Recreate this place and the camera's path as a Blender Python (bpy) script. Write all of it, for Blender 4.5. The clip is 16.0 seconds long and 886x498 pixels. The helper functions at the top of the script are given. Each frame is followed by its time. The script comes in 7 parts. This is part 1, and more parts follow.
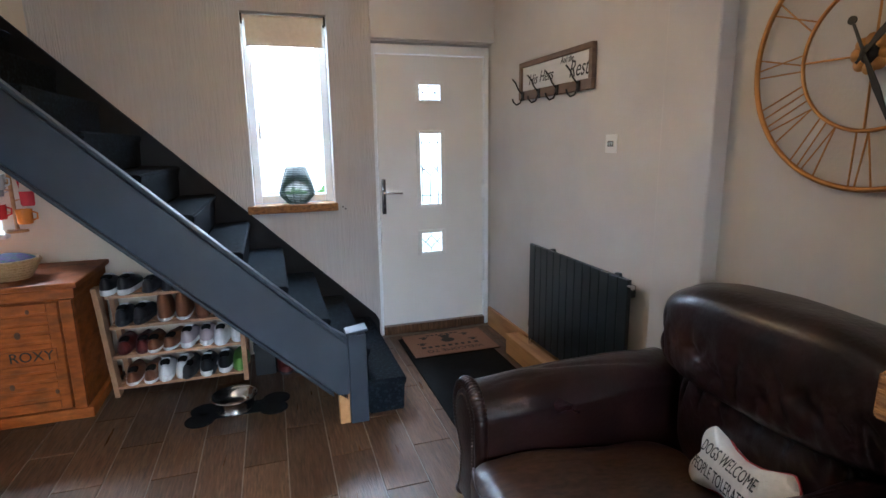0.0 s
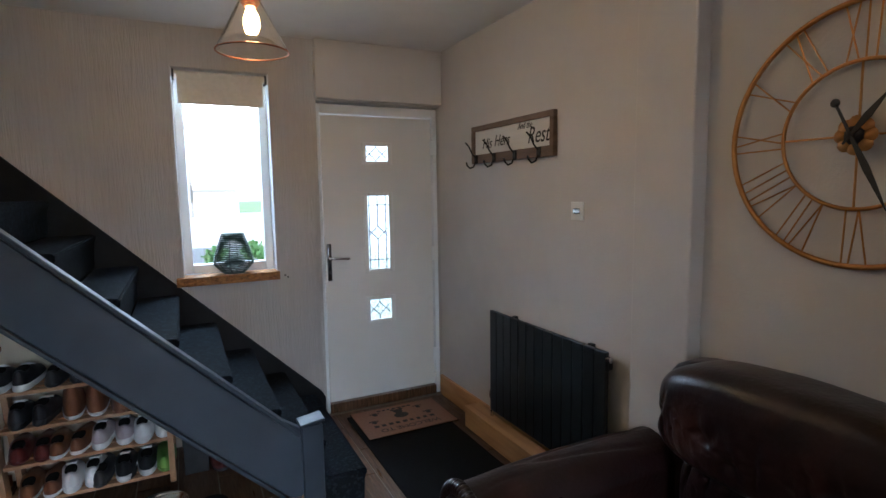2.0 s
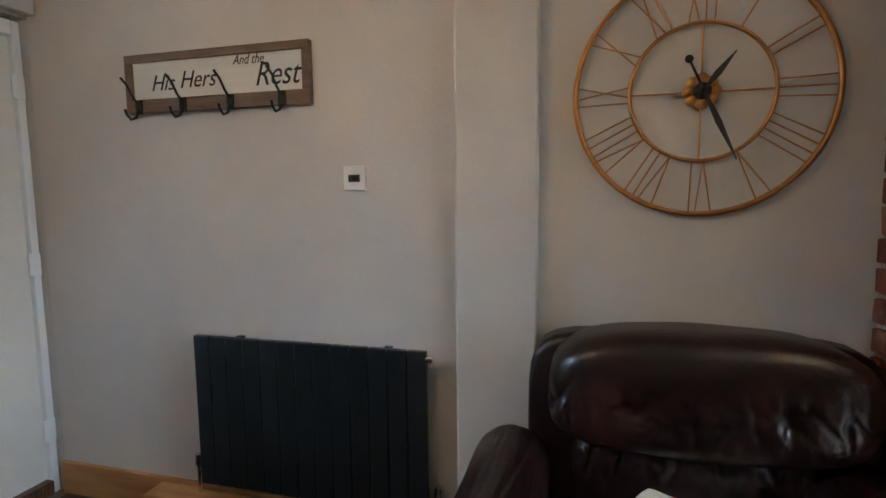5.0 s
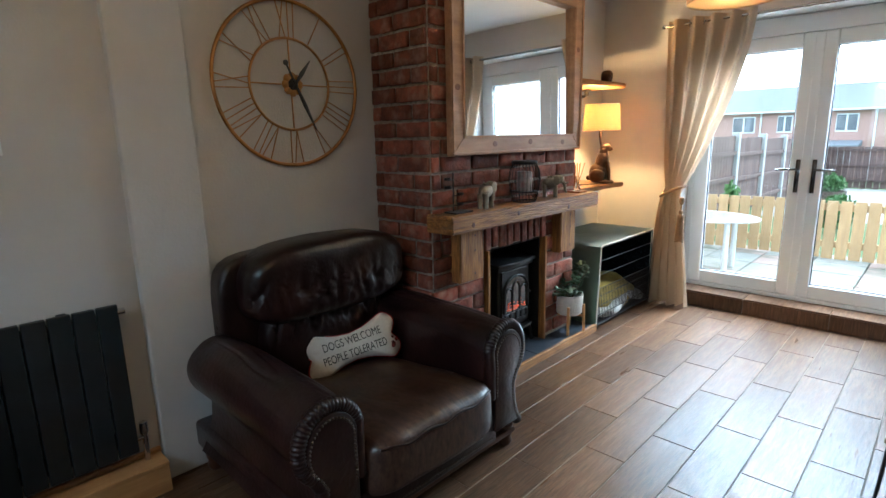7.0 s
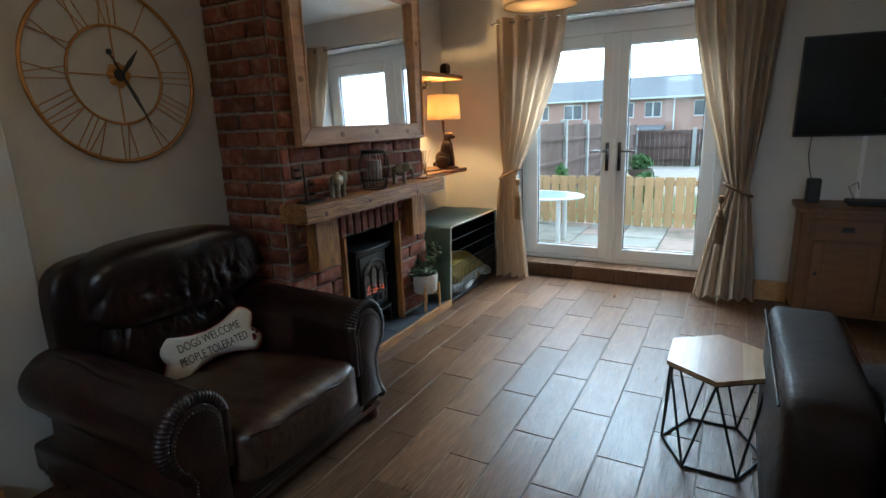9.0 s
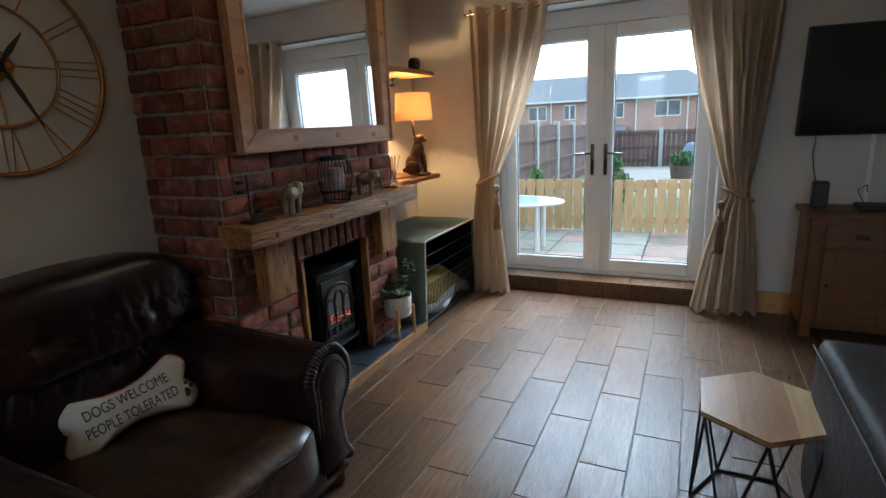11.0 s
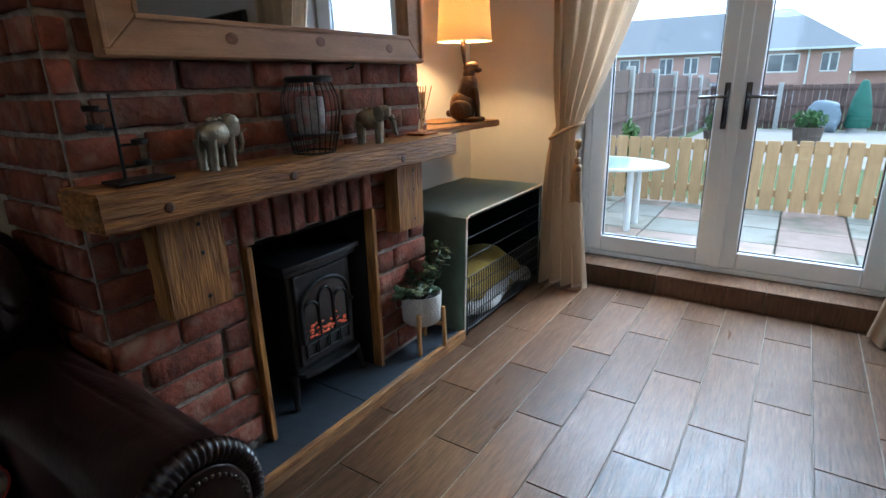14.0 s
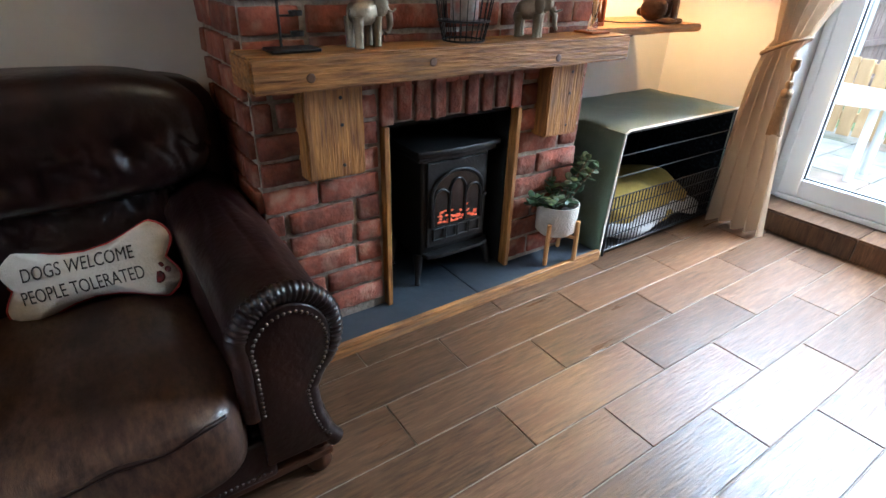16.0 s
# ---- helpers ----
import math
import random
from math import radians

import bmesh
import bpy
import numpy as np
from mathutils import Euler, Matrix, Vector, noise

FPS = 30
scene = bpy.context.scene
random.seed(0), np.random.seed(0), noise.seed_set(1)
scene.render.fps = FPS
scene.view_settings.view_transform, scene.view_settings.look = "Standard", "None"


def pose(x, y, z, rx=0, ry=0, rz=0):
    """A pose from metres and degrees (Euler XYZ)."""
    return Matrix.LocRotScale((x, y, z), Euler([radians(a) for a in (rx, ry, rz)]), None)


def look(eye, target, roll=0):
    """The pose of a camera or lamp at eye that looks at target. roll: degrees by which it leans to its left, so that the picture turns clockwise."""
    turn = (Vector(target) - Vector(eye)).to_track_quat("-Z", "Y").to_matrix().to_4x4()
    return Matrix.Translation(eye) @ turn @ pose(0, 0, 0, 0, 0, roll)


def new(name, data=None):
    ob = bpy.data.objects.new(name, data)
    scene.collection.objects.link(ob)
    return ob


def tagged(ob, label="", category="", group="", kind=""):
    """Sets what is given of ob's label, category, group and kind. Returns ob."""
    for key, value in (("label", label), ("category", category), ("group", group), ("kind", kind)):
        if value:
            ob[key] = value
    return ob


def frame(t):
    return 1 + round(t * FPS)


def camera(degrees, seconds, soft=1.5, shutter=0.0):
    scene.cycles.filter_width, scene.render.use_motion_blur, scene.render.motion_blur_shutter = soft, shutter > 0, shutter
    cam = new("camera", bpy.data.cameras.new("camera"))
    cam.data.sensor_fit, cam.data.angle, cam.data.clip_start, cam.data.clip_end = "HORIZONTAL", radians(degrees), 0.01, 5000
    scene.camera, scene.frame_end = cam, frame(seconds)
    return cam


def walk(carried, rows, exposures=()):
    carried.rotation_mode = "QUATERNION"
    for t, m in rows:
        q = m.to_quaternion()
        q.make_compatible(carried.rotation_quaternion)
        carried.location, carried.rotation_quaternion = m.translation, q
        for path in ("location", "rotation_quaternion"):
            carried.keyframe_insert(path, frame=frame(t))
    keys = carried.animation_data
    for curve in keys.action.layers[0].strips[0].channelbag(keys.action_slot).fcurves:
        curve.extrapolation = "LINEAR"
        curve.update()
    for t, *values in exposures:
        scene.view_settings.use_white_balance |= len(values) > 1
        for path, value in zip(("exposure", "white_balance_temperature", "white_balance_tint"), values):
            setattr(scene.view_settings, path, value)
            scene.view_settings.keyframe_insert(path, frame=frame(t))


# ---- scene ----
cam = camera(79.9, 16.0)
PATH = [
    (0, (0.278, 0.172, 1.416), (0.878, 2.043, 1.017), -0.8),
    (0.5, (0.256, 0.209, 1.459), (0.903, 2.063, 1.062), -0.6),
    (1, (0.209, 0.295, 1.514), (0.934, 2.127, 1.171), -0.6),
    (1.5, (0.169, 0.355, 1.531), (0.989, 2.161, 1.269), -0.8),
    (2, (0.162, 0.423, 1.497), (1.044, 2.205, 1.28), -0.9),
    (2.5, (0.155, 0.59, 1.449), (1.091, 2.346, 1.239), -0.9),
    (3, (0.19, 0.853, 1.436), (1.165, 2.586, 1.224), -0.9),
    (3.5, (0.195, 1.05, 1.4), (1.223, 2.752, 1.186), -0.9),
    (4, (0.135, 1.237, 1.358), (1.438, 2.74, 1.153), -0.9),
    (4.5, (0.178, 1.397, 1.312), (1.823, 2.515, 1.1), -0.9),
    (5, (0.073, 1.562, 1.338), (1.991, 2.087, 1.129), -0.6),
    (5.2, (-0.005, 1.591, 1.334), (1.96, 1.895, 1.122), -0.8),
    (7.3, (-0.468, 2.665, 1.385), (0.775, 1.16, 0.951), -1.3),
    (7.5, (-0.502, 2.671, 1.381), (0.693, 1.129, 0.941), -1.5),
    (8, (-0.539, 2.672, 1.376), (0.554, 1.058, 0.928), -1.8),
    (8.5, (-0.551, 2.684, 1.374), (0.45, 1.014, 0.918), -2.0),
    (9, (-0.533, 2.689, 1.385), (0.406, 0.986, 0.919), -2.1),
    (11.3, (-0.262, 2.205, 1.377), (0.566, 0.445, 0.912), -2.6),
    (11.5, (-0.25, 2.134, 1.405), (0.586, 0.381, 0.928), -2.5),
    (12, (-0.164, 1.939, 1.385), (0.643, 0.176, 0.896), -2.5),
    (12.5, (-0.105, 1.695, 1.344), (0.702, -0.068, 0.853), -2.5),
    (13, (-0.017, 1.496, 1.295), (0.837, -0.243, 0.796), -2.6),
    (13.5, (0.064, 1.366, 1.248), (0.998, -0.319, 0.71), -2.4),
    (14, (0.078, 1.277, 1.217), (1.133, -0.31, 0.61), -1.5),
    (14.5, (-0.022, 1.185, 1.213), (1.277, -0.197, 0.578), -0.2),
    (15, (-0.071, 1.158, 1.212), (1.346, -0.029, 0.449), 0.6),
    (15.5, (-0.078, 1.152, 1.204), (1.36, 0.069, 0.333), 1.3),
    (16, (-0.081, 1.144, 1.218), (1.359, 0.129, 0.272), 1.7),
]
EXPOSURE = [(0, 2.65, 5150, 6), (3, 1.8, 5150, 4), (4, 1.93, 5050, 1), (5, 2.58, 5150, 2), (7.3, 1.88, 5100, -3), (9, 1.3, 5100, -5), (12.5, 1.10, 5250, 2), (14, 1.18, 4920, 0), (15, 1.85, 4950, 1), (16, 2.35, 5050, 2)]
walk(cam, [(t, look(eye, target, roll)) for t, eye, target, roll in PATH], EXPOSURE)

# ---- world and light ----
world = bpy.data.worlds.new("overcast_sky")
scene.world = world
world.use_nodes = True
wn = world.node_tree.nodes
sky = wn.new("ShaderNodeTexSky")
sky.sky_type = "NISHITA"
sky.sun_disc = False
sky.sun_elevation, sky.sun_rotation = radians(38), radians(200)
sky.air_density, sky.dust_density, sky.ozone_density = 1.0, 4.0, 1.0
pale = wn.new("ShaderNodeMix")
pale.data_type = "RGBA"
pale.inputs["Factor"].default_value = 0.72
pale.inputs["B"].default_value = (9.0, 9.4, 10.0, 1)
world.node_tree.links.new(sky.outputs["Color"], pale.inputs["A"])
world.node_tree.links.new(pale.outputs["Result"], wn["Background"].inputs["Color"])
wn["Background"].inputs["Strength"].default_value = 0.15

sun = new("sun", bpy.data.lights.new("sun", "SUN"))
sun.data.energy, sun.data.angle, sun.data.color = 1.0, radians(25), (1.0, 0.96, 0.9)
sun.matrix_world = look((0, 0, 0), (0.3, 0.75, -0.85))


def lamp_light(name, place, watts, colour, radius):
    ob = new(name, bpy.data.lights.new(name, "POINT"))
    ob.data.energy, ob.data.color, ob.data.shadow_soft_size = watts, colour, radius
    ob.location = place
    return ob


lamp_light("table_lamp_bulb", (1.56, -1.20, 1.50), 13.0, (1.0, 0.55, 0.20), 0.03)
lamp_light("pendant_bulb", (0.42, 2.40, 2.085), 0.8, (1.0, 0.62, 0.28), 0.02)
lamp_light("ceiling_bulb", (0.38, -0.06, 2.03), 9.0, (1.0, 0.76, 0.48), 0.06)


def sky_opening(name, place, target, width, height, watts, spread):
    """Stands in for the light of the upper sky that falls in through an opening."""
    ob = new(name, bpy.data.lights.new(name, "AREA"))
    ob.data.shape, ob.data.size, ob.data.size_y, ob.data.energy = "RECTANGLE", width, height, watts
    ob.data.color, ob.data.spread = (0.88, 0.95, 1.0), radians(spread)
    ob.matrix_world = look(place, target)
    return ob


sky_opening("sky_through_french_doors", (0.36, -2.30, 1.95), (0.36, -1.05, 0.55), 1.5, 0.7, 22.0, 95)
sky_opening("sky_through_tall_window", (0.42, 4.25, 2.15), (0.42, 3.1, 0.95), 0.44, 0.5, 3.0, 95)
sky_opening("sky_through_kitchen_window", (-1.71, 4.25, 1.95), (-1.5, 3.0, 0.75), 0.8, 0.5, 6.0, 95)

# ---- materials ----


def material(name, a, b=None, rough=0.6, metal=0.0, scale=8.0, detail=6.0, stretch=(1, 1, 1), bump=0.0, bump_scale=60.0, spread=0.0,
             coat=0.0, stain=None, stain_scale=2.0, sheen=0.0, rough_var=0.1, bump_stretch=None, bump_dist=0.01, spec=0.5):
    """A surface with two colours mixed by noise, larger stains, uneven gloss and fine relief. spread: brightness change from object to object."""
    m = bpy.data.materials.new(name)
    m.use_nodes = True
    n, link = m.node_tree.nodes, m.node_tree.links.new
    p = n["Principled BSDF"]
    coord = n.new("ShaderNodeTexCoord")
    mp = n.new("ShaderNodeMapping")
    mp.inputs["Scale"].default_value = stretch
    link(coord.outputs["Object"], mp.inputs["Vector"])
    info = n.new("ShaderNodeObjectInfo")
    if spread:
        shift = n.new("ShaderNodeVectorMath")
        shift.operation = "MULTIPLY_ADD"
        cv = n.new("ShaderNodeCombineXYZ")
        for i in range(3):
            link(info.outputs["Random"], cv.inputs[i])
        shift.inputs[1].default_value = (37, 53, 71)
        link(cv.outputs[0], shift.inputs[0])
        link(mp.outputs[0], shift.inputs[2])
        vec = shift.outputs[0]
    else:
        vec = mp.outputs[0]
    n1 = n.new("ShaderNodeTexNoise")
    n1.inputs["Scale"].default_value, n1.inputs["Detail"].default_value, n1.inputs["Roughness"].default_value = scale, detail, 0.65
    link(vec, n1.inputs["Vector"])
    b = b or [c * 0.82 for c in a]
    ramp = n.new("ShaderNodeValToRGB")
    ramp.color_ramp.elements[0].position, ramp.color_ramp.elements[1].position = 0.32, 0.68
    ramp.color_ramp.elements[0].color, ramp.color_ramp.elements[1].color = (*a, 1), (*b, 1)
    link(n1.outputs["Fac"], ramp.inputs["Fac"])
    col = ramp.outputs["Color"]
    n2 = n.new("ShaderNodeTexNoise")
    n2.inputs["Scale"].default_value, n2.inputs["Detail"].default_value = stain_scale, 4.0
    link(vec, n2.inputs["Vector"])
    if stain:
        mix = n.new("ShaderNodeMix")
        mix.data_type = "RGBA"
        r2 = n.new("ShaderNodeValToRGB")
        r2.color_ramp.elements[0].position, r2.color_ramp.elements[1].position = 0.5, 0.75
        link(n2.outputs["Fac"], r2.inputs["Fac"])
        link(r2.outputs["Color"], mix.inputs["Factor"])
        link(col, mix.inputs["A"])
        mix.inputs["B"].default_value = (*stain, 1)
        col = mix.outputs["Result"]
    if spread:
        hsv = n.new("ShaderNodeHueSaturation")
        mr = n.new("ShaderNodeMapRange")
        mr.inputs["To Min"].default_value, mr.inputs["To Max"].default_value = 1 - spread, 1 + spread
        link(info.outputs["Random"], mr.inputs["Value"])
        link(mr.outputs["Result"], hsv.inputs["Value"])
        link(col, hsv.inputs["Color"])
        col = hsv.outputs["Color"]
    link(col, p.inputs["Base Color"])
    rr = n.new("ShaderNodeMapRange")
    rr.inputs["To Min"].default_value, rr.inputs["To Max"].default_value = max(0.02, rough - rough_var), min(1, rough + rough_var)
    link(n2.outputs["Fac"], rr.inputs["Value"])
    link(rr.outputs["Result"], p.inputs["Roughness"])
    p.inputs["Metallic"].default_value = metal
    p.inputs["Coat Weight"].default_value = coat
    p.inputs["Sheen Weight"].default_value = sheen
    p.inputs["Specular IOR Level"].default_value = spec
    if bump:
        nb = n.new("ShaderNodeTexNoise")
        nb.inputs["Scale"].default_value, nb.inputs["Detail"].default_value = bump_scale, 5.0
        if bump_stretch:
            mb = n.new("ShaderNodeMapping")
            mb.inputs["Scale"].default_value = bump_stretch
            link(coord.outputs["Object"], mb.inputs["Vector"])
            link(mb.outputs[0], nb.inputs["Vector"])
        else:
            link(vec, nb.inputs["Vector"])
        bp = n.new("ShaderNodeBump")
        bp.inputs["Strength"].default_value, bp.inputs["Distance"].default_value = bump, bump_dist
        link(nb.outputs["Fac"], bp.inputs["Height"])
        link(bp.outputs[0], p.inputs["Normal"])
    return m


def glow(name, colour, strength):
    m = bpy.data.materials.new(name)
    m.use_nodes = True
    p = m.node_tree.nodes["Principled BSDF"]
    p.inputs["Base Color"].default_value = (*colour, 1)
    p.inputs["Emission Color"].default_value = (*colour, 1)
    p.inputs["Emission Strength"].default_value = strength
    p.inputs["Roughness"].default_value = 0.8
    return m


def clear(name, colour=(1, 1, 1), rough=0.0, bump=0.0, scale=60):
    m = bpy.data.materials.new(name)
    m.use_nodes = True
    n, link = m.node_tree.nodes, m.node_tree.links.new
    p = n["Principled BSDF"]
    p.inputs["Base Color"].default_value = (*colour, 1)
    p.inputs["Transmission Weight"].default_value = 1.0
    p.inputs["Roughness"].default_value, p.inputs["IOR"].default_value = rough, 1.45
    if bump:
        nb = n.new("ShaderNodeTexNoise")
        nb.inputs["Scale"].default_value = scale
        bp = n.new("ShaderNodeBump")
        bp.inputs["Strength"].default_value, bp.inputs["Distance"].default_value = bump, 0.01
        link(nb.outputs["Fac"], bp.inputs["Height"])
        link(bp.outputs[0], p.inputs["Normal"])
    return m


PLASTER = material("painted_plaster", (0.60, 0.575, 0.55), (0.555, 0.53, 0.505), 0.75, scale=3, bump=0.12, bump_scale=90)
RIBBED = material("combed_wallpaper", (0.55, 0.525, 0.50), (0.50, 0.475, 0.45), 0.8, scale=8, stretch=(9, 9, 0.5), bump=0.75, bump_scale=24,
                  bump_stretch=(9, 9, 0.40), bump_dist=0.016)
CREAM = material("cream_plaster", (0.70, 0.60, 0.46), (0.66, 0.56, 0.43), 0.75, scale=3, bump=0.1, bump_scale=80)
CEIL = material("white_ceiling", (0.74, 0.73, 0.71), (0.70, 0.69, 0.67), 0.85, scale=4, bump=0.1, bump_scale=70)
WOODTILE = material("wood_look_tile", (0.150, 0.082, 0.044), (0.045, 0.024, 0.013), 0.36, scale=10, stretch=(10, 1.0, 1), spread=0.26, bump=0.5, bump_scale=12,
                    bump_stretch=(14, 0.9, 1), bump_dist=0.004, stain=(0.085, 0.040, 0.020), stain_scale=3.0, rough_var=0.2, spec=0.27)
GROUT = material("grey_grout", (0.27, 0.23, 0.19), (0.19, 0.16, 0.13), 0.8, scale=30)
BRICK = material("red_brick", (0.29, 0.086, 0.050), (0.125, 0.045, 0.032), 0.75, scale=18, spread=0.34, bump=0.9, bump_scale=60, bump_dist=0.006,
                 stain=(0.30, 0.17, 0.12), stain_scale=16, spec=0.25)
MORTAR = material("lime_mortar", (0.42, 0.35, 0.29), (0.20, 0.155, 0.125), 0.95, scale=40, bump=0.8, bump_scale=70, bump_dist=0.006)
OAKBEAM = material("rough_sawn_beam", (0.48, 0.215, 0.050), (0.11, 0.040, 0.008), 0.6, scale=9, stretch=(5, 0.8, 10), bump=0.9, bump_scale=9,
                   bump_stretch=(5, 1.4, 16), bump_dist=0.010, stain=(0.20, 0.115, 0.055), stain_scale=3.2)
OAKPOST = material("rough_sawn_corbel", (0.52, 0.230, 0.048), (0.13, 0.048, 0.010), 0.6, scale=9, stretch=(8, 9, 0.8), bump=0.7, bump_scale=8,
                   bump_stretch=(5, 15, 1.4), bump_dist=0.008, stain=(0.15, 0.065, 0.024), stain_scale=4)
PINE = material("varnished_pine", (0.56, 0.31, 0.12), (0.44, 0.225, 0.08), 0.42, scale=4, stretch=(8, 0.7, 8), bump=0.1, bump_scale=30, stain=(0.36, 0.17, 0.06), stain_scale=3)
PINEX = material("pale_pine_frame", (0.47, 0.26, 0.13), (0.34, 0.175, 0.082), 0.5, scale=5, stretch=(6, 1.2, 6), bump=0.15, bump_scale=30, stain=(0.30, 0.16, 0.09), stain_scale=3)
CHESTWOOD = material("orange_stained_pine", (0.37, 0.095, 0.010), (0.20, 0.046, 0.005), 0.5, scale=5, stretch=(2, 2, 6), bump=0.2, bump_scale=24, stain=(0.14, 0.04, 0.010), stain_scale=4, spec=0.25)
SIDEWOOD = material("honey_oak", (0.17, 0.070, 0.020), (0.105, 0.042, 0.012), 0.45, scale=4, stretch=(1, 6, 5), bump=0.12, bump_scale=24)
DARKWOOD = material("dark_polished_wood", (0.075, 0.028, 0.012), (0.045, 0.016, 0.007), 0.35, scale=5, stretch=(8, 1, 8))
LEATHER = material("oxblood_leather", (0.015, 0.0048, 0.0045), (0.0065, 0.0026, 0.0026), 0.34, scale=9, bump=0.5, bump_scale=60, bump_dist=0.0035, coat=0.22,
                   stain=(0.036, 0.0115, 0.0085), stain_scale=5.0, rough_var=0.14, spec=0.38)
LEATHER.node_tree.nodes["Principled BSDF"].inputs["Coat Roughness"].default_value = 0.16
WORN = material("worn_seat_leather", (0.016, 0.0056, 0.0045), (0.080, 0.042, 0.026), 0.42, scale=26, stretch=(1, 2.5, 1), bump=0.4, bump_scale=150, bump_dist=0.0016,
                stain=(0.016, 0.0060, 0.0048), stain_scale=3.0, spec=0.35, coat=0.2)
WORN.node_tree.nodes["Principled BSDF"].inputs["Coat Roughness"].default_value = 0.22
SUEDE = material("dark_brown_suede", (0.026, 0.015, 0.012), (0.018, 0.0105, 0.0085), 0.6, scale=5, bump=0.5, bump_scale=24, spec=0.2)
PVC = material("white_upvc", (0.80, 0.82, 0.83), (0.77, 0.79, 0.80), 0.3, scale=3, rough_var=0.05)
DOORPAINT = material("white_door_skin", (0.74, 0.73, 0.70), (0.71, 0.70, 0.67), 0.4, scale=3, bump=0.04, bump_scale=40)
NAVY = material("slate_blue_gloss_paint", (0.036, 0.046, 0.062), (0.030, 0.038, 0.052), 0.42, scale=6, bump=0.08, bump_scale=30, stain=(0.05, 0.062, 0.08), stain_scale=3, spec=0.3)
# stair carpet; its charcoal also colours the added shade sheets in the crate
CARPET = material("charcoal_carpet_and_shade", (0.007, 0.009, 0.012), (0.0035, 0.0045, 0.006), 0.95, scale=180, bump=0.9, bump_scale=220, bump_dist=0.004, stain=(0.020, 0.027, 0.034), stain_scale=60, spec=0.05)
ANTHRACITE = material("anthracite_enamel", (0.010, 0.014, 0.017), (0.008, 0.011, 0.0135), 0.36, scale=4)
IRON = material("black_iron", (0.012, 0.012, 0.013), (0.02, 0.02, 0.021), 0.42, 0.3, scale=20, bump=0.2, bump_scale=90)
CHROME = material("chrome", (0.75, 0.75, 0.76), (0.68, 0.68, 0.70), 0.12, 1.0, scale=8, rough_var=0.05)
DARKCHROME = material("dark_chrome", (0.20, 0.20, 0.205), (0.15, 0.15, 0.155), 0.14, 1.0, scale=8, rough_var=0.05)
STEEL = material("brushed_steel", (0.60, 0.59, 0.57), (0.52, 0.51, 0.49), 0.2, 1.0, scale=30, stretch=(1, 1, 9))
GOLD = material("antique_gold", (0.52, 0.27, 0.085), (0.40, 0.19, 0.055), 0.34, 0.85, scale=14, bump=0.1, bump_scale=70)
SLATE = material("blue_black_slate", (0.034, 0.042, 0.056), (0.024, 0.030, 0.041), 0.5, scale=6, bump=0.25, bump_scale=22, stain=(0.05, 0.058, 0.07), stain_scale=4)
SOOT = material("black_lining", (0.010, 0.010, 0.010), (0.016, 0.015, 0.014), 0.9, scale=8, spec=0.1)
CURTAIN_BASE = material("champagne_curtain", (0.55, 0.435, 0.315), (0.48, 0.37, 0.26), 0.55, scale=40, stretch=(6, 6, 1), bump=0.2, bump_scale=200, sheen=0.3)


def translucent(m, colour, share):
    n, link = m.node_tree.nodes, m.node_tree.links.new
    tr, mx = n.new("ShaderNodeBsdfTranslucent"), n.new("ShaderNodeMixShader")
    tr.inputs["Color"].default_value = (*colour, 1)
    mx.inputs[0].default_value = share
    link(n["Principled BSDF"].outputs[0], mx.inputs[1])
    link(tr.outputs[0], mx.inputs[2])
    link(mx.outputs[0], n["Material Output"].inputs["Surface"])
    return m


CURTAIN = translucent(CURTAIN_BASE, (0.66, 0.50, 0.34), 0.2)
ROPE = material("beige_rope", (0.24, 0.145, 0.07), (0.15, 0.088, 0.042), 0.7, scale=60, bump=0.6, bump_scale=120)
LINEN = material("cream_linen", (0.72, 0.68, 0.60), (0.64, 0.60, 0.52), 0.9, scale=40, bump=0.2, bump_scale=200)
SAGE = material("sage_fleece", (0.20, 0.25, 0.185), (0.165, 0.21, 0.155), 0.95, scale=12, bump=0.4, bump_scale=140, sheen=0.3)
STRINGPAINT = material("black_eggshell_paint", (0.006, 0.006, 0.007), (0.009, 0.009, 0.010), 0.6, scale=12, bump=0.08, bump_scale=40, spec=0.2)
BLACK = material("matt_black", (0.012, 0.012, 0.013), (0.018, 0.018, 0.019), 0.5, scale=20)
SCREEN = material("black_screen", (0.006, 0.006, 0.007), (0.007, 0.007, 0.008), 0.18, scale=2, rough_var=0.04)
WHITE = material("white_plastic", (0.78, 0.78, 0.76), (0.74, 0.74, 0.72), 0.4, scale=6)
RUBBER = material("black_rubber_mat", (0.006, 0.0065, 0.0075), (0.012, 0.0125, 0.014), 0.92, scale=120, bump=0.8, bump_scale=160, bump_dist=0.004, spec=0.1)
COIR = material("pinkish_mat_pile", (0.33, 0.20, 0.15), (0.25, 0.15, 0.11), 0.95, scale=90, bump=0.8, bump_scale=180, bump_dist=0.004, spec=0.1)
INK = material("black_ink", (0.012, 0.011, 0.011), (0.02, 0.018, 0.018), 0.7, scale=30)
GLASS = clear("clear_glass")
FROST = clear("textured_glass", (0.96, 0.98, 1.0), 0.22, 0.5, 90)
MIRROR = material("mirror_silver", (0.86, 0.87, 0.88), (0.86, 0.87, 0.88), 0.015, 1.0, rough_var=0.01)

# ---- mesh helpers ----


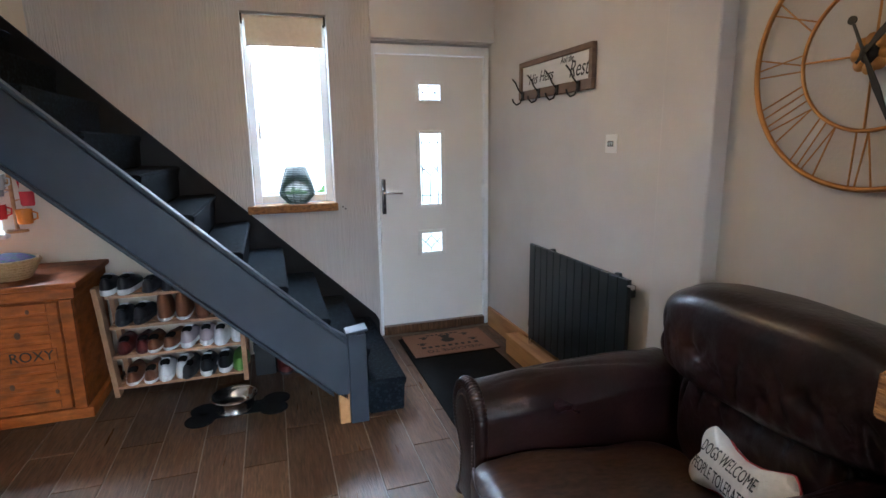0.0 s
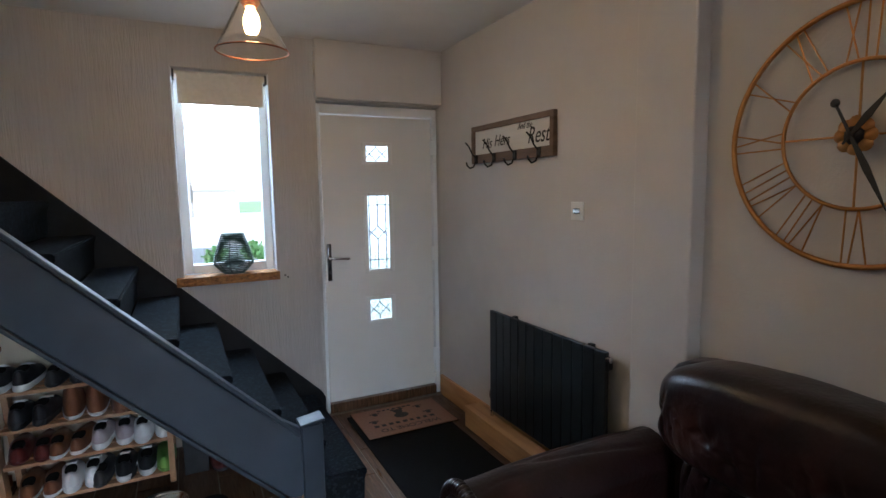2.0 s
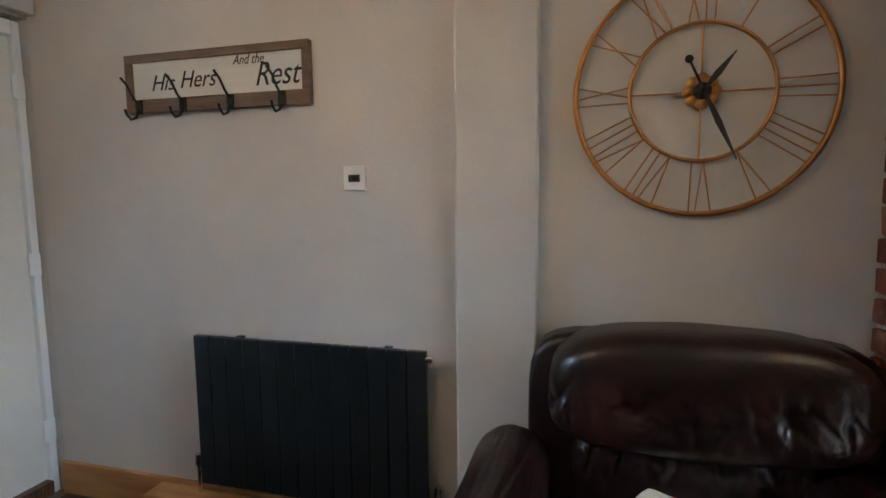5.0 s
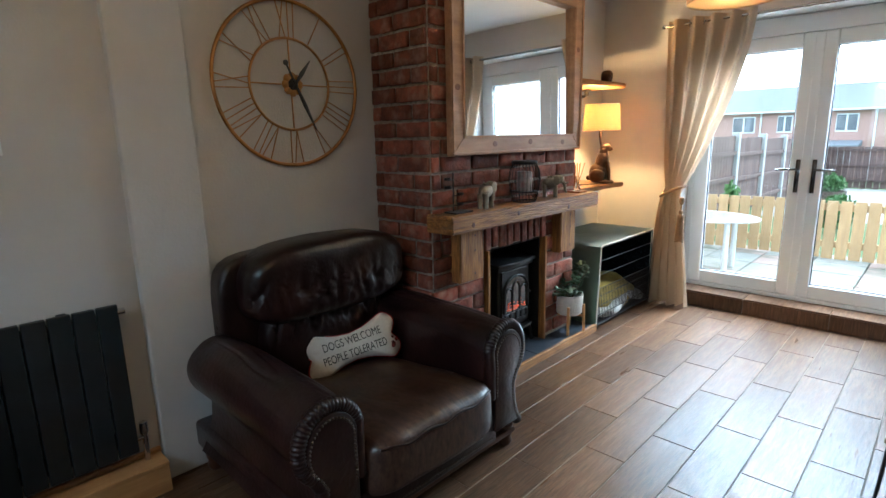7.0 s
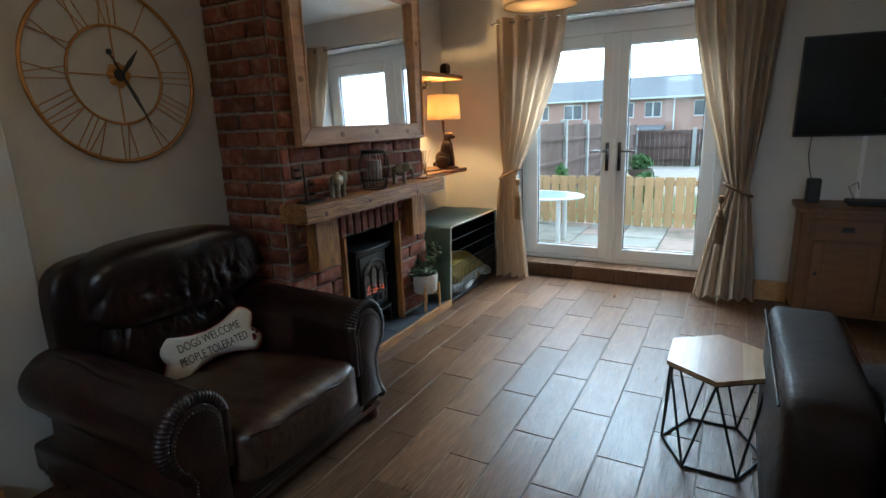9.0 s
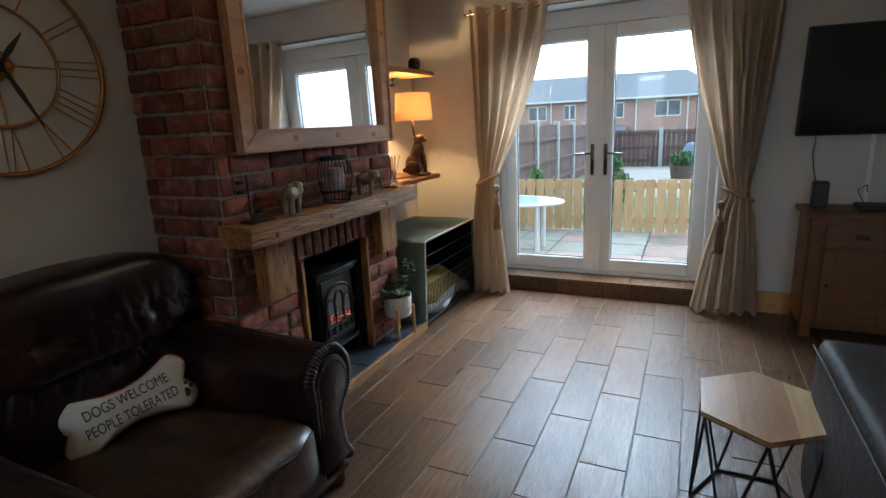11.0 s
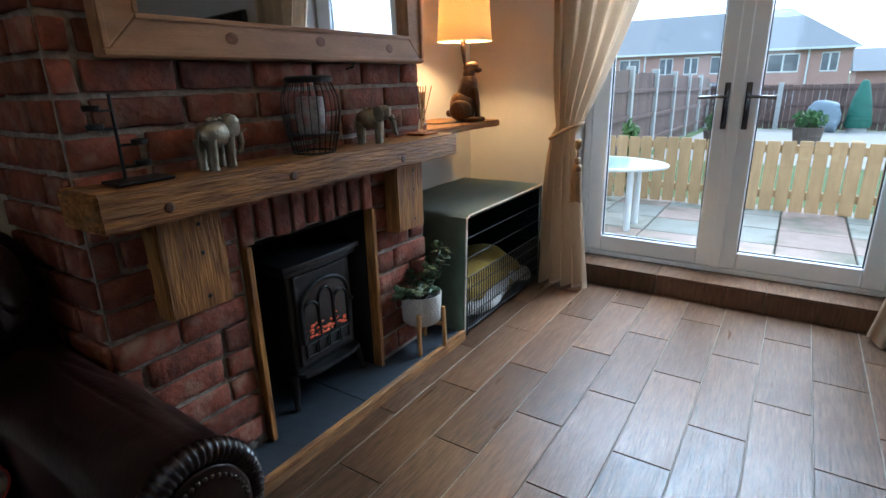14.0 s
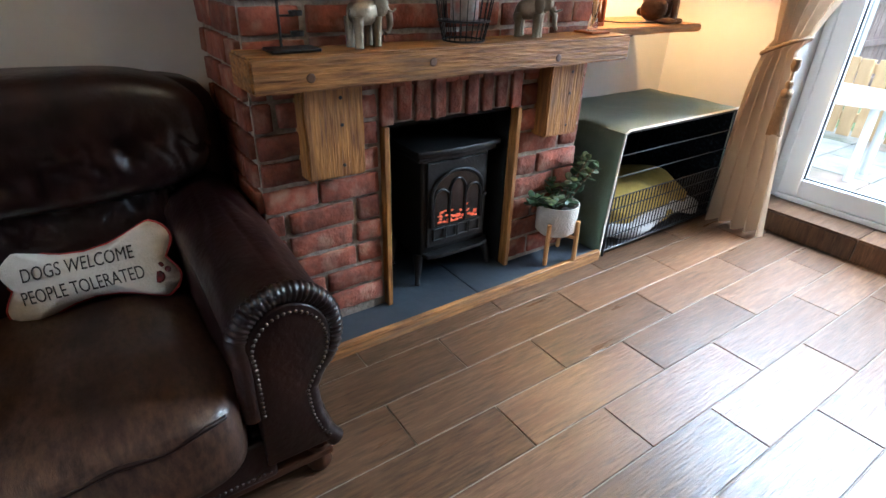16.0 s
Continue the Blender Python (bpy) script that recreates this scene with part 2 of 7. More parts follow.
def mesh_of(name, bm, mat, smooth=False):
    me = bpy.data.meshes.new(name)
    bm.normal_update()
    bm.to_mesh(me)
    bm.free()
    if smooth:
        me.polygons.foreach_set("use_smooth", [True] * len(me.polygons))
        me.set_sharp_from_angle(angle=radians(smooth if smooth is not True else 50))
    for x in mat if isinstance(mat, (list, tuple)) else [mat]:
        me.materials.append(x)
    return me


def part(name, bm, mat, parent=None, label="", smooth=False):
    ob = new(name, mesh_of(name, bm, mat, smooth))
    if parent is not None:
        ob.parent = parent
    return tagged(ob, label)


def thing(name, label, category, place=(0, 0, 0), turn=0.0, group=""):
    ob = new(name)
    ob.matrix_basis = pose(*place, 0, 0, turn)
    ob.empty_display_size = 0.05
    return tagged(ob, label, category, group)


def setting(name, bm, mat, label="", smooth=False):
    return tagged(part(name, bm, mat, None, label, smooth), kind="structure")


def box(x0, x1, y0, y1, z0, z1, bevel=0.0, seg=2, bm=None, turn=None):
    own = bmesh.new()
    bmesh.ops.create_cube(own, size=1)
    bmesh.ops.transform(own, matrix=Matrix.LocRotScale(((x0 + x1) / 2, (y0 + y1) / 2, (z0 + z1) / 2), None, (abs(x1 - x0), abs(y1 - y0), abs(z1 - z0))), verts=own.verts)
    if bevel:
        bmesh.ops.bevel(own, geom=own.edges[:], offset=bevel, segments=seg, affect="EDGES", profile=0.5, clamp_overlap=True)
    if turn is not None:
        bmesh.ops.transform(own, matrix=turn, verts=own.verts)
    return join(bm, own)


def join(bm, own):
    if bm is None:
        return own
    me = bpy.data.meshes.new("scratch")
    own.to_mesh(me)
    own.free()
    bm.from_mesh(me)
    bpy.data.meshes.remove(me)
    return bm


def tube(points, radius, sides=8, bm=None, closed=False, radii=None):
    """A round bar along a line of points."""
    bm = bm or bmesh.new()
    pts = [Vector(p) for p in points]
    n = len(pts)
    rings, up = [], None
    for i, p in enumerate(pts):
        a, b = (pts[i - 1], pts[(i + 1) % n]) if closed else (pts[max(i - 1, 0)], pts[min(i + 1, n - 1)])
        d = (b - a).normalized()
        if up is None:
            up = Vector((0, 0, 1)) if abs(d.z) < 0.9 else Vector((1, 0, 0))
        u = (up - d * up.dot(d)).normalized()
        v = d.cross(u)
        up = u
        r = radii[i] if radii else radius
        rings.append([bm.verts.new(p + (u * math.cos(k * math.tau / sides) + v * math.sin(k * math.tau / sides)) * r) for k in range(sides)])
    for i in range(n if closed else n - 1):
        a, b = rings[i], rings[(i + 1) % n]
        for k in range(sides):
            bm.faces.new((a[k], a[(k + 1) % sides], b[(k + 1) % sides], b[k]))
    if not closed:
        bm.faces.new(rings[0][::-1])
        bm.faces.new(rings[-1])
    return bm


def lathe(profile, sides=24, centre=(0, 0, 0), bm=None, squash=(1, 1), lid=True):
    """A turned shape from (radius, height) pairs."""
    bm = bm or bmesh.new()
    c = Vector(centre)
    rings = [[bm.verts.new(c + Vector((math.cos(k * math.tau / sides) * r * squash[0], math.sin(k * math.tau / sides) * r * squash[1], z))) for k in range(sides)] for r, z in profile]
    for a, b in zip(rings, rings[1:]):
        for k in range(sides):
            bm.faces.new((a[k], a[(k + 1) % sides], b[(k + 1) % sides], b[k]))
    if lid:
        if profile[0][0] > 1e-5:
            bm.faces.new(rings[0][::-1])
        if profile[-1][0] > 1e-5:
            bm.faces.new(rings[-1])
    bmesh.ops.remove_doubles(bm, verts=bm.verts, dist=1e-6)
    return bm


def prism(outline, axis, lo, hi, bevel=0.0, bm=None, seg=2):
    """An outline in the two other axes (in the order x, y, z), drawn out along an axis."""
    own = bmesh.new()
    def spot(p, v):
        q = list(p)
        q.insert("xyz".index(axis), v)
        return q
    a = [own.verts.new(spot(p, lo)) for p in outline]
    b = [own.verts.new(spot(p, hi)) for p in outline]
    n = len(outline)
    own.faces.new(a)
    own.faces.new(b[::-1])
    for k in range(n):
        own.faces.new((a[k], b[k], b[(k + 1) % n], a[(k + 1) % n]))
    bmesh.ops.recalc_face_normals(own, faces=own.faces)
    if bevel:
        bmesh.ops.bevel(own, geom=own.edges[:], offset=bevel, segments=seg, affect="EDGES", profile=0.5, clamp_overlap=True)
    return join(bm, own)


def grid_sheet(fn, nu, nv, bm=None, thick=0.0):
    """A sheet of nu by nv cells through fn(u, v), thickened where asked."""
    own = bmesh.new()
    vs = [[own.verts.new(fn(i / nu, j / nv)) for j in range(nv + 1)] for i in range(nu + 1)]
    for i in range(nu):
        for j in range(nv):
            own.faces.new((vs[i][j], vs[i + 1][j], vs[i + 1][j + 1], vs[i][j + 1]))
    if thick:
        bmesh.ops.solidify(own, geom=own.faces[:], thickness=thick)
    return join(bm, own)


def puff(x0, x1, y0, y1, z0, z1, power=4.0, n=14, bm=None, wobble=0.0, seed=0.0, turn=None):
    """A padded block with full, rounded sides."""
    own = bmesh.new()
    bmesh.ops.create_cube(own, size=2)
    bmesh.ops.subdivide_edges(own, edges=own.edges[:], cuts=n, use_grid_fill=True)
    c = Vector(((x0 + x1) / 2, (y0 + y1) / 2, (z0 + z1) / 2))
    h = Vector(((x1 - x0) / 2, (y1 - y0) / 2, (z1 - z0) / 2))
    for v in own.verts:
        p = v.co.copy()
        r = (abs(p.x) ** power + abs(p.y) ** power + abs(p.z) ** power) ** (1 / power)
        p /= r
        w = c + Vector((p.x * h.x, p.y * h.y, p.z * h.z))
        if wobble:
            w += noise.noise_vector(w * 5 + Vector((seed, seed, seed))) * wobble
        v.co = w
    if turn is not None:
        bmesh.ops.transform(own, matrix=turn, verts=own.verts)
    return join(bm, own)


def lettering(words, size, mat, parent, matrix, name="lettering", depth=0.001, squeeze=1.0, shear=0.0):
    cu = bpy.data.curves.new("text", "FONT")
    cu.body, cu.size, cu.extrude, cu.align_x, cu.align_y, cu.shear = words, size, depth, "CENTER", "CENTER", shear
    tmp = bpy.data.objects.new("text", cu)
    me = bpy.data.meshes.new_from_object(tmp)
    bpy.data.objects.remove(tmp)
    bpy.data.curves.remove(cu)
    me.transform(Matrix.Diagonal((squeeze, 1, 1, 1)))
    me.transform(matrix)
    me.name = name
    me.materials.clear()
    me.materials.append(mat)
    ob = new(name, me)
    ob.parent = parent
    return ob

# ---- the house: walls, ceiling, floor bed ----
EAST, EASTN, SOUTH, NORTH, WEST, TOP = 1.87, 1.835, -1.78, 3.84, -3.30, 2.45
STEP = 0.12

# front wall with a doorway, the tall window and a second window
bm = box(0.69, 0.97, NORTH, NORTH + 0.28, 0, TOP)
box(0.97, 1.836, NORTH, NORTH + 0.28, 2.08, TOP, bm=bm)
box(1.836, 2.15, NORTH, NORTH + 0.28, 0, TOP, bm=bm)
box(0.16, 0.69, NORTH, NORTH + 0.28, 0, 0.99, bm=bm)
box(0.16, 0.69, NORTH, NORTH + 0.28, 2.22, TOP, bm=bm)
box(-0.95, 0.16, NORTH, NORTH + 0.28, 0, TOP, bm=bm)
setting("wall_north", bm, RIBBED, "front wall with vertically combed grey wallpaper")
setting("lintel_casing", box(0.962, 1.834, NORTH - 0.055, NORTH - 0.001, 2.088, TOP - 0.001, 0.006), PLASTER, "smooth greige boxing over the front door")
bm = box(-2.20, -0.95, NORTH, NORTH + 0.28, 0, 0.93)
box(-2.20, -0.95, NORTH, NORTH + 0.28, 1.95, TOP, bm=bm)
box(-1.22, -0.95, NORTH, NORTH + 0.28, 0.93, 1.95, bm=bm)
box(WEST, -2.20, NORTH, NORTH + 0.28, 0, TOP, bm=bm)
setting("wall_north_kitchen", bm, CREAM, "cream painted front wall beside the stairs")

bm = box(EAST, EAST + 0.2, SOUTH - 0.3, 1.80, 0, TOP)
box(EASTN, EAST + 0.2, 1.8, NORTH, 0, TOP, bm=bm)
setting("wall_east", bm, PLASTER, "greige painted party wall")
setting("pilaster", box(EAST - 0.078, EAST, 1.72, 1.99, 0, TOP, 0.008), PLASTER, "shallow greige boxed pilaster on the party wall")

FX0, FX1 = -0.46, 1.18
bm = box(FX1, EAST, SOUTH - 0.3, SOUTH, 0, TOP)
box(WEST, FX0, SOUTH - 0.3, SOUTH, 0, TOP, bm=bm)
box(FX0, FX1, SOUTH - 0.3, SOUTH, 2.17, TOP, bm=bm)
setting("wall_south", bm, PLASTER, "rear wall round the french doors")
setting("wall_west", box(WEST - 0.2, WEST, SOUTH - 0.3, NORTH + 0.28, 0, TOP), CREAM, "plain cream side wall")
setting("ceiling", box(WEST - 0.2, EAST + 0.2, SOUTH - 0.3, NORTH + 0.28, TOP, TOP + 0.2), CEIL, "plain white ceiling")
setting("floor", box(WEST - 0.2, EAST + 0.2, SOUTH - 0.3, NORTH + 0.28, -0.3, -0.004), GROUT, "tiled floor with grey grout")

# tiled step in the reveal of the french doors
door_step = setting("door_step", box(FX0, FX1, SOUTH - 0.3, SOUTH - 0.004, -0.004, STEP - 0.012), GROUT, "brown tiled step below the french doors")
for k in range(3):
    x0 = FX0 + k * (FX1 - FX0) / 3
    x1 = x0 + (FX1 - FX0) / 3
    part("tile", box(x0 + 0.002, x1 - 0.002, SOUTH - 0.27, SOUTH + 0.004, STEP - 0.012, STEP, 0.002, 1), WOODTILE, door_step)
    part("tile", box(x0 + 0.002, x1 - 0.002, SOUTH - 0.004, SOUTH + 0.006, 0, STEP - 0.013, 0.002, 1), WOODTILE, door_step)

# pine skirting
bm = box(EASTN - 0.02, EASTN, 1.995, NORTH, 0, 0.15, 0.004)
setting("baseboard", bm, PINE, "knotty varnished pine skirting board")
setting("baseboard", box(EAST - 0.02, EAST, 0.76, 1.72, 0, 0.15, 0.004), PINE, "knotty varnished pine skirting board")
setting("baseboard", box(-2.2, FX0 - 0.02, SOUTH, SOUTH + 0.02, 0, 0.15, 0.004), PINE, "knotty varnished pine skirting board")
pb = thing("pipe_boxing", "knotty pine boxing over pipes below the radiator", "pipe boxing")
part("front_board", box(EASTN - 0.12, EASTN - 0.10, 2.0, 3.28, 0, 0.115, 0.003), PINE, pb)
part("top_board", box(EASTN - 0.125, EASTN - 0.022, 2.0, 3.285, 0.115, 0.135, 0.004), PINE, pb)
tagged(pb, kind="structure")

# chimney breast: core with a fire opening, faced with bricks further down
CX, CY0, CY1 = 1.45, -0.62, 0.74
OY0, OY1, OZ0, OZ1 = -0.27, 0.335, 0.05, 0.75
bm = prism([(CY0, 0), (OY0, 0), (OY0, OZ1), (OY1, OZ1), (OY1, 0), (CY1, 0), (CY1, TOP), (CY0, TOP)], "x", CX, EAST)
chimney = setting("chimney_breast", bm, MORTAR, "red brick chimney breast with pale mortar")
setting("fire_recess", box(EAST - 0.03, EAST - 0.004, OY0, OY1, 0, OZ1), SOOT, "black painted back of the fire recess")

hearth = thing("hearth", "blue-black slate hearth with a timber edge", "hearth")
HX, HY0, HY1 = 1.29, -0.73, 0.66
for i, (a, b) in enumerate(((-0.71, -0.02), (-0.016, 0.64))):
    part("slate", box(HX + 0.024, EAST - 0.03, a, b, 0, OZ0, 0.003), SLATE, hearth)
part("front_edging", box(HX, HX + 0.022, HY0, HY1, 0, OZ0 + 0.004, 0.004), OAKBEAM, hearth, "oiled timber edging")
part("side_edging", box(HX + 0.023, CX - 0.012, HY1 - 0.018, HY1, 0, OZ0 + 0.004, 0.004), OAKBEAM, hearth)
tagged(hearth, kind="structure")

# lining posts of the opening
for y0, y1 in ((OY1 - 0.022, OY1 - 0.002), (OY0 + 0.002, OY0 + 0.022)):
    setting("opening_trim", box(CX - 0.03, CX + 0.016, y0, y1, OZ0 + 0.002, OZ1 - 0.004, 0.003), OAKPOST, "narrow oiled timber lining the fire opening")
for y0, y1 in ((OY1 - 0.021, OY1 - 0.001), (OY0 + 0.001, OY0 + 0.021)):
    setting("recess_side", box(CX + 0.020, EAST - 0.032, y0, y1, OZ0 + 0.002, OZ1 - 0.002), SOOT, "black painted side of the fire recess")
setting("recess_top", box(CX + 0.02, EAST - 0.032, OY0 + 0.024, OY1 - 0.024, OZ1 - 0.02, OZ1 - 0.002), SOOT, "black painted top of the fire recess")

# ---- front door ----
door = tagged(new("door_1"), "white composite front door with three leaded glass lights", "front door", kind="structure")
DY = 3.90
fx0, fx1 = 0.97, 1.833
part("frame", box(fx0, 1.0, DY - 0.02, DY + 0.08, 0.0, 2.07, 0.004), PVC, door)
part("frame", box(1.8, fx1, DY - 0.02, DY + 0.08, 0.0, 2.07, 0.004), PVC, door)
part("frame", box(1.001, 1.799, DY - 0.02, DY + 0.08, 2.01, 2.07, 0.004), PVC, door)
part("threshold", box(1.001, 1.799, DY - 0.03, DY + 0.08, 0.0, 0.065, 0.004), WOODTILE, door, "brown threshold strip")
LIGHTS = ((1.695, 1.82), (0.955, 1.485), (0.60, 0.765))
bm = box(1.008, 1.285, DY, DY + 0.045, 0.07, 2.004)
box(1.49, 1.794, DY, DY + 0.045, 0.07, 2.004, bm=bm)
zs = [0.07, 0.60, 0.765, 0.955, 1.485, 1.695, 1.82, 2.004]
for a, b in zip(zs[::2], zs[1::2]):
    box(1.285, 1.49, DY, DY + 0.045, a, b, bm=bm)
bmesh.ops.remove_doubles(bm, verts=bm.verts, dist=1e-5)
leaf = part("leaf", bm, DOORPAINT, door, "white door leaf")
LEAD = material("lead_came", (0.05, 0.05, 0.053), (0.07, 0.07, 0.073), 0.6, 0.2)
for z0, z1 in LIGHTS:
    bm = bmesh.new()
    for a in ((1.28, 1.31, z0 - 0.012, z1 + 0.012), (1.465, 1.495, z0 - 0.012, z1 + 0.012)):
        box(a[0], a[1], DY - 0.012, DY - 0.001, a[2], a[3], 0.004, bm=bm)
    for z in (z0, z1):
        box(1.3105, 1.4645, DY - 0.012, DY - 0.001, z - 0.012, z + 0.012, 0.004, bm=bm)
    part("glazing_bead", bm, WHITE, leaf)
    pane = part("pane", box(1.29, 1.485, DY + 0.02, DY + 0.026, z0 + 0.003, z1 - 0.003), FROST, leaf, "textured leaded glass")
    pane.visible_shadow = False
    bm = bmesh.new()
    cx, cz, y = 1.3875, (z0 + z1) / 2, DY + 0.015
    r = 0.045
    tall = z1 - z0 > 0.3
    for s in ((-1, 0), (1, 0), (0, -1), (0, 1)):
        t = (-s[1], s[0])
        tube([(cx + s[0] * r, y, cz + s[1] * r), (cx + t[0] * r, y, cz + t[1] * r)], 0.0034, 6, bm)
        h = [(cx + (s[0] + t[0]) * r / 4, y, cz + (s[1] + t[1]) * r / 4), (cx + (s[0] + t[0]) * r * 0.5, y, cz + (s[1] + t[1]) * r * 0.5)]
        tube(h, 0.0024, 6, bm)
    for s in (-1, 1):
        tube([(cx + s * r, y, cz), (cx + s * 0.075, y, cz + 0.03)], 0.0034, 6, bm)
        tube([(cx + s * r, y, cz), (cx + s * 0.075, y, cz - 0.03)], 0.0034, 6, bm)
        tube([(cx, y, cz + s * r), (cx, y, cz + s * (z1 - z0) / 2)], 0.0034, 6, bm)
        if tall:
            tube([(cx + s * 0.06, y, z0), (cx + s * 0.06, y, z1)], 0.0034, 6, bm)
            tube([(1.30, y, cz + s * 0.19), (1.475, y, cz + s * 0.19)], 0.0034, 6, bm)
    part("lead_strip", bm, LEAD, leaf)
hd = part("door_handle", box(1.02, 1.05, DY - 0.012, DY, 0.91, 1.16, 0.006), DARKCHROME, door, "dark chrome lever handle on a long plate", 40)
part("lever", tube([(1.035, DY - 0.014, 1.065), (1.035, DY - 0.05, 1.065), (1.06, DY - 0.055, 1.065), (1.16, DY - 0.055, 1.06)], 0.009, 10), CHROME, hd, smooth=True)
part("lock_cylinder", lathe([(0.012, 0), (0.012, 0.012)], 14), CHROME, hd).matrix_basis = pose(1.035, DY - 0.012, 0.97, 90)
for z in (0.30, 1.05, 1.80):
    part("hinge", box(1.775, 1.828, DY - 0.032, DY - 0.021, z - 0.05, z + 0.05, 0.004), PVC, door)

# ---- tall front window ----
win = tagged(new("window_1"), "tall white upvc window with a roller blind", "window", kind="structure")
wy = NORTH + 0.10
for a in ((0.165, 0.215, 1.02, 2.215), (0.635, 0.685, 1.02, 2.215)):
    part("window_frame", box(a[0], a[1], wy, wy + 0.07, a[2], a[3], 0.006), PVC, win)
for a in ((1.02, 1.075), (2.15, 2.215)):
    part("window_frame", box(0.2155, 0.6345, wy + 0.001, wy + 0.069, a[0], a[1], 0.006), PVC, win)
part("pane", box(0.216, 0.634, wy + 0.03, wy + 0.036, 1.076, 2.149), GLASS, win).visible_shadow = False
part("window_sill", box(0.12, 0.70, NORTH - 0.035, wy - 0.001, 0.965, 1.018, 0.006), OAKBEAM, win, "thick oiled timber sill")
part("reveal", box(0.1605, 0.1645, NORTH + 0.001, wy, 1.02, 2.218), PVC, win)
part("reveal", box(0.6855, 0.6895, NORTH + 0.001, wy, 1.02, 2.218), PVC, win)
part("window_handle", box(0.222, 0.237, wy - 0.03, wy, 1.45, 1.56, 0.004), WHITE, win)
blind = thing("roller_blind", "half raised cream roller blind in the tall window", "blind")
part("roll", tube([(0.172, wy - 0.045, 2.19), (0.678, wy - 0.045, 2.19)], 0.022, 14), LINEN, blind, smooth=True)
part("cloth", box(0.19, 0.66, wy - 0.070, wy - 0.067, 2.03, 2.195), LINEN, blind)
part("hem_bar", box(0.19, 0.66, wy - 0.073, wy - 0.064, 2.02, 2.032, 0.002), LINEN, blind)
part("bracket", box(0.166, 0.178, wy - 0.07, wy - 0.002, 2.16, 2.214, 0.003), BLACK, blind)
part("bracket", box(0.672, 0.684, wy - 0.07, wy - 0.002, 2.16, 2.214, 0.003), BLACK, blind)

# second window, by the chest
win2 = tagged(new("window_2"), "white upvc window above the pine chest", "window", kind="structure")
for a in ((-2.195, -2.14, 0.935, 1.945), (-1.28, -1.225, 0.935, 1.945)):
    part("window_frame", box(a[0], a[1], wy, wy + 0.07, a[2], a[3], 0.006), PVC, win2)
for a in ((0.935, 0.99), (1.89, 1.945)):
    part("window_frame", box(-2.139, -1.281, wy + 0.001, wy + 0.069, a[0], a[1], 0.006), PVC, win2)
part("pane", box(-2.138, -1.282, wy + 0.03, wy + 0.036, 0.991, 1.889), GLASS, win2).visible_shadow = False
part("window_sill", box(-2.25, -1.19, NORTH - 0.06, wy - 0.001, 0.90, 0.932, 0.006), WHITE, win2)

# ---- french doors ----
fd = tagged(new("door_2"), "pair of closed white upvc french doors onto the garden", "french doors", kind="structure")
FY = SOUTH - 0.22
for x0, x1 in ((FX0 + 0.004, FX0 + 0.05), (FX1 - 0.05, FX1 - 0.004)):
    part("frame", box(x0, x1, FY - 0.07, FY + 0.01, STEP, 2.165, 0.006), PVC, fd)
part("frame", box(FX0 + 0.051, FX1 - 0.051, FY - 0.07, FY + 0.012, 2.04, 2.165, 0.006), PVC, fd)
part("sill", box(FX0 + 0.051, FX1 - 0.051, FY - 0.07, FY + 0.02, STEP, STEP + 0.03, 0.004), PVC, fd)
MID = 0.365
for name, x0, x1, hx in (("leaf", FX0 + 0.053, MID - 0.003, MID - 0.05), ("leaf", MID + 0.003, FX1 - 0.053, MID + 0.05)):
    z0, z1 = STEP + 0.033, 2.036
    bm = box(x0, x0 + 0.10, FY - 0.05, FY + 0.022, z0, z1, 0.008)
    box(x1 - 0.10, x1, FY - 0.05, FY + 0.022, z0, z1, 0.008, bm=bm)
    box(x0 + 0.1003, x1 - 0.1003, FY - 0.049, FY + 0.021, z0, z0 + 0.10, 0.008, bm=bm)
    box(x0 + 0.1003, x1 - 0.1003, FY - 0.049, FY + 0.021, z1 - 0.10, z1, 0.008, bm=bm)
    lf = part("leaf", bm, PVC, fd)
    part("pane", box(x0 + 0.101, x1 - 0.101, FY - 0.02, FY - 0.014, z0 + 0.101, z1 - 0.101), GLASS, lf).visible_shadow = False
    bm = bmesh.new()
    for a in ((x0 + 0.096, x0 + 0.106), (x1 - 0.106, x1 - 0.096)):
        box(a[0], a[1], FY - 0.012, FY + 0.004, z0 + 0.096, z1 - 0.096, bm=bm)
    for a in (z0 + 0.096, z1 - 0.106):
        box(x0 + 0.107, x1 - 0.107, FY - 0.012, FY + 0.004, a, a + 0.01, bm=bm)
    part("gasket", bm, BLACK, lf)
    hp = part("handle", box(hx - 0.014, hx + 0.014, FY + 0.0225, FY + 0.034, 0.93, 1.17, 0.005), DARKCHROME, lf, "dark chrome lever handle", 40)
    s = -1 if hx < MID else 1
    part("lever", tube([(hx, FY + 0.034, 1.10), (hx, FY + 0.07, 1.10), (hx + s * 0.03, FY + 0.075, 1.10), (hx + s * 0.13, FY + 0.075, 1.095)], 0.008, 10), DARKCHROME, hp, smooth=True)
part("meeting_stile", box(MID - 0.028, MID + 0.028, FY + 0.0225, FY + 0.038, STEP + 0.034, 2.03, 0.006), PVC, fd)

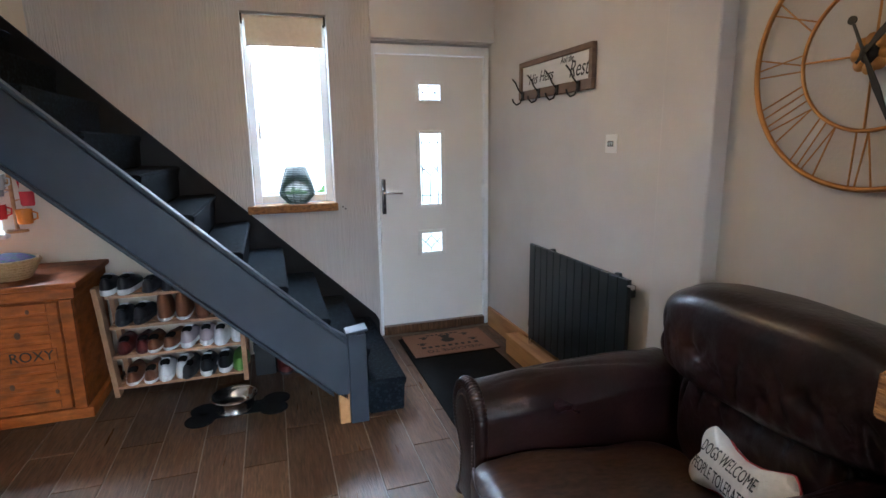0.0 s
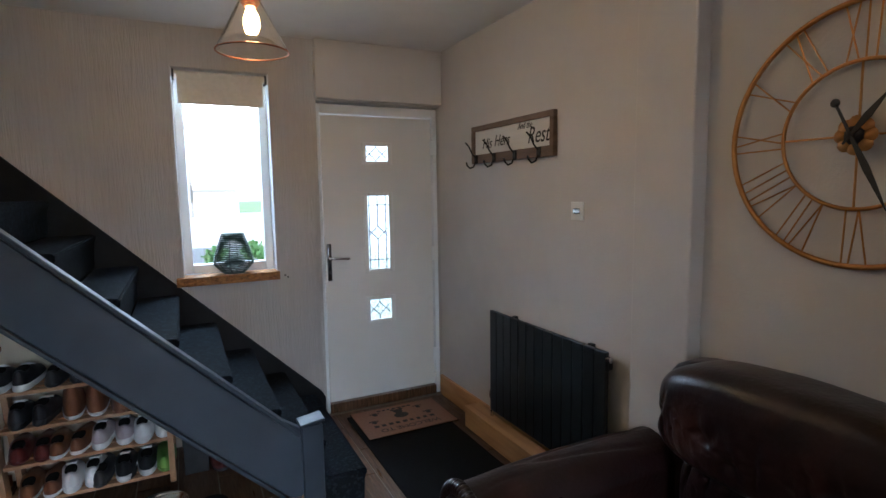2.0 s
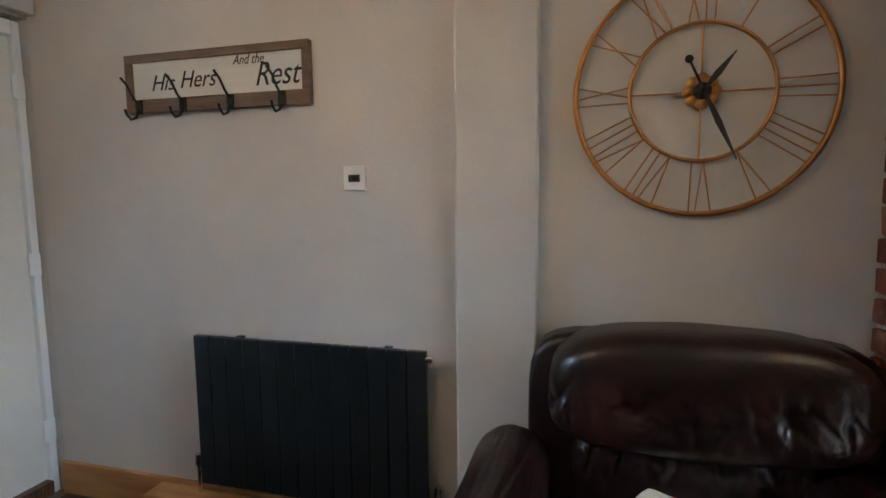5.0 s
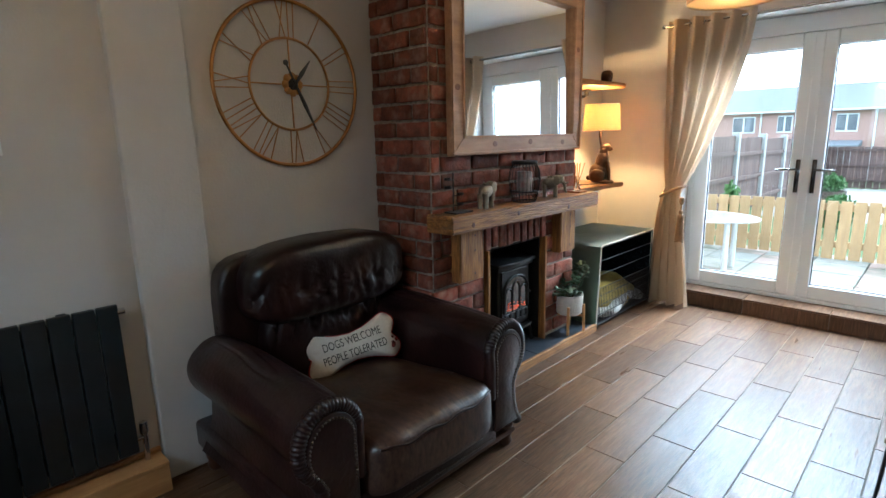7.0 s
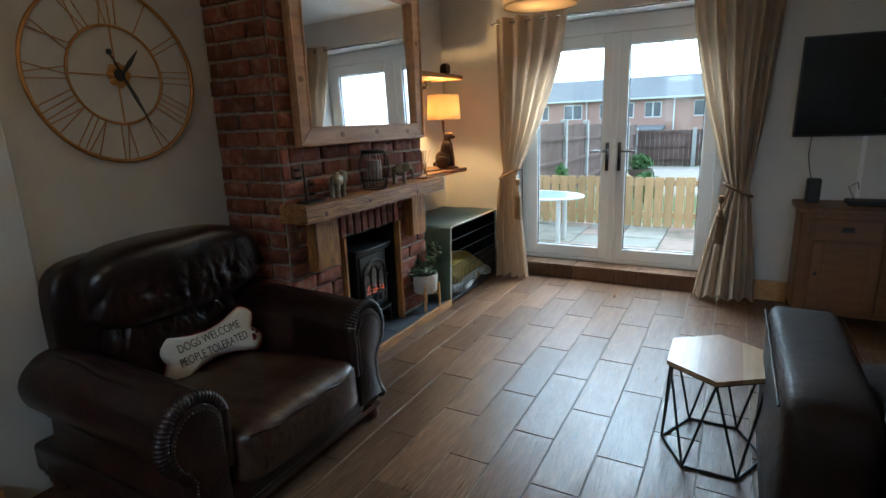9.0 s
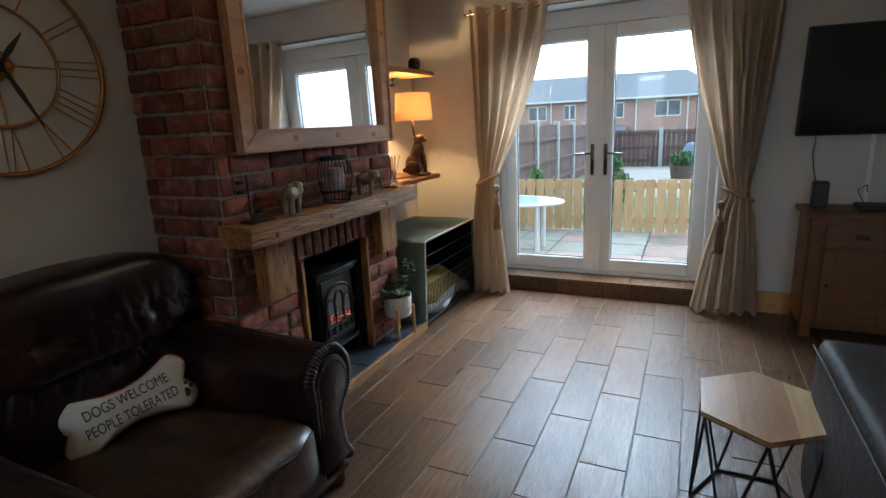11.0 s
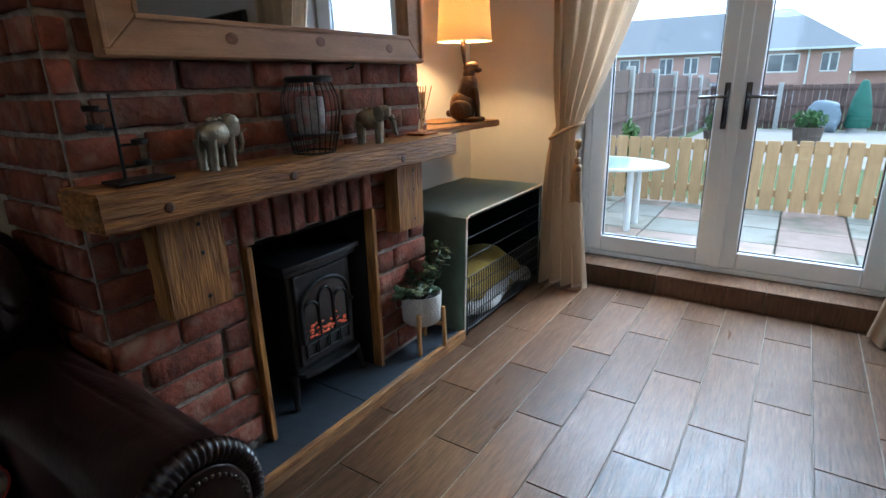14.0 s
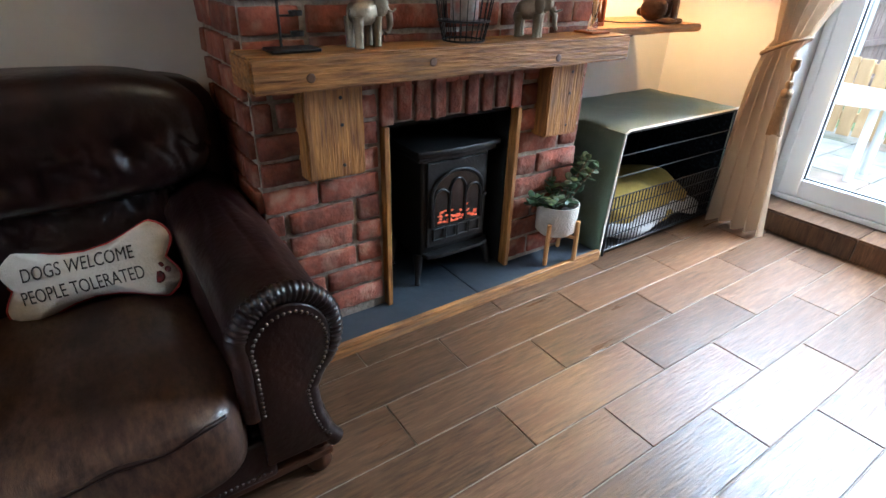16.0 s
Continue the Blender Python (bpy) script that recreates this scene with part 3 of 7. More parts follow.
# ---- stairs ----
stairs = tagged(new("staircase"), "enclosed staircase with charcoal carpet and blue painted strings", "staircase", kind="structure")
SX, RISE, GO = 0.88, 0.185, 0.191
SY0, SY1 = 2.76, NORTH - 0.03
for k in range(11):
    x1, z1 = SX - GO * k, RISE * (k + 1)
    prof = [(x1 - 0.006, z1 - RISE), (x1, z1 - 0.05), (x1 + 0.014, z1 - 0.02), (x1 + 0.010, z1 - 0.004), (x1 - 0.012, z1), (x1 - GO - 0.004, z1), (x1 - GO - 0.004, z1 - RISE)]
    bm = prism([(p[0], p[1]) for p in prof], "y", SY0, SY1)
    bmesh.ops.bevel(bm, geom=[e for e in bm.edges if abs(e.verts[0].co.y - e.verts[1].co.y) > 0.1], offset=0.006, segments=2, affect="EDGES")
    part("tread", bm, CARPET, stairs, smooth=40)
SL = RISE / GO
def sx(x, off):
    return (x, 0.185 + (SX - x) * SL + off)
part("outer_string", prism([(0.60, 0.455), (0.575, 0.12), sx(0.52, -0.37), sx(-1.45, -0.40), sx(-1.45, -0.06), sx(0.40, -0.06)], "y", 2.70, 2.745, 0.006), NAVY, stairs, "blue-grey painted outer string")
part("string_cap", prism([sx(0.575, -0.055), sx(-1.45, -0.055), sx(-1.45, -0.03), sx(0.575, -0.03)], "y", 2.694, 2.751, 0.005), NAVY, stairs)
part("lower_moulding", prism([sx(0.50, -0.395), sx(-1.45, -0.42), sx(-1.45, -0.40), sx(0.50, -0.372)], "y", 2.692, 2.748, 0.004), NAVY, stairs)
part("wall_string", prism([(0.955, 0.0), (0.955, 0.15), sx(0.93, 0.06), sx(-1.45, 0.06), sx(-1.45, -0.2), (0.3, 0.0)], "y", NORTH - 0.028, NORTH - 0.008, 0.003), STRINGPAINT, stairs, "black painted wall string")
setting("wall_under_stairs", prism([(-0.952, 0.0), (0.30, 0.0), sx(0.25, -0.30), sx(-0.952, -0.30)], "y", NORTH - 0.006, NORTH - 0.002), CREAM, "cream painted wall below the stairs")
part("soffit", prism([sx(0.45, -0.36), sx(-1.45, -0.40), sx(-1.45, -0.385), sx(0.45, -0.34)], "y", 2.75, SY1), BLACK, stairs)
nw = part("newel", box(0.58, 0.672, 2.685, 2.765, 0.0, 0.478, 0.005), NAVY, stairs, "square blue-grey newel post")
part("newel_cap", prism([(0.572, 0.475), (0.68, 0.492), (0.68, 0.508), (0.572, 0.492)], "y", 2.677, 2.773, 0.004), NAVY, nw, "lighter edge of the newel cap")
part("newel_plinth", box(0.525, 0.578, 2.70, 2.755, 0.0, 0.165, 0.004), PINE, stairs, "bare pine packing block")

# ---- shoe rack with shoes ----
rack = thing("shoe_rack", "four-tier pine shoe rack crowded with shoes below the stairs", "shoe rack")
for x0, lean in ((-0.665, 0.045), (0.03, 0.0)):
    part("side_panel", prism([(x0 - lean, 0.65), (x0, 0.0), (x0 + 0.028, 0.0), (x0 + 0.028 - lean, 0.65)], "y", 3.42, 3.50, 0.003), PINEX, rack)
    part("side_panel", prism([(x0 - lean, 0.65), (x0, 0.0), (x0 + 0.028, 0.0), (x0 + 0.028 - lean, 0.65)], "y", 3.68, 3.76, 0.003), PINEX, rack)
for z in (0.06, 0.245, 0.42, 0.60):
    for y in (3.43, 3.50, 3.57, 3.64, 3.71):
        part("slat", box(-0.65, 0.03, y, y + 0.045, z - 0.018, z, 0.002, 1), PINEX, rack)

shoe_bank = {}


def shoe(place, turn, body, sole, kind="trainer", label="", category="shoe", scale=1.0):
    """A shoe, toe towards -y before it is turned."""
    th = tagged(new("boot" if kind == "boot" else "clog" if kind == "clog" else "shoe"), label, category, "shoes on the rack")
    th.matrix_basis = pose(*place, 0, 0, turn) @ Matrix.Scale(scale, 4)
    L, W = 0.28, 0.095
    top = {"trainer": 0.095, "boot": 0.16, "clog": 0.075, "shoe": 0.075}[kind]
    key, ukey = (kind, sole.name), (kind, body.name)

    def half_width(u):
        return W / 2 * max(0.0, 1 - abs(2 * u - 1) ** 4.5) ** 0.5 * (0.88 + 0.12 * math.sin((0.62 - u) * 5))

    thick = 0.030 if kind == "trainer" else 0.018
    if ("sole", key) not in shoe_bank:
        n = 16
        us = [(1 - math.cos(math.pi * i / n)) / 2 for i in range(n + 1)]
        rim = [(half_width(u), u) for u in us] + [(-half_width(u), u) for u in us[-2::-1]]
        bm = prism([(w * 1.04, (u - 0.5) * L * 1.01) for w, u in rim[:-1]], "z", 0.0, thick, 0.004, seg=1)
        shoe_bank["sole", key] = mesh_of("sole", bm, sole, 40)
    if ("upper", ukey) not in shoe_bank:
        def upper(a, v):
            u = (1 - math.cos(math.pi * a)) / 2
            c, sn = math.cos(math.pi * v), math.sin(math.pi * v)
            h = 0.048 + (top - 0.048) * min(1.0, max(0.0, (u - 0.15) / 0.45)) ** 0.9
            if kind in ("trainer", "shoe"):
                h -= 0.016 * math.exp(-((u - 0.74) / 0.13) ** 2)
            w = half_width(u) * (1 - 0.22 * sn)
            return (w * math.copysign(abs(c) ** 0.6, c), (u - 0.5) * L * 0.985, thick - 0.002 + (h - thick) * sn ** 0.55)
        shoe_bank["upper", ukey] = mesh_of("upper", grid_sheet(upper, 20, 16), body, 70)
    for nm, k in (("sole", key), ("upper", ukey)):
        new(nm, shoe_bank[nm, k]).parent = th
    if kind != "clog":
        if ("opening", kind) not in shoe_bank:
            y = L * 0.27
            shoe_bank["opening", kind] = mesh_of("opening", puff(-0.024, 0.024, y - 0.052, y + 0.045, top - 0.020, top - 0.001, 2.4, 6), SOOT, 70)
        new("opening", shoe_bank["opening", kind]).parent = th
    if kind == "trainer":
        if "laces" not in shoe_bank:
            bm = bmesh.new()
            for i in range(4):
                box(-0.02, 0.02, -0.035 + i * 0.018, -0.028 + i * 0.018, 0.068 + i * 0.006, 0.078 + i * 0.006, 0.002, 1, bm=bm)
            shoe_bank["laces"] = mesh_of("laces", bm, WHITE)
        la = new("laces", shoe_bank["laces"])
        la.parent = th
    return th


S_BLACK = material("black_shoe", (0.014, 0.014, 0.016), (0.025, 0.025, 0.028), 0.45, scale=25)
S_WHITE = material("white_trainer", (0.80, 0.79, 0.77), (0.72, 0.71, 0.69), 0.55, scale=20)
S_PINK = material("pale_pink_trainer", (0.50, 0.42, 0.42), (0.42, 0.35, 0.36), 0.6, scale=20)
S_TAN = material("tan_leather_shoe", (0.22, 0.085, 0.035), (0.14, 0.05, 0.022), 0.5, scale=20)
S_RED = material("burgundy_shoe", (0.11, 0.018, 0.015), (0.07, 0.012, 0.01), 0.35, scale=20)
S_GREEN = material("green_clog", (0.18, 0.36, 0.07), (0.14, 0.30, 0.05), 0.5, scale=20)
ROWS_OF_SHOES = (
    (0.60, ((S_BLACK, S_WHITE, "trainer", "black and white trainer", 0.60), (S_BLACK, S_BLACK, "shoe", "plain black work shoe", 0.38), (S_BLACK, S_BLACK, "boot", "black ankle boot", 0.24))),
    (0.42, ((S_BLACK, S_BLACK, "trainer", "black trainer with a white tick", 0.54), (S_TAN, S_WHITE, "boot", "tan high-top with a white sole", 0.33), (S_TAN, S_TAN, "boot", "brown leather ankle boot", 0.12), (S_WHITE, S_WHITE, "trainer", "worn white trainer", -0.06))),
    (0.245, ((S_RED, S_RED, "shoe", "shiny burgundy shoe", 0.56), (S_TAN, S_WHITE, "shoe", "brown shoe with a pale sole", 0.40), (S_PINK, S_WHITE, "trainer", "pale pink running shoe", 0.215), (S_WHITE, S_WHITE, "trainer", "white running shoe", 0.03))),
    (0.06, ((S_TAN, S_WHITE, "shoe", "tan canvas shoe", 0.53), (S_WHITE, S_WHITE, "trainer", "white running shoe", 0.36), (S_BLACK, S_BLACK, "shoe", "black slipper", 0.225), (S_BLACK, S_WHITE, "trainer", "black trainer with a white sole", 0.125), (S_GREEN, S_GREEN, "clog", "bright green clog", 0.040))),
)
for z, row in ROWS_OF_SHOES:
    for body, sole, kind, text, cx in row:
        for s in (-1, 1):
            if kind == "clog" and s == -1:
                continue
            shoe((-cx + s * 0.050, 3.57 + random.uniform(-0.01, 0.02), z), 180 + random.uniform(-6, 6), body, sole, kind, text + " on the pine rack", scale=1.1)
shoe((-0.36, 3.60, 0.66), 20, S_BLACK, S_TAN, "shoe", "black sandal lying on top of other shoes")
for x in (0.27, 0.36):
    shoe((x, 3.55, 0.0), random.uniform(-8, 8), S_RED, S_BLACK, "boot", "dark red boot on the floor below the stairs")
cr = thing("shoe_box", "black cardboard box on the floor beside the shoe rack", "box")
part("body", box(0.10, 0.22, 3.46, 3.70, 0.0, 0.20, 0.003), BLACK, cr)
part("lid", box(0.096, 0.224, 3.455, 3.705, 0.16, 0.206, 0.003), BLACK, cr)

# ---- bone-shaped mat and bowl ----
bonemat = thing("pet_mat", "black bone-shaped rubber mat on the tiles", "pet mat")
bm = bmesh.new()
for x, y in ((-0.17, 2.98), (-0.155, 3.09), (0.20, 3.00), (0.215, 3.11)):
    lathe([(0.075, 0.0), (0.075, 0.004), (0.07, 0.006)], 22, (x, y, 0.0), bm)
box(-0.17, 0.21, 2.975, 3.115, 0.0, 0.0055, 0.002, bm=bm)
part("sheet", bm, RUBBER, bonemat)
bowl = thing("dog_bowl", "round stainless steel dog bowl on the bone-shaped mat", "dog bowl")
part("basin", lathe([(0.095, 0.0), (0.105, 0.006), (0.098, 0.03), (0.108, 0.07), (0.118, 0.078), (0.121, 0.074), (0.115, 0.071), (0.106, 0.066), (0.09, 0.03), (0.08, 0.012), (0.0, 0.010)], 40, (0.0, 3.06, 0.007)), STEEL, bowl, smooth=60)

# ---- pine chest with a basket ----
chest = thing("pine_cabinet", "orange-stained pine cabinet with two panelled doors", "cabinet")
part("body", box(-1.66, -0.735, 3.24, 3.78, 0.05, 0.715, 0.006), CHESTWOOD, chest)
part("top", box(-1.69, -0.70, 3.20, 3.80, 0.716, 0.745, 0.006), CHESTWOOD, chest)
part("plinth", box(-1.68, -0.71, 3.215, 3.79, 0.0, 0.06, 0.006), CHESTWOOD, chest)
part("cornice", box(-1.67, -0.722, 3.222, 3.79, 0.66, 0.714, 0.006), CHESTWOOD, chest)
for x in (-1.66, -0.79):
    part("corner_post", box(x, x + 0.055, 3.212, 3.238, 0.062, 0.658, 0.004), CHESTWOOD, chest)
for x0, x1 in ((-1.60, -1.205), (-1.195, -0.80)):
    dr = part("door", box(x0, x1, 3.225, 3.239, 0.07, 0.65, 0.003), CHESTWOOD, chest)
    for a, b in ((x0, x0 + 0.05), (x1 - 0.05, x1)):
        part("stile", box(a + 0.001, b - 0.001, 3.212, 3.2245, 0.071, 0.649, 0.003), CHESTWOOD, dr)
    for z in (0.072, 0.33, 0.60):
        part("rail", box(x0 + 0.051, x1 - 0.051, 3.213, 3.2245, z, z + 0.048, 0.003), CHESTWOOD, dr)
    bm = bmesh.new()
    for z in (0.14, 0.19, 0.24, 0.29, 0.40, 0.45, 0.50, 0.55):
        box(x0 + 0.052, x1 - 0.052, 3.2185, 3.2245, z, z + 0.035, 0.002, 1, bm=bm)
    part("louvre", bm, CHESTWOOD, dr)
plate = part("name_plate", box(-1.16, -0.83, 3.203, 3.2115, 0.34, 0.41, 0.002), CHESTWOOD, chest, "carved wooden plate")
lettering("ROXY", 0.075, INK, plate, Matrix.Translation((-0.94, 3.2026, 0.376)) @ Matrix.Rotation(radians(90), 4, "X"), depth=0.0006, squeeze=0.95)
DARKKNOT = material("dark_pine_knot", (0.055, 0.018, 0.006), (0.11, 0.036, 0.010), 0.5, scale=60)
for x, z, r in ((-0.99, 0.49, 0.014), (-0.86, 0.17, 0.010), (-1.05, 0.22, 0.012), (-0.93, 0.61, 0.009), (-1.40, 0.50, 0.013), (-1.52, 0.24, 0.011)):
    own = lathe([(r, 0), (r * 0.8, 0.0012), (0, 0.0016)], 12, squash=(1, 1.4))
    bmesh.ops.transform(own, matrix=Matrix.Translation((x, 3.2118 if abs(z - 0.61) < 0.02 else 3.2182, z)) @ Matrix.Rotation(radians(90), 4, "X"), verts=own.verts)
    part("knot", own, DARKKNOT, chest)

basket = thing("wicker_basket", "round woven basket full of purple cloth on the pine cabinet", "basket")
WICKER = material("wicker", (0.52, 0.33, 0.15), (0.36, 0.21, 0.085), 0.7, scale=60, bump=0.7, bump_scale=90)
bm = bmesh.new()
for i in range(7):
    r = 0.084 + i * 0.0078
    tube([(-1.05 + math.cos(a) * r, 3.42 + math.sin(a) * r, 0.753 + i * 0.014) for a in (k * math.tau / 36 for k in range(36))], 0.0085, 6, bm, closed=True)
lathe([(0.0, 0.746), (0.084, 0.746), (0.132, 0.85), (0.127, 0.852), (0.079, 0.755), (0.0, 0.752)], 30, (-1.05, 3.42, 0.0), bm)
part("weave", bm, WICKER, basket, smooth=60)
FAB = material("purple_green_cloth", (0.075, 0.018, 0.11), (0.03, 0.07, 0.03), 0.95, scale=38, bump=0.6, bump_scale=60, spec=0.1)
part("crumpled_cloth", puff(-1.145, -0.955, 3.325, 3.515, 0.80, 0.862, 2.4, 26, wobble=0.03), FAB, basket, "purple and green crumpled cloth", smooth=70)

mugtree = thing("mug_tree", "wooden mug tree with coloured mugs on the white sill", "mug tree")
MX, MY, MZ = -1.15, NORTH - 0.005, 0.9325
part("base", lathe([(0.055, 0), (0.055, 0.012), (0.05, 0.016)], 24, (MX, MY, MZ)), PINE, mugtree)
part("post", tube([(MX, MY, MZ + 0.016), (MX, MY, MZ + 0.36)], 0.011, 10), PINE, mugtree)
for i, (col, a, z) in enumerate((((0.55, 0.03, 0.03), 200, 0.13), ((0.6, 0.05, 0.06), 20, 0.20), ((0.75, 0.26, 0.03), 320, 0.10), ((0.42, 0.42, 0.43), 170, 0.26), ((0.5, 0.03, 0.05), 60, 0.28), ((0.75, 0.75, 0.72), 230, 0.30))):
    px, py = MX + math.cos(radians(a)) * 0.075, MY + math.sin(radians(a)) * 0.05
    mg = part("mug", lathe([(0.0, 0.0), (0.034, 0.0), (0.038, 0.01), (0.040, 0.085), (0.036, 0.085), (0.034, 0.012), (0.0, 0.008)], 20, (px, py, MZ + z - 0.05)), material("mug_glaze", col, None, 0.2, scale=5), mugtree, smooth=50)
    part("ear", tube([(px + 0.038, py, MZ + z - 0.03), (px + 0.062, py, MZ + z - 0.02), (px + 0.064, py, MZ + z + 0.01), (px + 0.039, py, MZ + z + 0.02)], 0.005, 6), mg.data.materials[0], mg, smooth=True)
    part("peg", tube([(MX, MY, MZ + z - 0.02), (px, py, MZ + z + 0.0)], 0.004, 6), PINE, mugtree)

# ---- wire lantern on the tall window's sill ----
GREENW = material("dark_green_wire", (0.020, 0.055, 0.035), (0.012, 0.036, 0.024), 0.45)
wl = thing("wire_lantern", "black and green wire lantern shade on the window sill", "lantern")
LX, LY, LZ = 0.44, NORTH + 0.035, 1.0185
bm = bmesh.new()
prof = [(0.060, 0.0), (0.085, 0.022), (0.118, 0.060), (0.111, 0.095), (0.097, 0.145), (0.080, 0.195), (0.067, 0.230), (0.064, 0.238)]
def at_h(h):
    for (r0, z0), (r1, z1) in zip(prof, prof[1:]):
        if z0 <= h <= z1:
            return r0 + (r1 - r0) * (h - z0) / (z1 - z0)
    return prof[-1][0]
for i in range(22):
    h = 0.238 * i / 21
    r = at_h(h)
    ring = bmesh.new()
    tube([(LX + math.cos(a) * r, LY + math.sin(a) * r * 0.62, LZ + 0.003 + h) for a in (k * math.tau / 32 for k in range(32))], 0.0036, 6, ring, closed=True)
    part("ring_wire", ring, GREENW, wl)
bm = bmesh.new()
for k in range(6):
    a = k * math.tau / 6 + 0.26
    tube([(LX + math.cos(a) * r, LY + math.sin(a) * r * 0.62, LZ + 0.003 + z) for r, z in prof], 0.003, 5, bm)
part("rib_wire", bm, BLACK, wl)
part("base", lathe([(0.055, 0.0), (0.06, 0.004), (0.04, 0.006)], 28, (LX, LY, LZ - 0.001), squash=(1, 0.62)), BLACK, wl)

# ---- coat rack with lettering ----
coat = thing("coat_rack", "framed white board with black script and four iron coat hooks", "coat rack")
RY0, RY1, RZ0, RZ1, RX = 2.52, 3.325, 1.662, 1.885, EASTN - 0.002
FRAMEW = material("grey_brown_wood", (0.20, 0.135, 0.095), (0.12, 0.08, 0.055), 0.65, scale=5, stretch=(2, 1, 6), bump=0.3, bump_scale=20)
part("board", box(RX - 0.014, RX, RY0 + 0.02, RY1 - 0.02, RZ0 + 0.03, RZ1 - 0.02), material("whitewashed_board", (0.70, 0.69, 0.66), (0.62, 0.61, 0.58), 0.6, scale=4, stretch=(1, 0.5, 8)), coat, "white painted board")
for a in ((RY0, RY1, RZ1 - 0.03, RZ1), (RY0, RY1, RZ0, RZ0 + 0.052), (RY0, RY0 + 0.03, RZ0 + 0.0525, RZ1 - 0.0305), (RY1 - 0.03, RY1, RZ0 + 0.0525, RZ1 - 0.0305)):
    part("frame", box(RX - 0.028, RX - 0.0005, *a, 0.003), FRAMEW, coat)
face = Matrix.Translation((RX - 0.0152, 0, 0)) @ Matrix(((0, 0, -1, 0), (-1, 0, 0, 0), (0, 1, 0, 0), (0, 0, 0, 1)))
for words, size, y, z, sq in (("His", 0.085, 3.16, 1.772, 0.95), ("Hers", 0.09, 3.0, 1.778, 0.9), ("And the", 0.05, 2.775, 1.835, 0.8), ("Rest", 0.12, 2.66, 1.775, 0.85)):
    lettering(words, size, INK, coat, Matrix.Translation((0, y, z)) @ face, depth=0.0006, squeeze=sq, shear=0.35)
for y in (3.26, 3.055, 2.845, 2.63):
    hk = part("hook", box(RX - 0.036, RX - 0.0285, y - 0.015, y + 0.015, RZ0 - 0.005, RZ0 + 0.05, 0.002), IRON, coat, "black iron double hook")
    part("upper_prong", tube([(RX - 0.037, y, RZ0 + 0.035), (RX - 0.06, y + 0.002, RZ0 + 0.06), (RX - 0.075, y + 0.01, RZ0 + 0.10), (RX - 0.095, y + 0.018, RZ0 + 0.125)], 0.0045, 8), IRON, hk, smooth=True)
    part("lower_prong", tube([(RX - 0.037, y, RZ0 + 0.01), (RX - 0.05, y, RZ0 - 0.02), (RX - 0.075, y, RZ0 - 0.03), (RX - 0.095, y, RZ0 - 0.012), (RX - 0.10, y, RZ0 + 0.006)], 0.005, 8), IRON, hk, smooth=True)

# ---- light switch ----
sw = thing("light_switch", "pale square light switch with a dark insert on the party wall", "light switch")
part("plate", box(EASTN - 0.008, EASTN - 0.0005, 2.325, 2.41, 1.352, 1.438, 0.002), WHITE, sw)
part("insert", box(EASTN - 0.0105, EASTN - 0.0085, 2.345, 2.39, 1.382, 1.408, 0.001), BLACK, sw)
for y in (2.352, 2.3675, 2.383):
    part("rocker", box(EASTN - 0.014, EASTN - 0.0108, y - 0.006, y + 0.006, 1.386, 1.404, 0.001), STEEL, sw)

# ---- radiator ----
rad = thing("radiator", "anthracite vertical-bar radiator on the party wall", "radiator")
AX = 1.775
ry0, ry1, rz0, rz1 = 2.085, 3.035, 0.195, 0.80
n = 13
for k in range(n):
    y0 = ry0 + (ry1 - ry0) * k / n
    part("flat_bar", box(AX - 0.022, AX, y0 + 0.002, y0 + (ry1 - ry0) / n - 0.002, rz0, rz1, 0.004), ANTHRACITE, rad)
for z in (rz0 + 0.06, rz1 - 0.06):
    part("header", box(AX + 0.001, AX + 0.034, ry0 + 0.01, ry1 - 0.01, z - 0.03, z + 0.03, 0.008), ANTHRACITE, rad)
for y in (2.25, 2.87):
    part("bracket", box(AX + 0.036, EASTN - 0.001, y - 0.015, y + 0.015, 0.3, 0.79, 0.003), ANTHRACITE, rad)
for y in (ry0 - 0.03, ry1 + 0.03):
    v = part("valve", tube([(AX + 0.01, y, 0.136), (AX + 0.01, y, 0.25)], 0.011, 12), CHROME, rad, "chrome radiator valve", True)
    part("knob", lathe([(0.014, 0), (0.017, 0.01), (0.015, 0.05), (0.008, 0.054)], 16, (AX + 0.01, y, 0.25)), CHROME, v, smooth=True)
    part("tail", tube([(AX + 0.01, y, 0.235), (AX + 0.01, (ry0 if y < 2.5 else ry1), 0.235)], 0.009, 10), CHROME, v)
part("bleed_plug", tube([(AX - 0.01, ry0 + 0.005, rz1 - 0.03), (AX - 0.01, ry0 - 0.02, rz1 - 0.03)], 0.013, 12), CHROME, rad)

# ---- mats ----
wm = thing("welcome_mat", "small pinkish doormat with black printing by the front door", "doormat")
part("mat_surface", box(1.10, 1.70, 3.35, 3.755, 0.0125, 0.021, 0.004), COIR, wm)
part("edging", box(1.095, 1.705, 3.345, 3.76, 0.012, 0.0165, 0.003), RUBBER, wm)
flat = Matrix(((-1, 0, 0, 0), (0, -1, 0, 0), (0, 0, 1, 0), (0, 0, 0, 1)))
lettering("WELCOME TO", 0.062, INK, wm, Matrix.Translation((1.40, 3.42, 0.0212)) @ flat, depth=0.0006)
bm = bmesh.new()
for k in range(9):
    box(1.18 + k * 0.048, 1.18 + k * 0.048 + random.uniform(0.02, 0.036), 3.475, 3.505, 0.0212, 0.0218, bm=bm)
for k in range(7):
    box(1.27 + k * 0.036, 1.27 + k * 0.036 + random.uniform(0.015, 0.028), 3.70, 3.718, 0.0212, 0.0218, bm=bm)
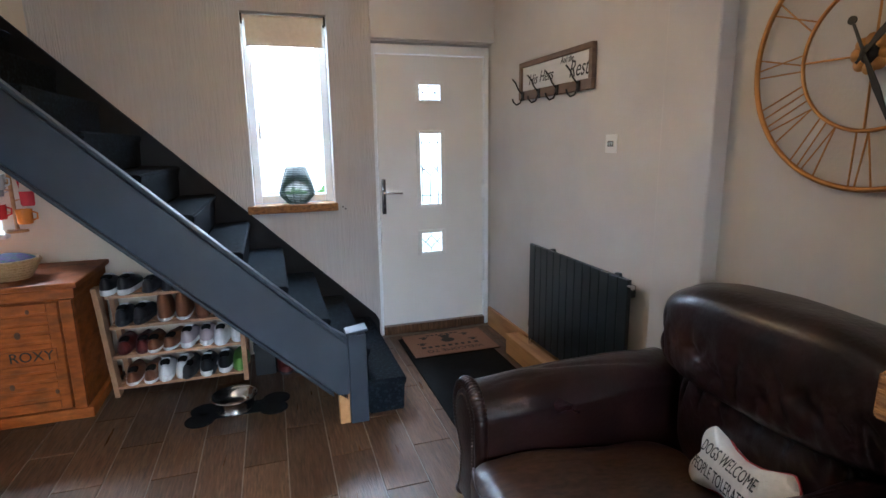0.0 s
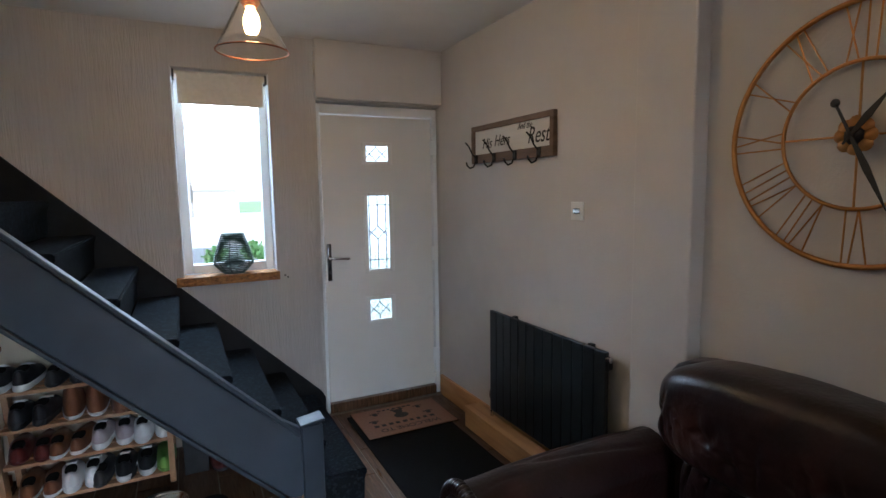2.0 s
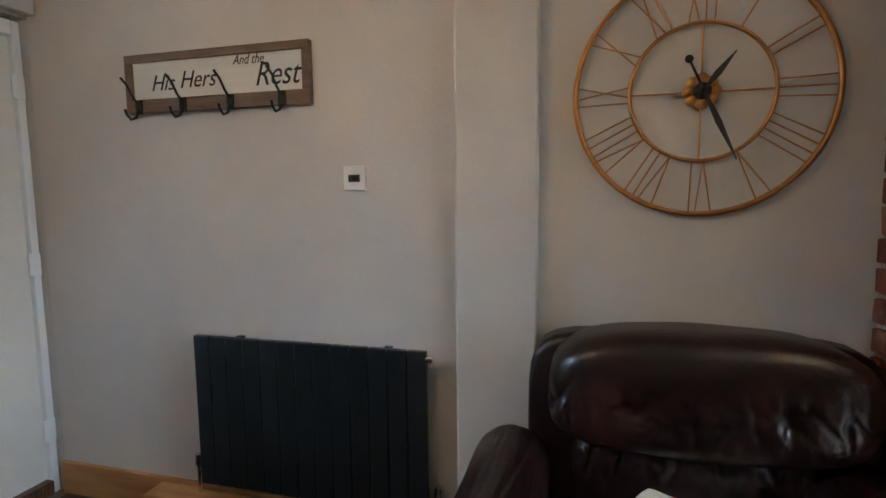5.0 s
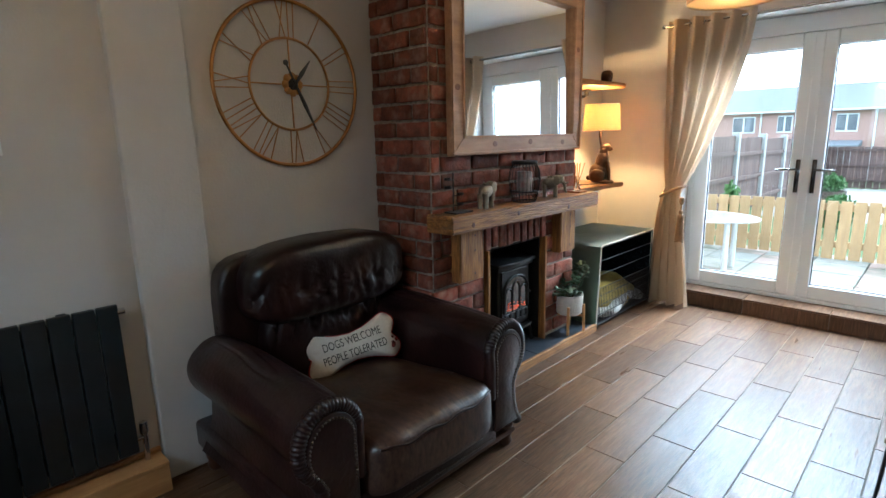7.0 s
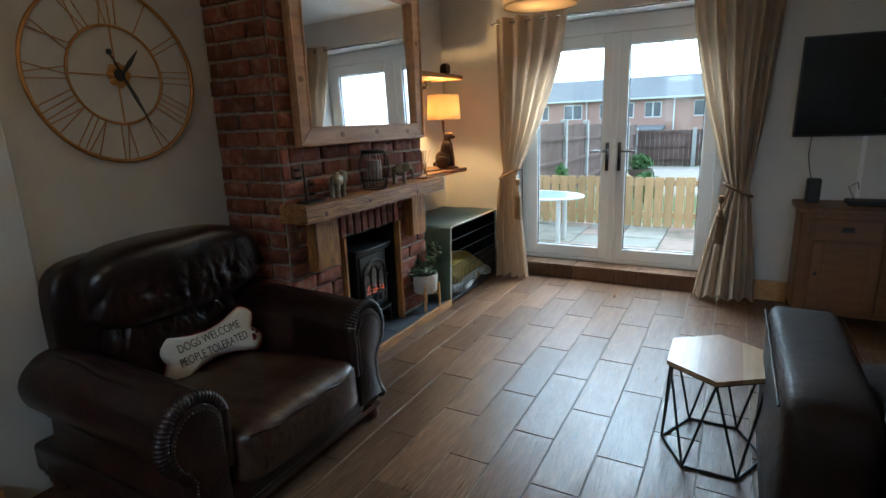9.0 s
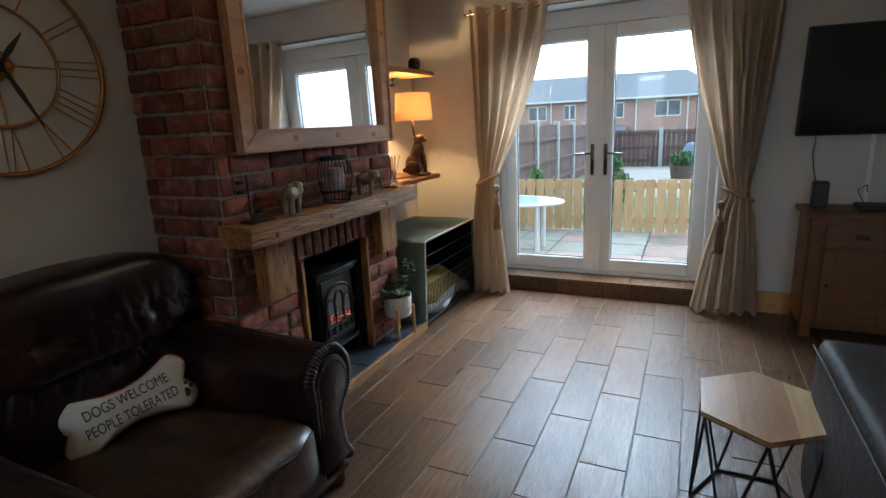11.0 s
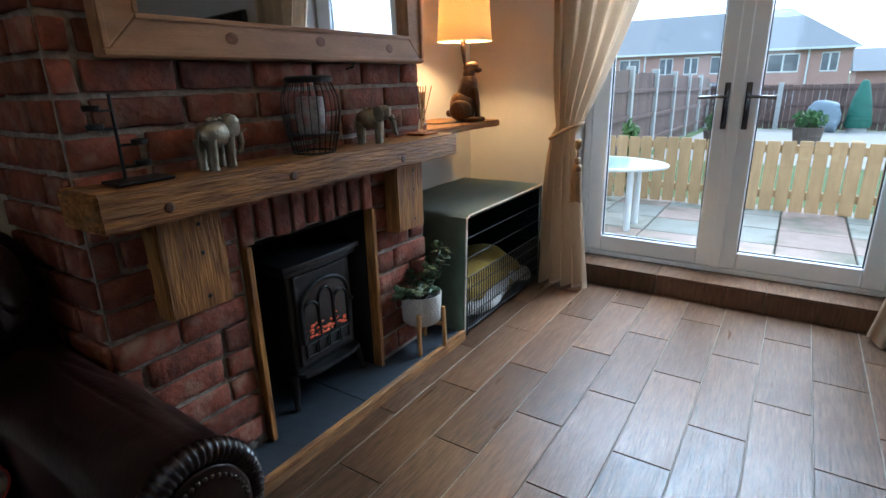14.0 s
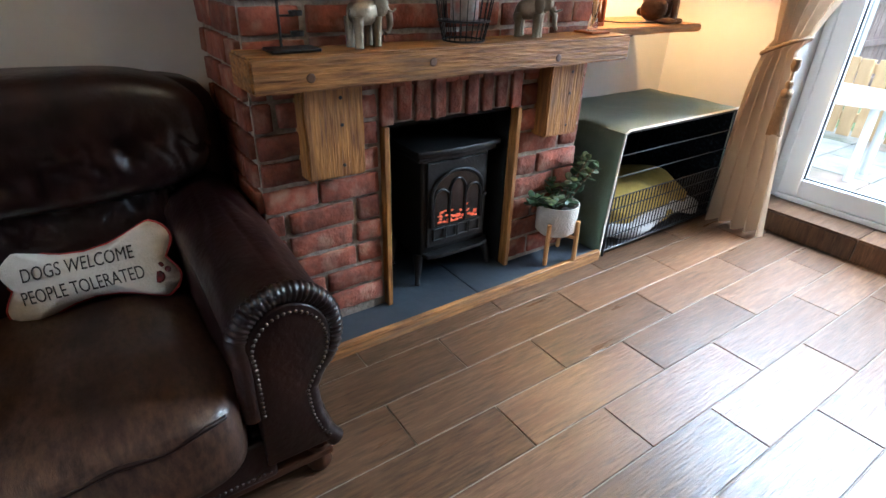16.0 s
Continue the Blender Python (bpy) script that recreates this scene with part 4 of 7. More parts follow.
for x, y in ((1.20, 3.55), (1.24, 3.66), (1.58, 3.55), (1.55, 3.66)):
    lathe([(0.018, 0.0212), (0.018, 0.0218)], 12, (x, y, 0), bm)
    for k in range(4):
        lathe([(0.008, 0.0212), (0.008, 0.0218)], 8, (x - 0.025 + k * 0.017, y + 0.025 - abs(k - 1.5) * 0.005, 0), bm)
lathe([(0.05, 0.0212), (0.05, 0.0218)], 16, (1.40, 3.59, 0), bm, squash=(1, 0.8))
lathe([(0.032, 0.0212), (0.032, 0.0218)], 14, (1.40, 3.655, 0), bm)
for s in (-1, 1):
    lathe([(0.014, 0.0212), (0.014, 0.0218)], 10, (1.40 + s * 0.03, 3.685, 0), bm)
part("print", bm, INK, wm, "worn black printed marks")
mm = thing("hall_mat", "long black ribbed barrier mat on the tiles", "mat")
part("mat_surface", box(1.07, 1.66, 2.36, 3.74, 0.0, 0.011, 0.004), RUBBER, mm)

# ---- pendant lamp ----
pend = thing("pendant_lamp", "clear glass cone pendant with a copper holder and glowing bulb", "pendant lamp")
PX, PY = 0.42, 2.40
COPPER = material("copper", (0.60, 0.25, 0.13), (0.50, 0.20, 0.10), 0.25, 1.0)
sh = part("shade", lathe([(0.032, 2.15), (0.118, 1.985), (0.122, 1.985), (0.036, 2.152)], 40, (PX, PY, 0), lid=False), clear("shade_glass", (1.0, 0.97, 0.92)), pend, "clear glass cone", True)
sh.visible_shadow = False
part("rim", tube([(PX + math.cos(a) * 0.1205, PY + math.sin(a) * 0.1205, 1.985) for a in (k * math.tau / 40 for k in range(40))], 0.003, 6, closed=True), COPPER, pend, smooth=True)
part("holder", lathe([(0.0, 2.13), (0.022, 2.13), (0.034, 2.148), (0.036, 2.165), (0.024, 2.17), (0.022, 2.21), (0.006, 2.22), (0.0, 2.22)], 24, (PX, PY, 0)), COPPER, pend, "copper lamp holder", True)
part("cord", tube([(PX, PY, 2.22), (PX, PY, 2.43)], 0.004, 8), BLACK, pend)
part("ceiling_rose", lathe([(0.0, 2.41), (0.045, 2.425), (0.05, 2.4485), (0.0, 2.4485)], 24, (PX, PY, 0)), COPPER, pend, smooth=True)
blb = part("bulb", lathe([(0.0, 2.04), (0.018, 2.045), (0.028, 2.07), (0.024, 2.10), (0.013, 2.128), (0.0, 2.13)], 20, (PX, PY, 0)), glow("lit_filament_glass", (1.0, 0.55, 0.2), 14.0), pend, "glowing amber bulb", True)
blb.visible_shadow = False

# ---- wall clock ----
clock = thing("wall_clock", "large openwork gold metal clock with roman numerals", "wall clock")
KX, KY, KZ, R1, R2 = EAST - 0.022, 1.24, 1.632, 0.365, 0.203
def on_dial(r, deg, dx=0.0):
    a = radians(deg)
    return (KX + dx, KY - math.sin(a) * r, KZ + math.cos(a) * r)
for nm, r, w in (("outer_ring", R1, 0.0085), ("inner_ring", R2, 0.006)):
    part(nm, tube([on_dial(r, k * 5) for k in range(72)], w, 8, closed=True), GOLD, clock, smooth=True)
for k in range(4):
    part("spoke", tube([on_dial(0.05, 90 * k), on_dial(R2, 90 * k)], 0.0032, 6), GOLD, clock)
NUMERALS = ["XII", "I", "II", "III", "IIII", "V", "VI", "VII", "VIII", "IX", "X", "XI"]
for h, text in enumerate(NUMERALS):
    marks, pos = [], 0.0
    for ch in text:
        w = {"I": 0.026, "V": 0.046, "X": 0.046}[ch]
        if ch == "I":
            marks.append((pos + w / 2, pos + w / 2))
        elif ch == "V":
            marks += [(pos, pos + w / 2), (pos + w, pos + w / 2)]
        else:
            marks += [(pos + 0.004, pos + w - 0.004), (pos + w - 0.004, pos + 0.004)]
        pos += w + 0.004
    bm = bmesh.new()
    a = radians(h * 30)
    for t0, t1 in marks:
        o, i = t0 - pos / 2, t1 - pos / 2
        p = lambda r, off: (KX, KY - math.sin(a) * r - math.cos(a) * off, KZ + math.cos(a) * r - math.sin(a) * off)
        tube([p(R2, i * 0.8), p(math.sqrt(R1 ** 2 - o ** 2), o)], 0.0026, 5, bm)
    part("numeral", bm, GOLD, clock)
flower = bmesh.new()
for k in range(8):
    own = lathe([(0.0, 0.0), (0.017, 0.003), (0.021, 0.010), (0.012, 0.018), (0.0, 0.020)], 12)
    bmesh.ops.transform(own, matrix=Matrix.Translation((KX - 0.004, KY, KZ)) @ Matrix.Rotation(k * math.tau / 8, 4, "X") @ Matrix.Translation((0, 0, 0.034)) @ Matrix.Rotation(radians(-90), 4, "Y"), verts=own.verts)
    join(flower, own)
part("flower_boss", flower, GOLD, clock, "embossed gold flower boss", 60)
hub = lathe([(0.0, 0), (0.03, 0), (0.028, 0.02), (0.01, 0.034), (0.0, 0.035)], 20)
bmesh.ops.transform(hub, matrix=Matrix.Translation((KX, KY, KZ)) @ Matrix.Rotation(radians(-90), 4, "Y"), verts=hub.verts)
part("hub", hub, BLACK, clock, smooth=60)
def pointer(name, r, tail, deg, w):
    a = radians(deg)
    p = lambda rr, off: (KY - math.sin(a) * rr - math.cos(a) * off, KZ + math.cos(a) * rr - math.sin(a) * off)
    bm = prism([p(-tail, 0.003), p(0.0, 0.004), p(r * 0.45, w), p(r, 0.0015), p(r, -0.0015), p(r * 0.45, -w), p(0.0, -0.004), p(-tail, -0.003)], "x", KX - 0.042, KX - 0.038)
    if tail > 0.05:
        own = lathe([(0.012, 0), (0.012, 0.004)], 16)
        c = p(-tail, 0)
        bmesh.ops.transform(own, matrix=Matrix.Translation((KX - 0.038, *c)) @ Matrix.Rotation(radians(-90), 4, "Y"), verts=own.verts)
        join(bm, own)
    part(name, bm, BLACK, clock, "black clock hand")
pointer("hour_pointer", 0.135, 0.03, 38, 0.010)
pointer("minute_pointer", 0.225, 0.10, 155, 0.009)

# ---- leather armchair ----
chair = thing("leather_armchair", "wide dark oxblood leather armchair with scrolled studded arms", "armchair")
STUD = material("pewter_stud", (0.13, 0.105, 0.085), (0.08, 0.064, 0.052), 0.3, 1.0)


def stud_row(line, x, pitch, parent, label="row of pewter studs"):
    """Domed nails along a line in the y-z plane, heads towards -x."""
    dots, length = bmesh.new(), 0.0
    for p, q in zip(line, line[1:]):
        d = math.dist(p, q)
        while length < d:
            f = length / d
            own = lathe([(0.0044, 0), (0.0036, 0.0026), (0.0, 0.004)], 8)
            bmesh.ops.transform(own, matrix=Matrix.Translation((x, p[0] + (q[0] - p[0]) * f, p[1] + (q[1] - p[1]) * f)) @ Matrix.Rotation(radians(-90), 4, "Y"), verts=own.verts)
            join(dots, own)
            length += pitch
        length -= d
    return tagged(part("stud_trim", dots, STUD, parent, label, 60), label, kind="stuff")


def arm(y_in, y_out, top):
    s = 1 if y_out > y_in else -1
    r = 0.122
    yc, zc = y_out - s * r, top - r
    arc = [(yc - s * math.cos(radians(a)) * r, zc + math.sin(radians(a)) * r) for a in range(15, 236, 10)]
    prof = [(y_in, 0.12), (y_in, 0.30), (y_in, zc - 0.02)] + arc + [(yc + s * 0.040, zc - 0.15), (yc + s * 0.048, 0.24), (yc + s * 0.072, 0.17), (yc + s * 0.105, 0.12)]

    def body(u, v):
        i = v * (len(prof) - 1)
        k = min(int(i), len(prof) - 2)
        f = i - k
        y, z = prof[k][0] * (1 - f) + prof[k + 1][0] * f, prof[k][1] * (1 - f) + prof[k + 1][1] * f
        x = 0.885 + u * 0.80
        w = noise.noise_vector(Vector((x * 5, y * 7, z * 7))) * 0.006
        fold = max(0.0, 0.16 - abs(noise.noise(Vector((x * 3, y * 16, z * 5 + s))))) * 0.05 * math.exp(-((u - 0.55) / 0.4) ** 2)
        return (x + w.x, y + w.y, z + w.z + 0.022 * math.sin(u * 2.4) - fold)
    a = part("arm", grid_sheet(body, 40, 96), LEATHER, chair, smooth=80)
    inset = [(yc + (p[0] - yc) * 0.80, 0.30 + (p[1] - 0.30) * 0.91) for p in prof]
    part("scroll_panel", prism(inset, "x", 0.862, 0.90, 0.006), LEATHER, a, "plain scroll front", 50)
    # gathered roll round the scroll, pleated where it bends
    line = [(0.884, p[0] + (yc - p[0]) * 0.10, p[1] - 0.008) for p in prof[1:]]
    fine = [Vector(p).lerp(Vector(q), k / 8) for p, q in zip(line, line[1:]) for k in range(8)]
    rad = [0.024 + 0.0020 * math.sin(k * 1.25) * (1 if 20 < k < 175 else 0.25) for k in range(len(fine))]
    part("pleated_roll", tube(fine, 0.024, 12, radii=rad), LEATHER, a, "pleated leather roll round the scroll", 80)
    stud_row([(yc + (p[0] - yc) * 0.70, 0.31 + (p[1] - 0.31) * 0.84) for p in prof[1:]], 0.8615, 0.0135, a)
    return a


arm(0.995, 0.762, 0.605)
arm(1.662, 1.900, 0.590)
part("seat_frame", box(0.90, 1.80, 0.80, 1.86, 0.10, 0.22, 0.02, 3), LEATHER, chair, smooth=40)
bm = puff(0.80, 1.64, 0.985, 1.672, 0.165, 0.405, 5.5, 26, wobble=0.010)
for v in bm.verts:
    if v.co.z > 0.26:
        back = max(0.0, v.co.x - 0.86)
        v.co.z += 0.012 * math.cos((v.co.y - 1.33) * 3.8) - 0.105 * back
        v.co.z -= 0.05 * max(0.0, 0.10 - abs(noise.noise(Vector((v.co.x * 4, v.co.y * 9, 1.7)))))
part("seat_cushion", bm, WORN, chair, "worn rubbed leather seat cushion", 80)
part("seat_piping", tube([(0.806 + 0.03 * abs(2 * k / 24 - 1) ** 6, 1.045 + 0.57 * k / 24, 0.368 + 0.006 * math.sin(k * 0.9)) for k in range(25)], 0.0055, 8), LEATHER, chair, smooth=True)


def padded(x0, x1, y0, y1, z0, z1, power, valley, depth, seed):
    """A back cushion with sharp creases that run into the seam below it."""
    bm = puff(x0, x1, y0, y1, z0, z1, power, 60, wobble=0.007, seed=seed)
    yc = (y0 + y1) / 2
    for v in bm.verts:
        y, z = v.co.y, v.co.z
        if v.co.x < (x0 + x1) / 2:
            near = math.exp(-((z - valley) / 0.075) ** 2)
            n1 = abs(noise.noise(Vector((y * 13 + (z - valley) * 9 * (y - yc), seed, z * 3.5))))
            n2 = abs(noise.noise(Vector((y * 24 - z * 6, seed + 4, z * 8))))
            v.co.x += depth * near * (max(0.0, 0.20 - n1) / 0.20) + depth * 0.6 * near * (max(0.0, 0.15 - n2) / 0.15)
        v.co.z -= 0.035 * ((y - yc) / (y1 - yc)) ** 4 * max(0.0, (z - z0) / (z1 - z0))
    return bm


part("head_roll", padded(1.51, 1.81, 0.825, 1.665, 0.60, 0.955, 3.7, 0.735, 0.016, 2.0), LEATHER, chair, "plump creased top of the back", 85)
part("back_cushion", padded(1.575, 1.80, 0.90, 1.60, 0.26, 0.70, 4.0, 0.60, 0.018, 5.0), LEATHER, chair, "plump creased lower back", 85)
part("outer_back", puff(1.68, 1.83, 0.765, 1.735, 0.12, 0.915, 7.0, 14), LEATHER, chair, smooth=80)
rail = part("front_rail", box(0.872, 0.905, 0.95, 1.70, 0.085, 0.215, 0.012, 3), LEATHER, chair, smooth=40)
stud_row([(0.97, 0.112), (1.69, 0.112)], 0.8715, 0.0135, rail)
part("plinth_rail", box(0.885, 0.915, 0.80, 1.84, 0.06, 0.086, 0.005), DARKWOOD, chair, "polished wooden base rail")
FOOT = [(0.0, 0.0), (0.028, 0.0), (0.036, 0.015), (0.030, 0.04), (0.038, 0.06), (0.040, 0.10), (0.0, 0.10)]
for x, y in ((0.925, 0.83), (0.925, 1.81), (1.74, 0.82), (1.74, 1.81)):
    part("foot", lathe(FOOT, 16, (x, y, 0.0)), DARKWOOD, chair, "turned wooden foot", 50)

# ---- bone cushion ----
bone = thing("bone_cushion", "white bone-shaped cushion with black lettering on the armchair", "cushion")
TICK = material("white_ticking", (0.68, 0.65, 0.60), (0.60, 0.57, 0.52), 0.85, scale=50, bump=0.3, bump_scale=160)
REDT = material("red_trim", (0.35, 0.03, 0.03), (0.25, 0.02, 0.02), 0.7)
def bone_edge(a):
    c, s = math.cos(a), math.sin(a)
    x, y = 0.245 * (abs(c) ** 0.55) * (1 if c > 0 else -1), 0.135 * (abs(s) ** 0.55) * (1 if s > 0 else -1)
    waist = 0.50 + 0.50 * min(1, (abs(x) / 0.19) ** 2.0)
    notch = 1 - 0.14 * math.exp(-(y / 0.035) ** 2) * (abs(x) > 0.15)
    return x * notch, y * waist
def bone_face(sign):
    def f(u, v):
        a = u * math.tau
        x, y = bone_edge(a)
        k = 1 - (1 - v) ** 1.0
        h = 0.058 * math.sqrt(max(0, 1 - k ** 2.6))
        return (x * k, y * k, sign * h)
    return f
bm = grid_sheet(bone_face(1), 72, 10)
grid_sheet(bone_face(-1), 72, 10, bm=bm)
bmesh.ops.remove_doubles(bm, verts=bm.verts, dist=1e-4)
bmesh.ops.recalc_face_normals(bm, faces=bm.faces)
bx = Vector((-0.30, -0.94, 0.15)).normalized()
bz = Vector((-0.86, 0.28, 0.42))
bz = (bz - bx * bz.dot(bx)).normalized()
by = bz.cross(bx)
bone.matrix_basis = Matrix.Translation((1.512, 1.222, 0.432)) @ Matrix((bx, by, bz)).transposed().to_4x4() @ Matrix.Scale(0.94, 4)
part("cover", bm, TICK, bone, smooth=80)
part("piping", tube([(*bone_edge(k * math.tau / 72), 0.0) for k in range(72)], 0.004, 6, closed=True), REDT, bone, "thin red piping")
def on_bone(words, y, size, sq):
    ob = lettering(words, size, INK, bone, Matrix.Translation((-0.004, y, 0.0)), depth=0.0004, squeeze=sq)
    for v in ob.data.vertices:
        x, yy = v.co.x, v.co.y
        best = max(0.0, 1 - (abs(x) / 0.25) ** 3)
        e = 0.135 * (0.50 + 0.50 * min(1, (abs(x) / 0.19) ** 2.0))
        k = min(0.97, math.hypot(yy / e * 0.8, (abs(x) / 0.26) ** 1.6))
        v.co.z += 0.058 * math.sqrt(max(0, 1 - k ** 2.6)) + 0.002
on_bone("DOGS WELCOME", 0.034, 0.056, 0.68)
on_bone("PEOPLE TOLERATED", -0.030, 0.056, 0.64)
bm = bmesh.new()
for x, y, r in ((0, 0, 0.020), (-0.029, 0.019, 0.010), (-0.011, 0.033, 0.0105), (0.012, 0.032, 0.0105), (0.029, 0.016, 0.010)):
    lathe([(r, 0.0), (r * 0.8, 0.004), (0, 0.005)], 12, (0.185 + x, -0.055 + y, 0.036 - abs(y + x) * 0.2), bm)
part("paw_print", bm, material("dark_red_check", (0.16, 0.012, 0.014), (0.012, 0.008, 0.008), 0.85, scale=70), bone, "dark red checked paw print")

# ---- sofa, side table, cabinet behind ----
sofa = thing("suede_sofa", "dark brown suede sofa with a broad square arm", "sofa")
part("arm", puff(-0.935, -0.70, 0.24, 1.18, 0.04, 0.635, 9.0, 14, wobble=0.006), SUEDE, sofa, smooth=80)
part("arm_seam", tube([(-0.70 + 0.005, y, 0.60) for y in (0.30, 0.5, 0.7, 0.9, 1.12)], 0.004, 6), SUEDE, sofa)
part("seat_cushion", puff(-1.62, -0.94, 0.26, 0.96, 0.22, 0.45, 6.0, 10), SUEDE, sofa, smooth=80)
part("seat_cushion", puff(-2.30, -1.63, 0.26, 0.96, 0.22, 0.45, 6.0, 10), SUEDE, sofa, smooth=80)
part("back", puff(-2.32, -0.94, 0.95, 1.20, 0.05, 0.78, 7.0, 12), SUEDE, sofa, smooth=80)
part("base", box(-2.32, -0.94, 0.30, 1.0, 0.03, 0.22, 0.02), SUEDE, sofa)
part("arm", puff(-2.56, -2.33, 0.24, 1.18, 0.04, 0.635, 9.0, 12), SUEDE, sofa, smooth=80)
for x in (-2.5, -0.76):
    for y in (0.32, 1.10):
        part("foot", box(x - 0.025, x + 0.025, y - 0.025, y + 0.025, 0.0, 0.045, 0.004), BLACK, sofa)

PALEGREY = material("pale_grey_paint", (0.50, 0.53, 0.54), (0.47, 0.50, 0.51), 0.5, scale=4, bump=0.05)
cab = thing("low_cabinet", "pale grey painted low cabinet behind the sofa", "cabinet")
part("body", box(-1.66, -0.87, 1.42, 1.96, 0.04, 0.75, 0.004), PALEGREY, cab)
part("top", box(-1.68, -0.85, 1.40, 1.98, 0.751, 0.78, 0.005), PALEGREY, cab)
part("plinth", box(-1.64, -0.89, 1.45, 1.93, 0.0, 0.039), PALEGREY, cab)

table = thing("side_table", "hexagonal wooden side table on a black wire frame", "side table")
TX, TY, TZ, TR = -0.545, 0.42, 0.42, 0.245
TABW = [material("tabletop_stave", c, d, 0.38, scale=5, stretch=(7, 1, 1), bump=0.1, bump_scale=20) for c, d in (((0.46, 0.28, 0.145), (0.35, 0.20, 0.10)), ((0.36, 0.20, 0.10), (0.28, 0.15, 0.07)), ((0.54, 0.38, 0.21), (0.42, 0.28, 0.14)))]
def hexa(r, a0=30):
    return [(TX + math.cos(radians(a0 + 60 * k)) * r * 0.86, TY + math.sin(radians(a0 + 60 * k)) * r) for k in range(6)]
for k, (x0, x1) in enumerate(((TX - 0.3, TX - 0.085), (TX - 0.085, TX + 0.07), (TX + 0.07, TX + 0.3))):
    bm = prism(hexa(TR), "z", TZ - 0.018, TZ)
    for co, no in (((x0, 0, 0), (1, 0, 0)), ((x1, 0, 0), (-1, 0, 0))):
        g = bm.verts[:] + bm.edges[:] + bm.faces[:]
        cut = bmesh.ops.bisect_plane(bm, geom=g, plane_co=co, plane_no=no, clear_inner=True)
        bmesh.ops.holes_fill(bm, edges=[e for e in bm.edges if e.is_boundary])
    part("tabletop_board", bm, TABW[(2, 1, 0)[k]], table)
up, low = hexa(TR * 0.93), hexa(TR * 0.92, 0)
for nm, ring, z in (("top_ring", up, TZ - 0.024), ("base_ring", low, 0.006)):
    part(nm, tube([(*p, z) for p in ring], 0.006, 6, closed=True), BLACK, table)
for k in range(6):
    part("wire_leg", tube([(*up[k], TZ - 0.024), (*low[k], 0.006)], 0.005, 6), BLACK, table)
    part("wire_leg", tube([(*up[k], TZ - 0.024), (*low[(k + 1) % 6], 0.006)], 0.005, 6), BLACK, table)

# ---- mantel, corbels ----
def rough_beam(x0, x1, y0, y1, z0, z1, along):
    bm = box(x0, x1, y0, y1, z0, z1)
    cuts = 14
    long = [e for e in bm.edges if abs((e.verts[0].co - e.verts[1].co)["xyz".index(along)]) > 1e-3]
    bmesh.ops.subdivide_edges(bm, edges=long, cuts=cuts)
    bmesh.ops.bevel(bm, geom=[e for e in bm.edges if e.calc_face_angle(0) > 1.0], offset=0.006, segments=2, affect="EDGES")
    for v in bm.verts:
        v.co += noise.noise_vector(v.co * 9) * 0.003
    return bm
mantel = thing("mantel_shelf", "thick rough-sawn oiled timber mantel beam", "mantel shelf")
part("beam", rough_beam(1.28, CX + 0.01, -0.66, 0.772, 0.915, 1.005, "y"), OAKBEAM, mantel, smooth=50)
for y, z in ((0.24, 0.965), (-0.28, 0.945), (0.62, 0.95)):
    own = lathe([(0.013, 0), (0.009, 0.002), (0, 0.0025)], 14)
    bmesh.ops.transform(own, matrix=Matrix.Translation((1.2785, y, z)) @ Matrix.Rotation(radians(-90), 4, "Y"), verts=own.verts)
    part("knot", own, material("dark_knot", (0.07, 0.03, 0.012), (0.12, 0.05, 0.02), 0.6, scale=60), mantel)
for y0, y1 in ((0.425, 0.615), (-0.535, -0.355)):
    cb = thing("corbel", "rough-sawn timber corbel block below the mantel", "corbel", group="corbels below the mantel")
    part("block", rough_beam(1.375, CX + 0.01, y0, y1, 0.625, 0.912, "z"), OAKPOST, cb, smooth=50)
    for z in (0.665, 0.79, 0.87):
        own = lathe([(0.006, 0), (0.005, 0.001), (0, 0.0012)], 10)
        bmesh.ops.transform(own, matrix=Matrix.Translation((1.3725, (y0 + y1) / 2 - 0.02, z)) @ Matrix.Rotation(radians(-90), 4, "Y"), verts=own.verts)
        part("screw", own, BLACK, cb)

# ---- electric stove ----
stove = thing("electric_stove", "black cast electric stove with arched glass door and glowing embers", "stove")
sy0, sy1, x0, x1 = -0.205, 0.16, 1.50, 1.74
part("body", box(x0, x1, sy0 + 0.02, sy1 - 0.02, 0.16, 0.60, 0.012, 3), IRON, stove, smooth=40)
part("top_plate", prism([(x0 - 0.03, sy0 - 0.012), (x0 - 0.045, sy0 + 0.09), (x0 - 0.048, (sy0 + sy1) / 2), (x0 - 0.045, sy1 - 0.09), (x0 - 0.03, sy1 + 0.012), (x1, sy1 + 0.01), (x1, sy0 - 0.01)], "z", 0.60, 0.622, 0.006), IRON, stove, smooth=40)
part("cornice", prism([(x0 - 0.018, sy0), (x0 - 0.03, (sy0 + sy1) / 2), (x0 - 0.018, sy1), (x1, sy1), (x1, sy0)], "z", 0.575, 0.5995, 0.006), IRON, stove, smooth=40)
yc = (sy0 + sy1) / 2
dr = part("door", box(x0 - 0.012, x0 - 0.001, yc - 0.14, yc + 0.14, 0.21, 0.565, 0.004), IRON, stove)
GW, GB, GT = 0.115, 0.30, 0.43
def arch(w, z0, zs, h, n=14):
    return [(yc - w, z0)] + [(yc - w * math.cos(math.pi * k / n), zs + h * math.sin(math.pi * k / n)) for k in range(n + 1)] + [(yc + w, z0)]
EMBER = glow("ember_bed", (1.0, 0.16, 0.06), 0.014)
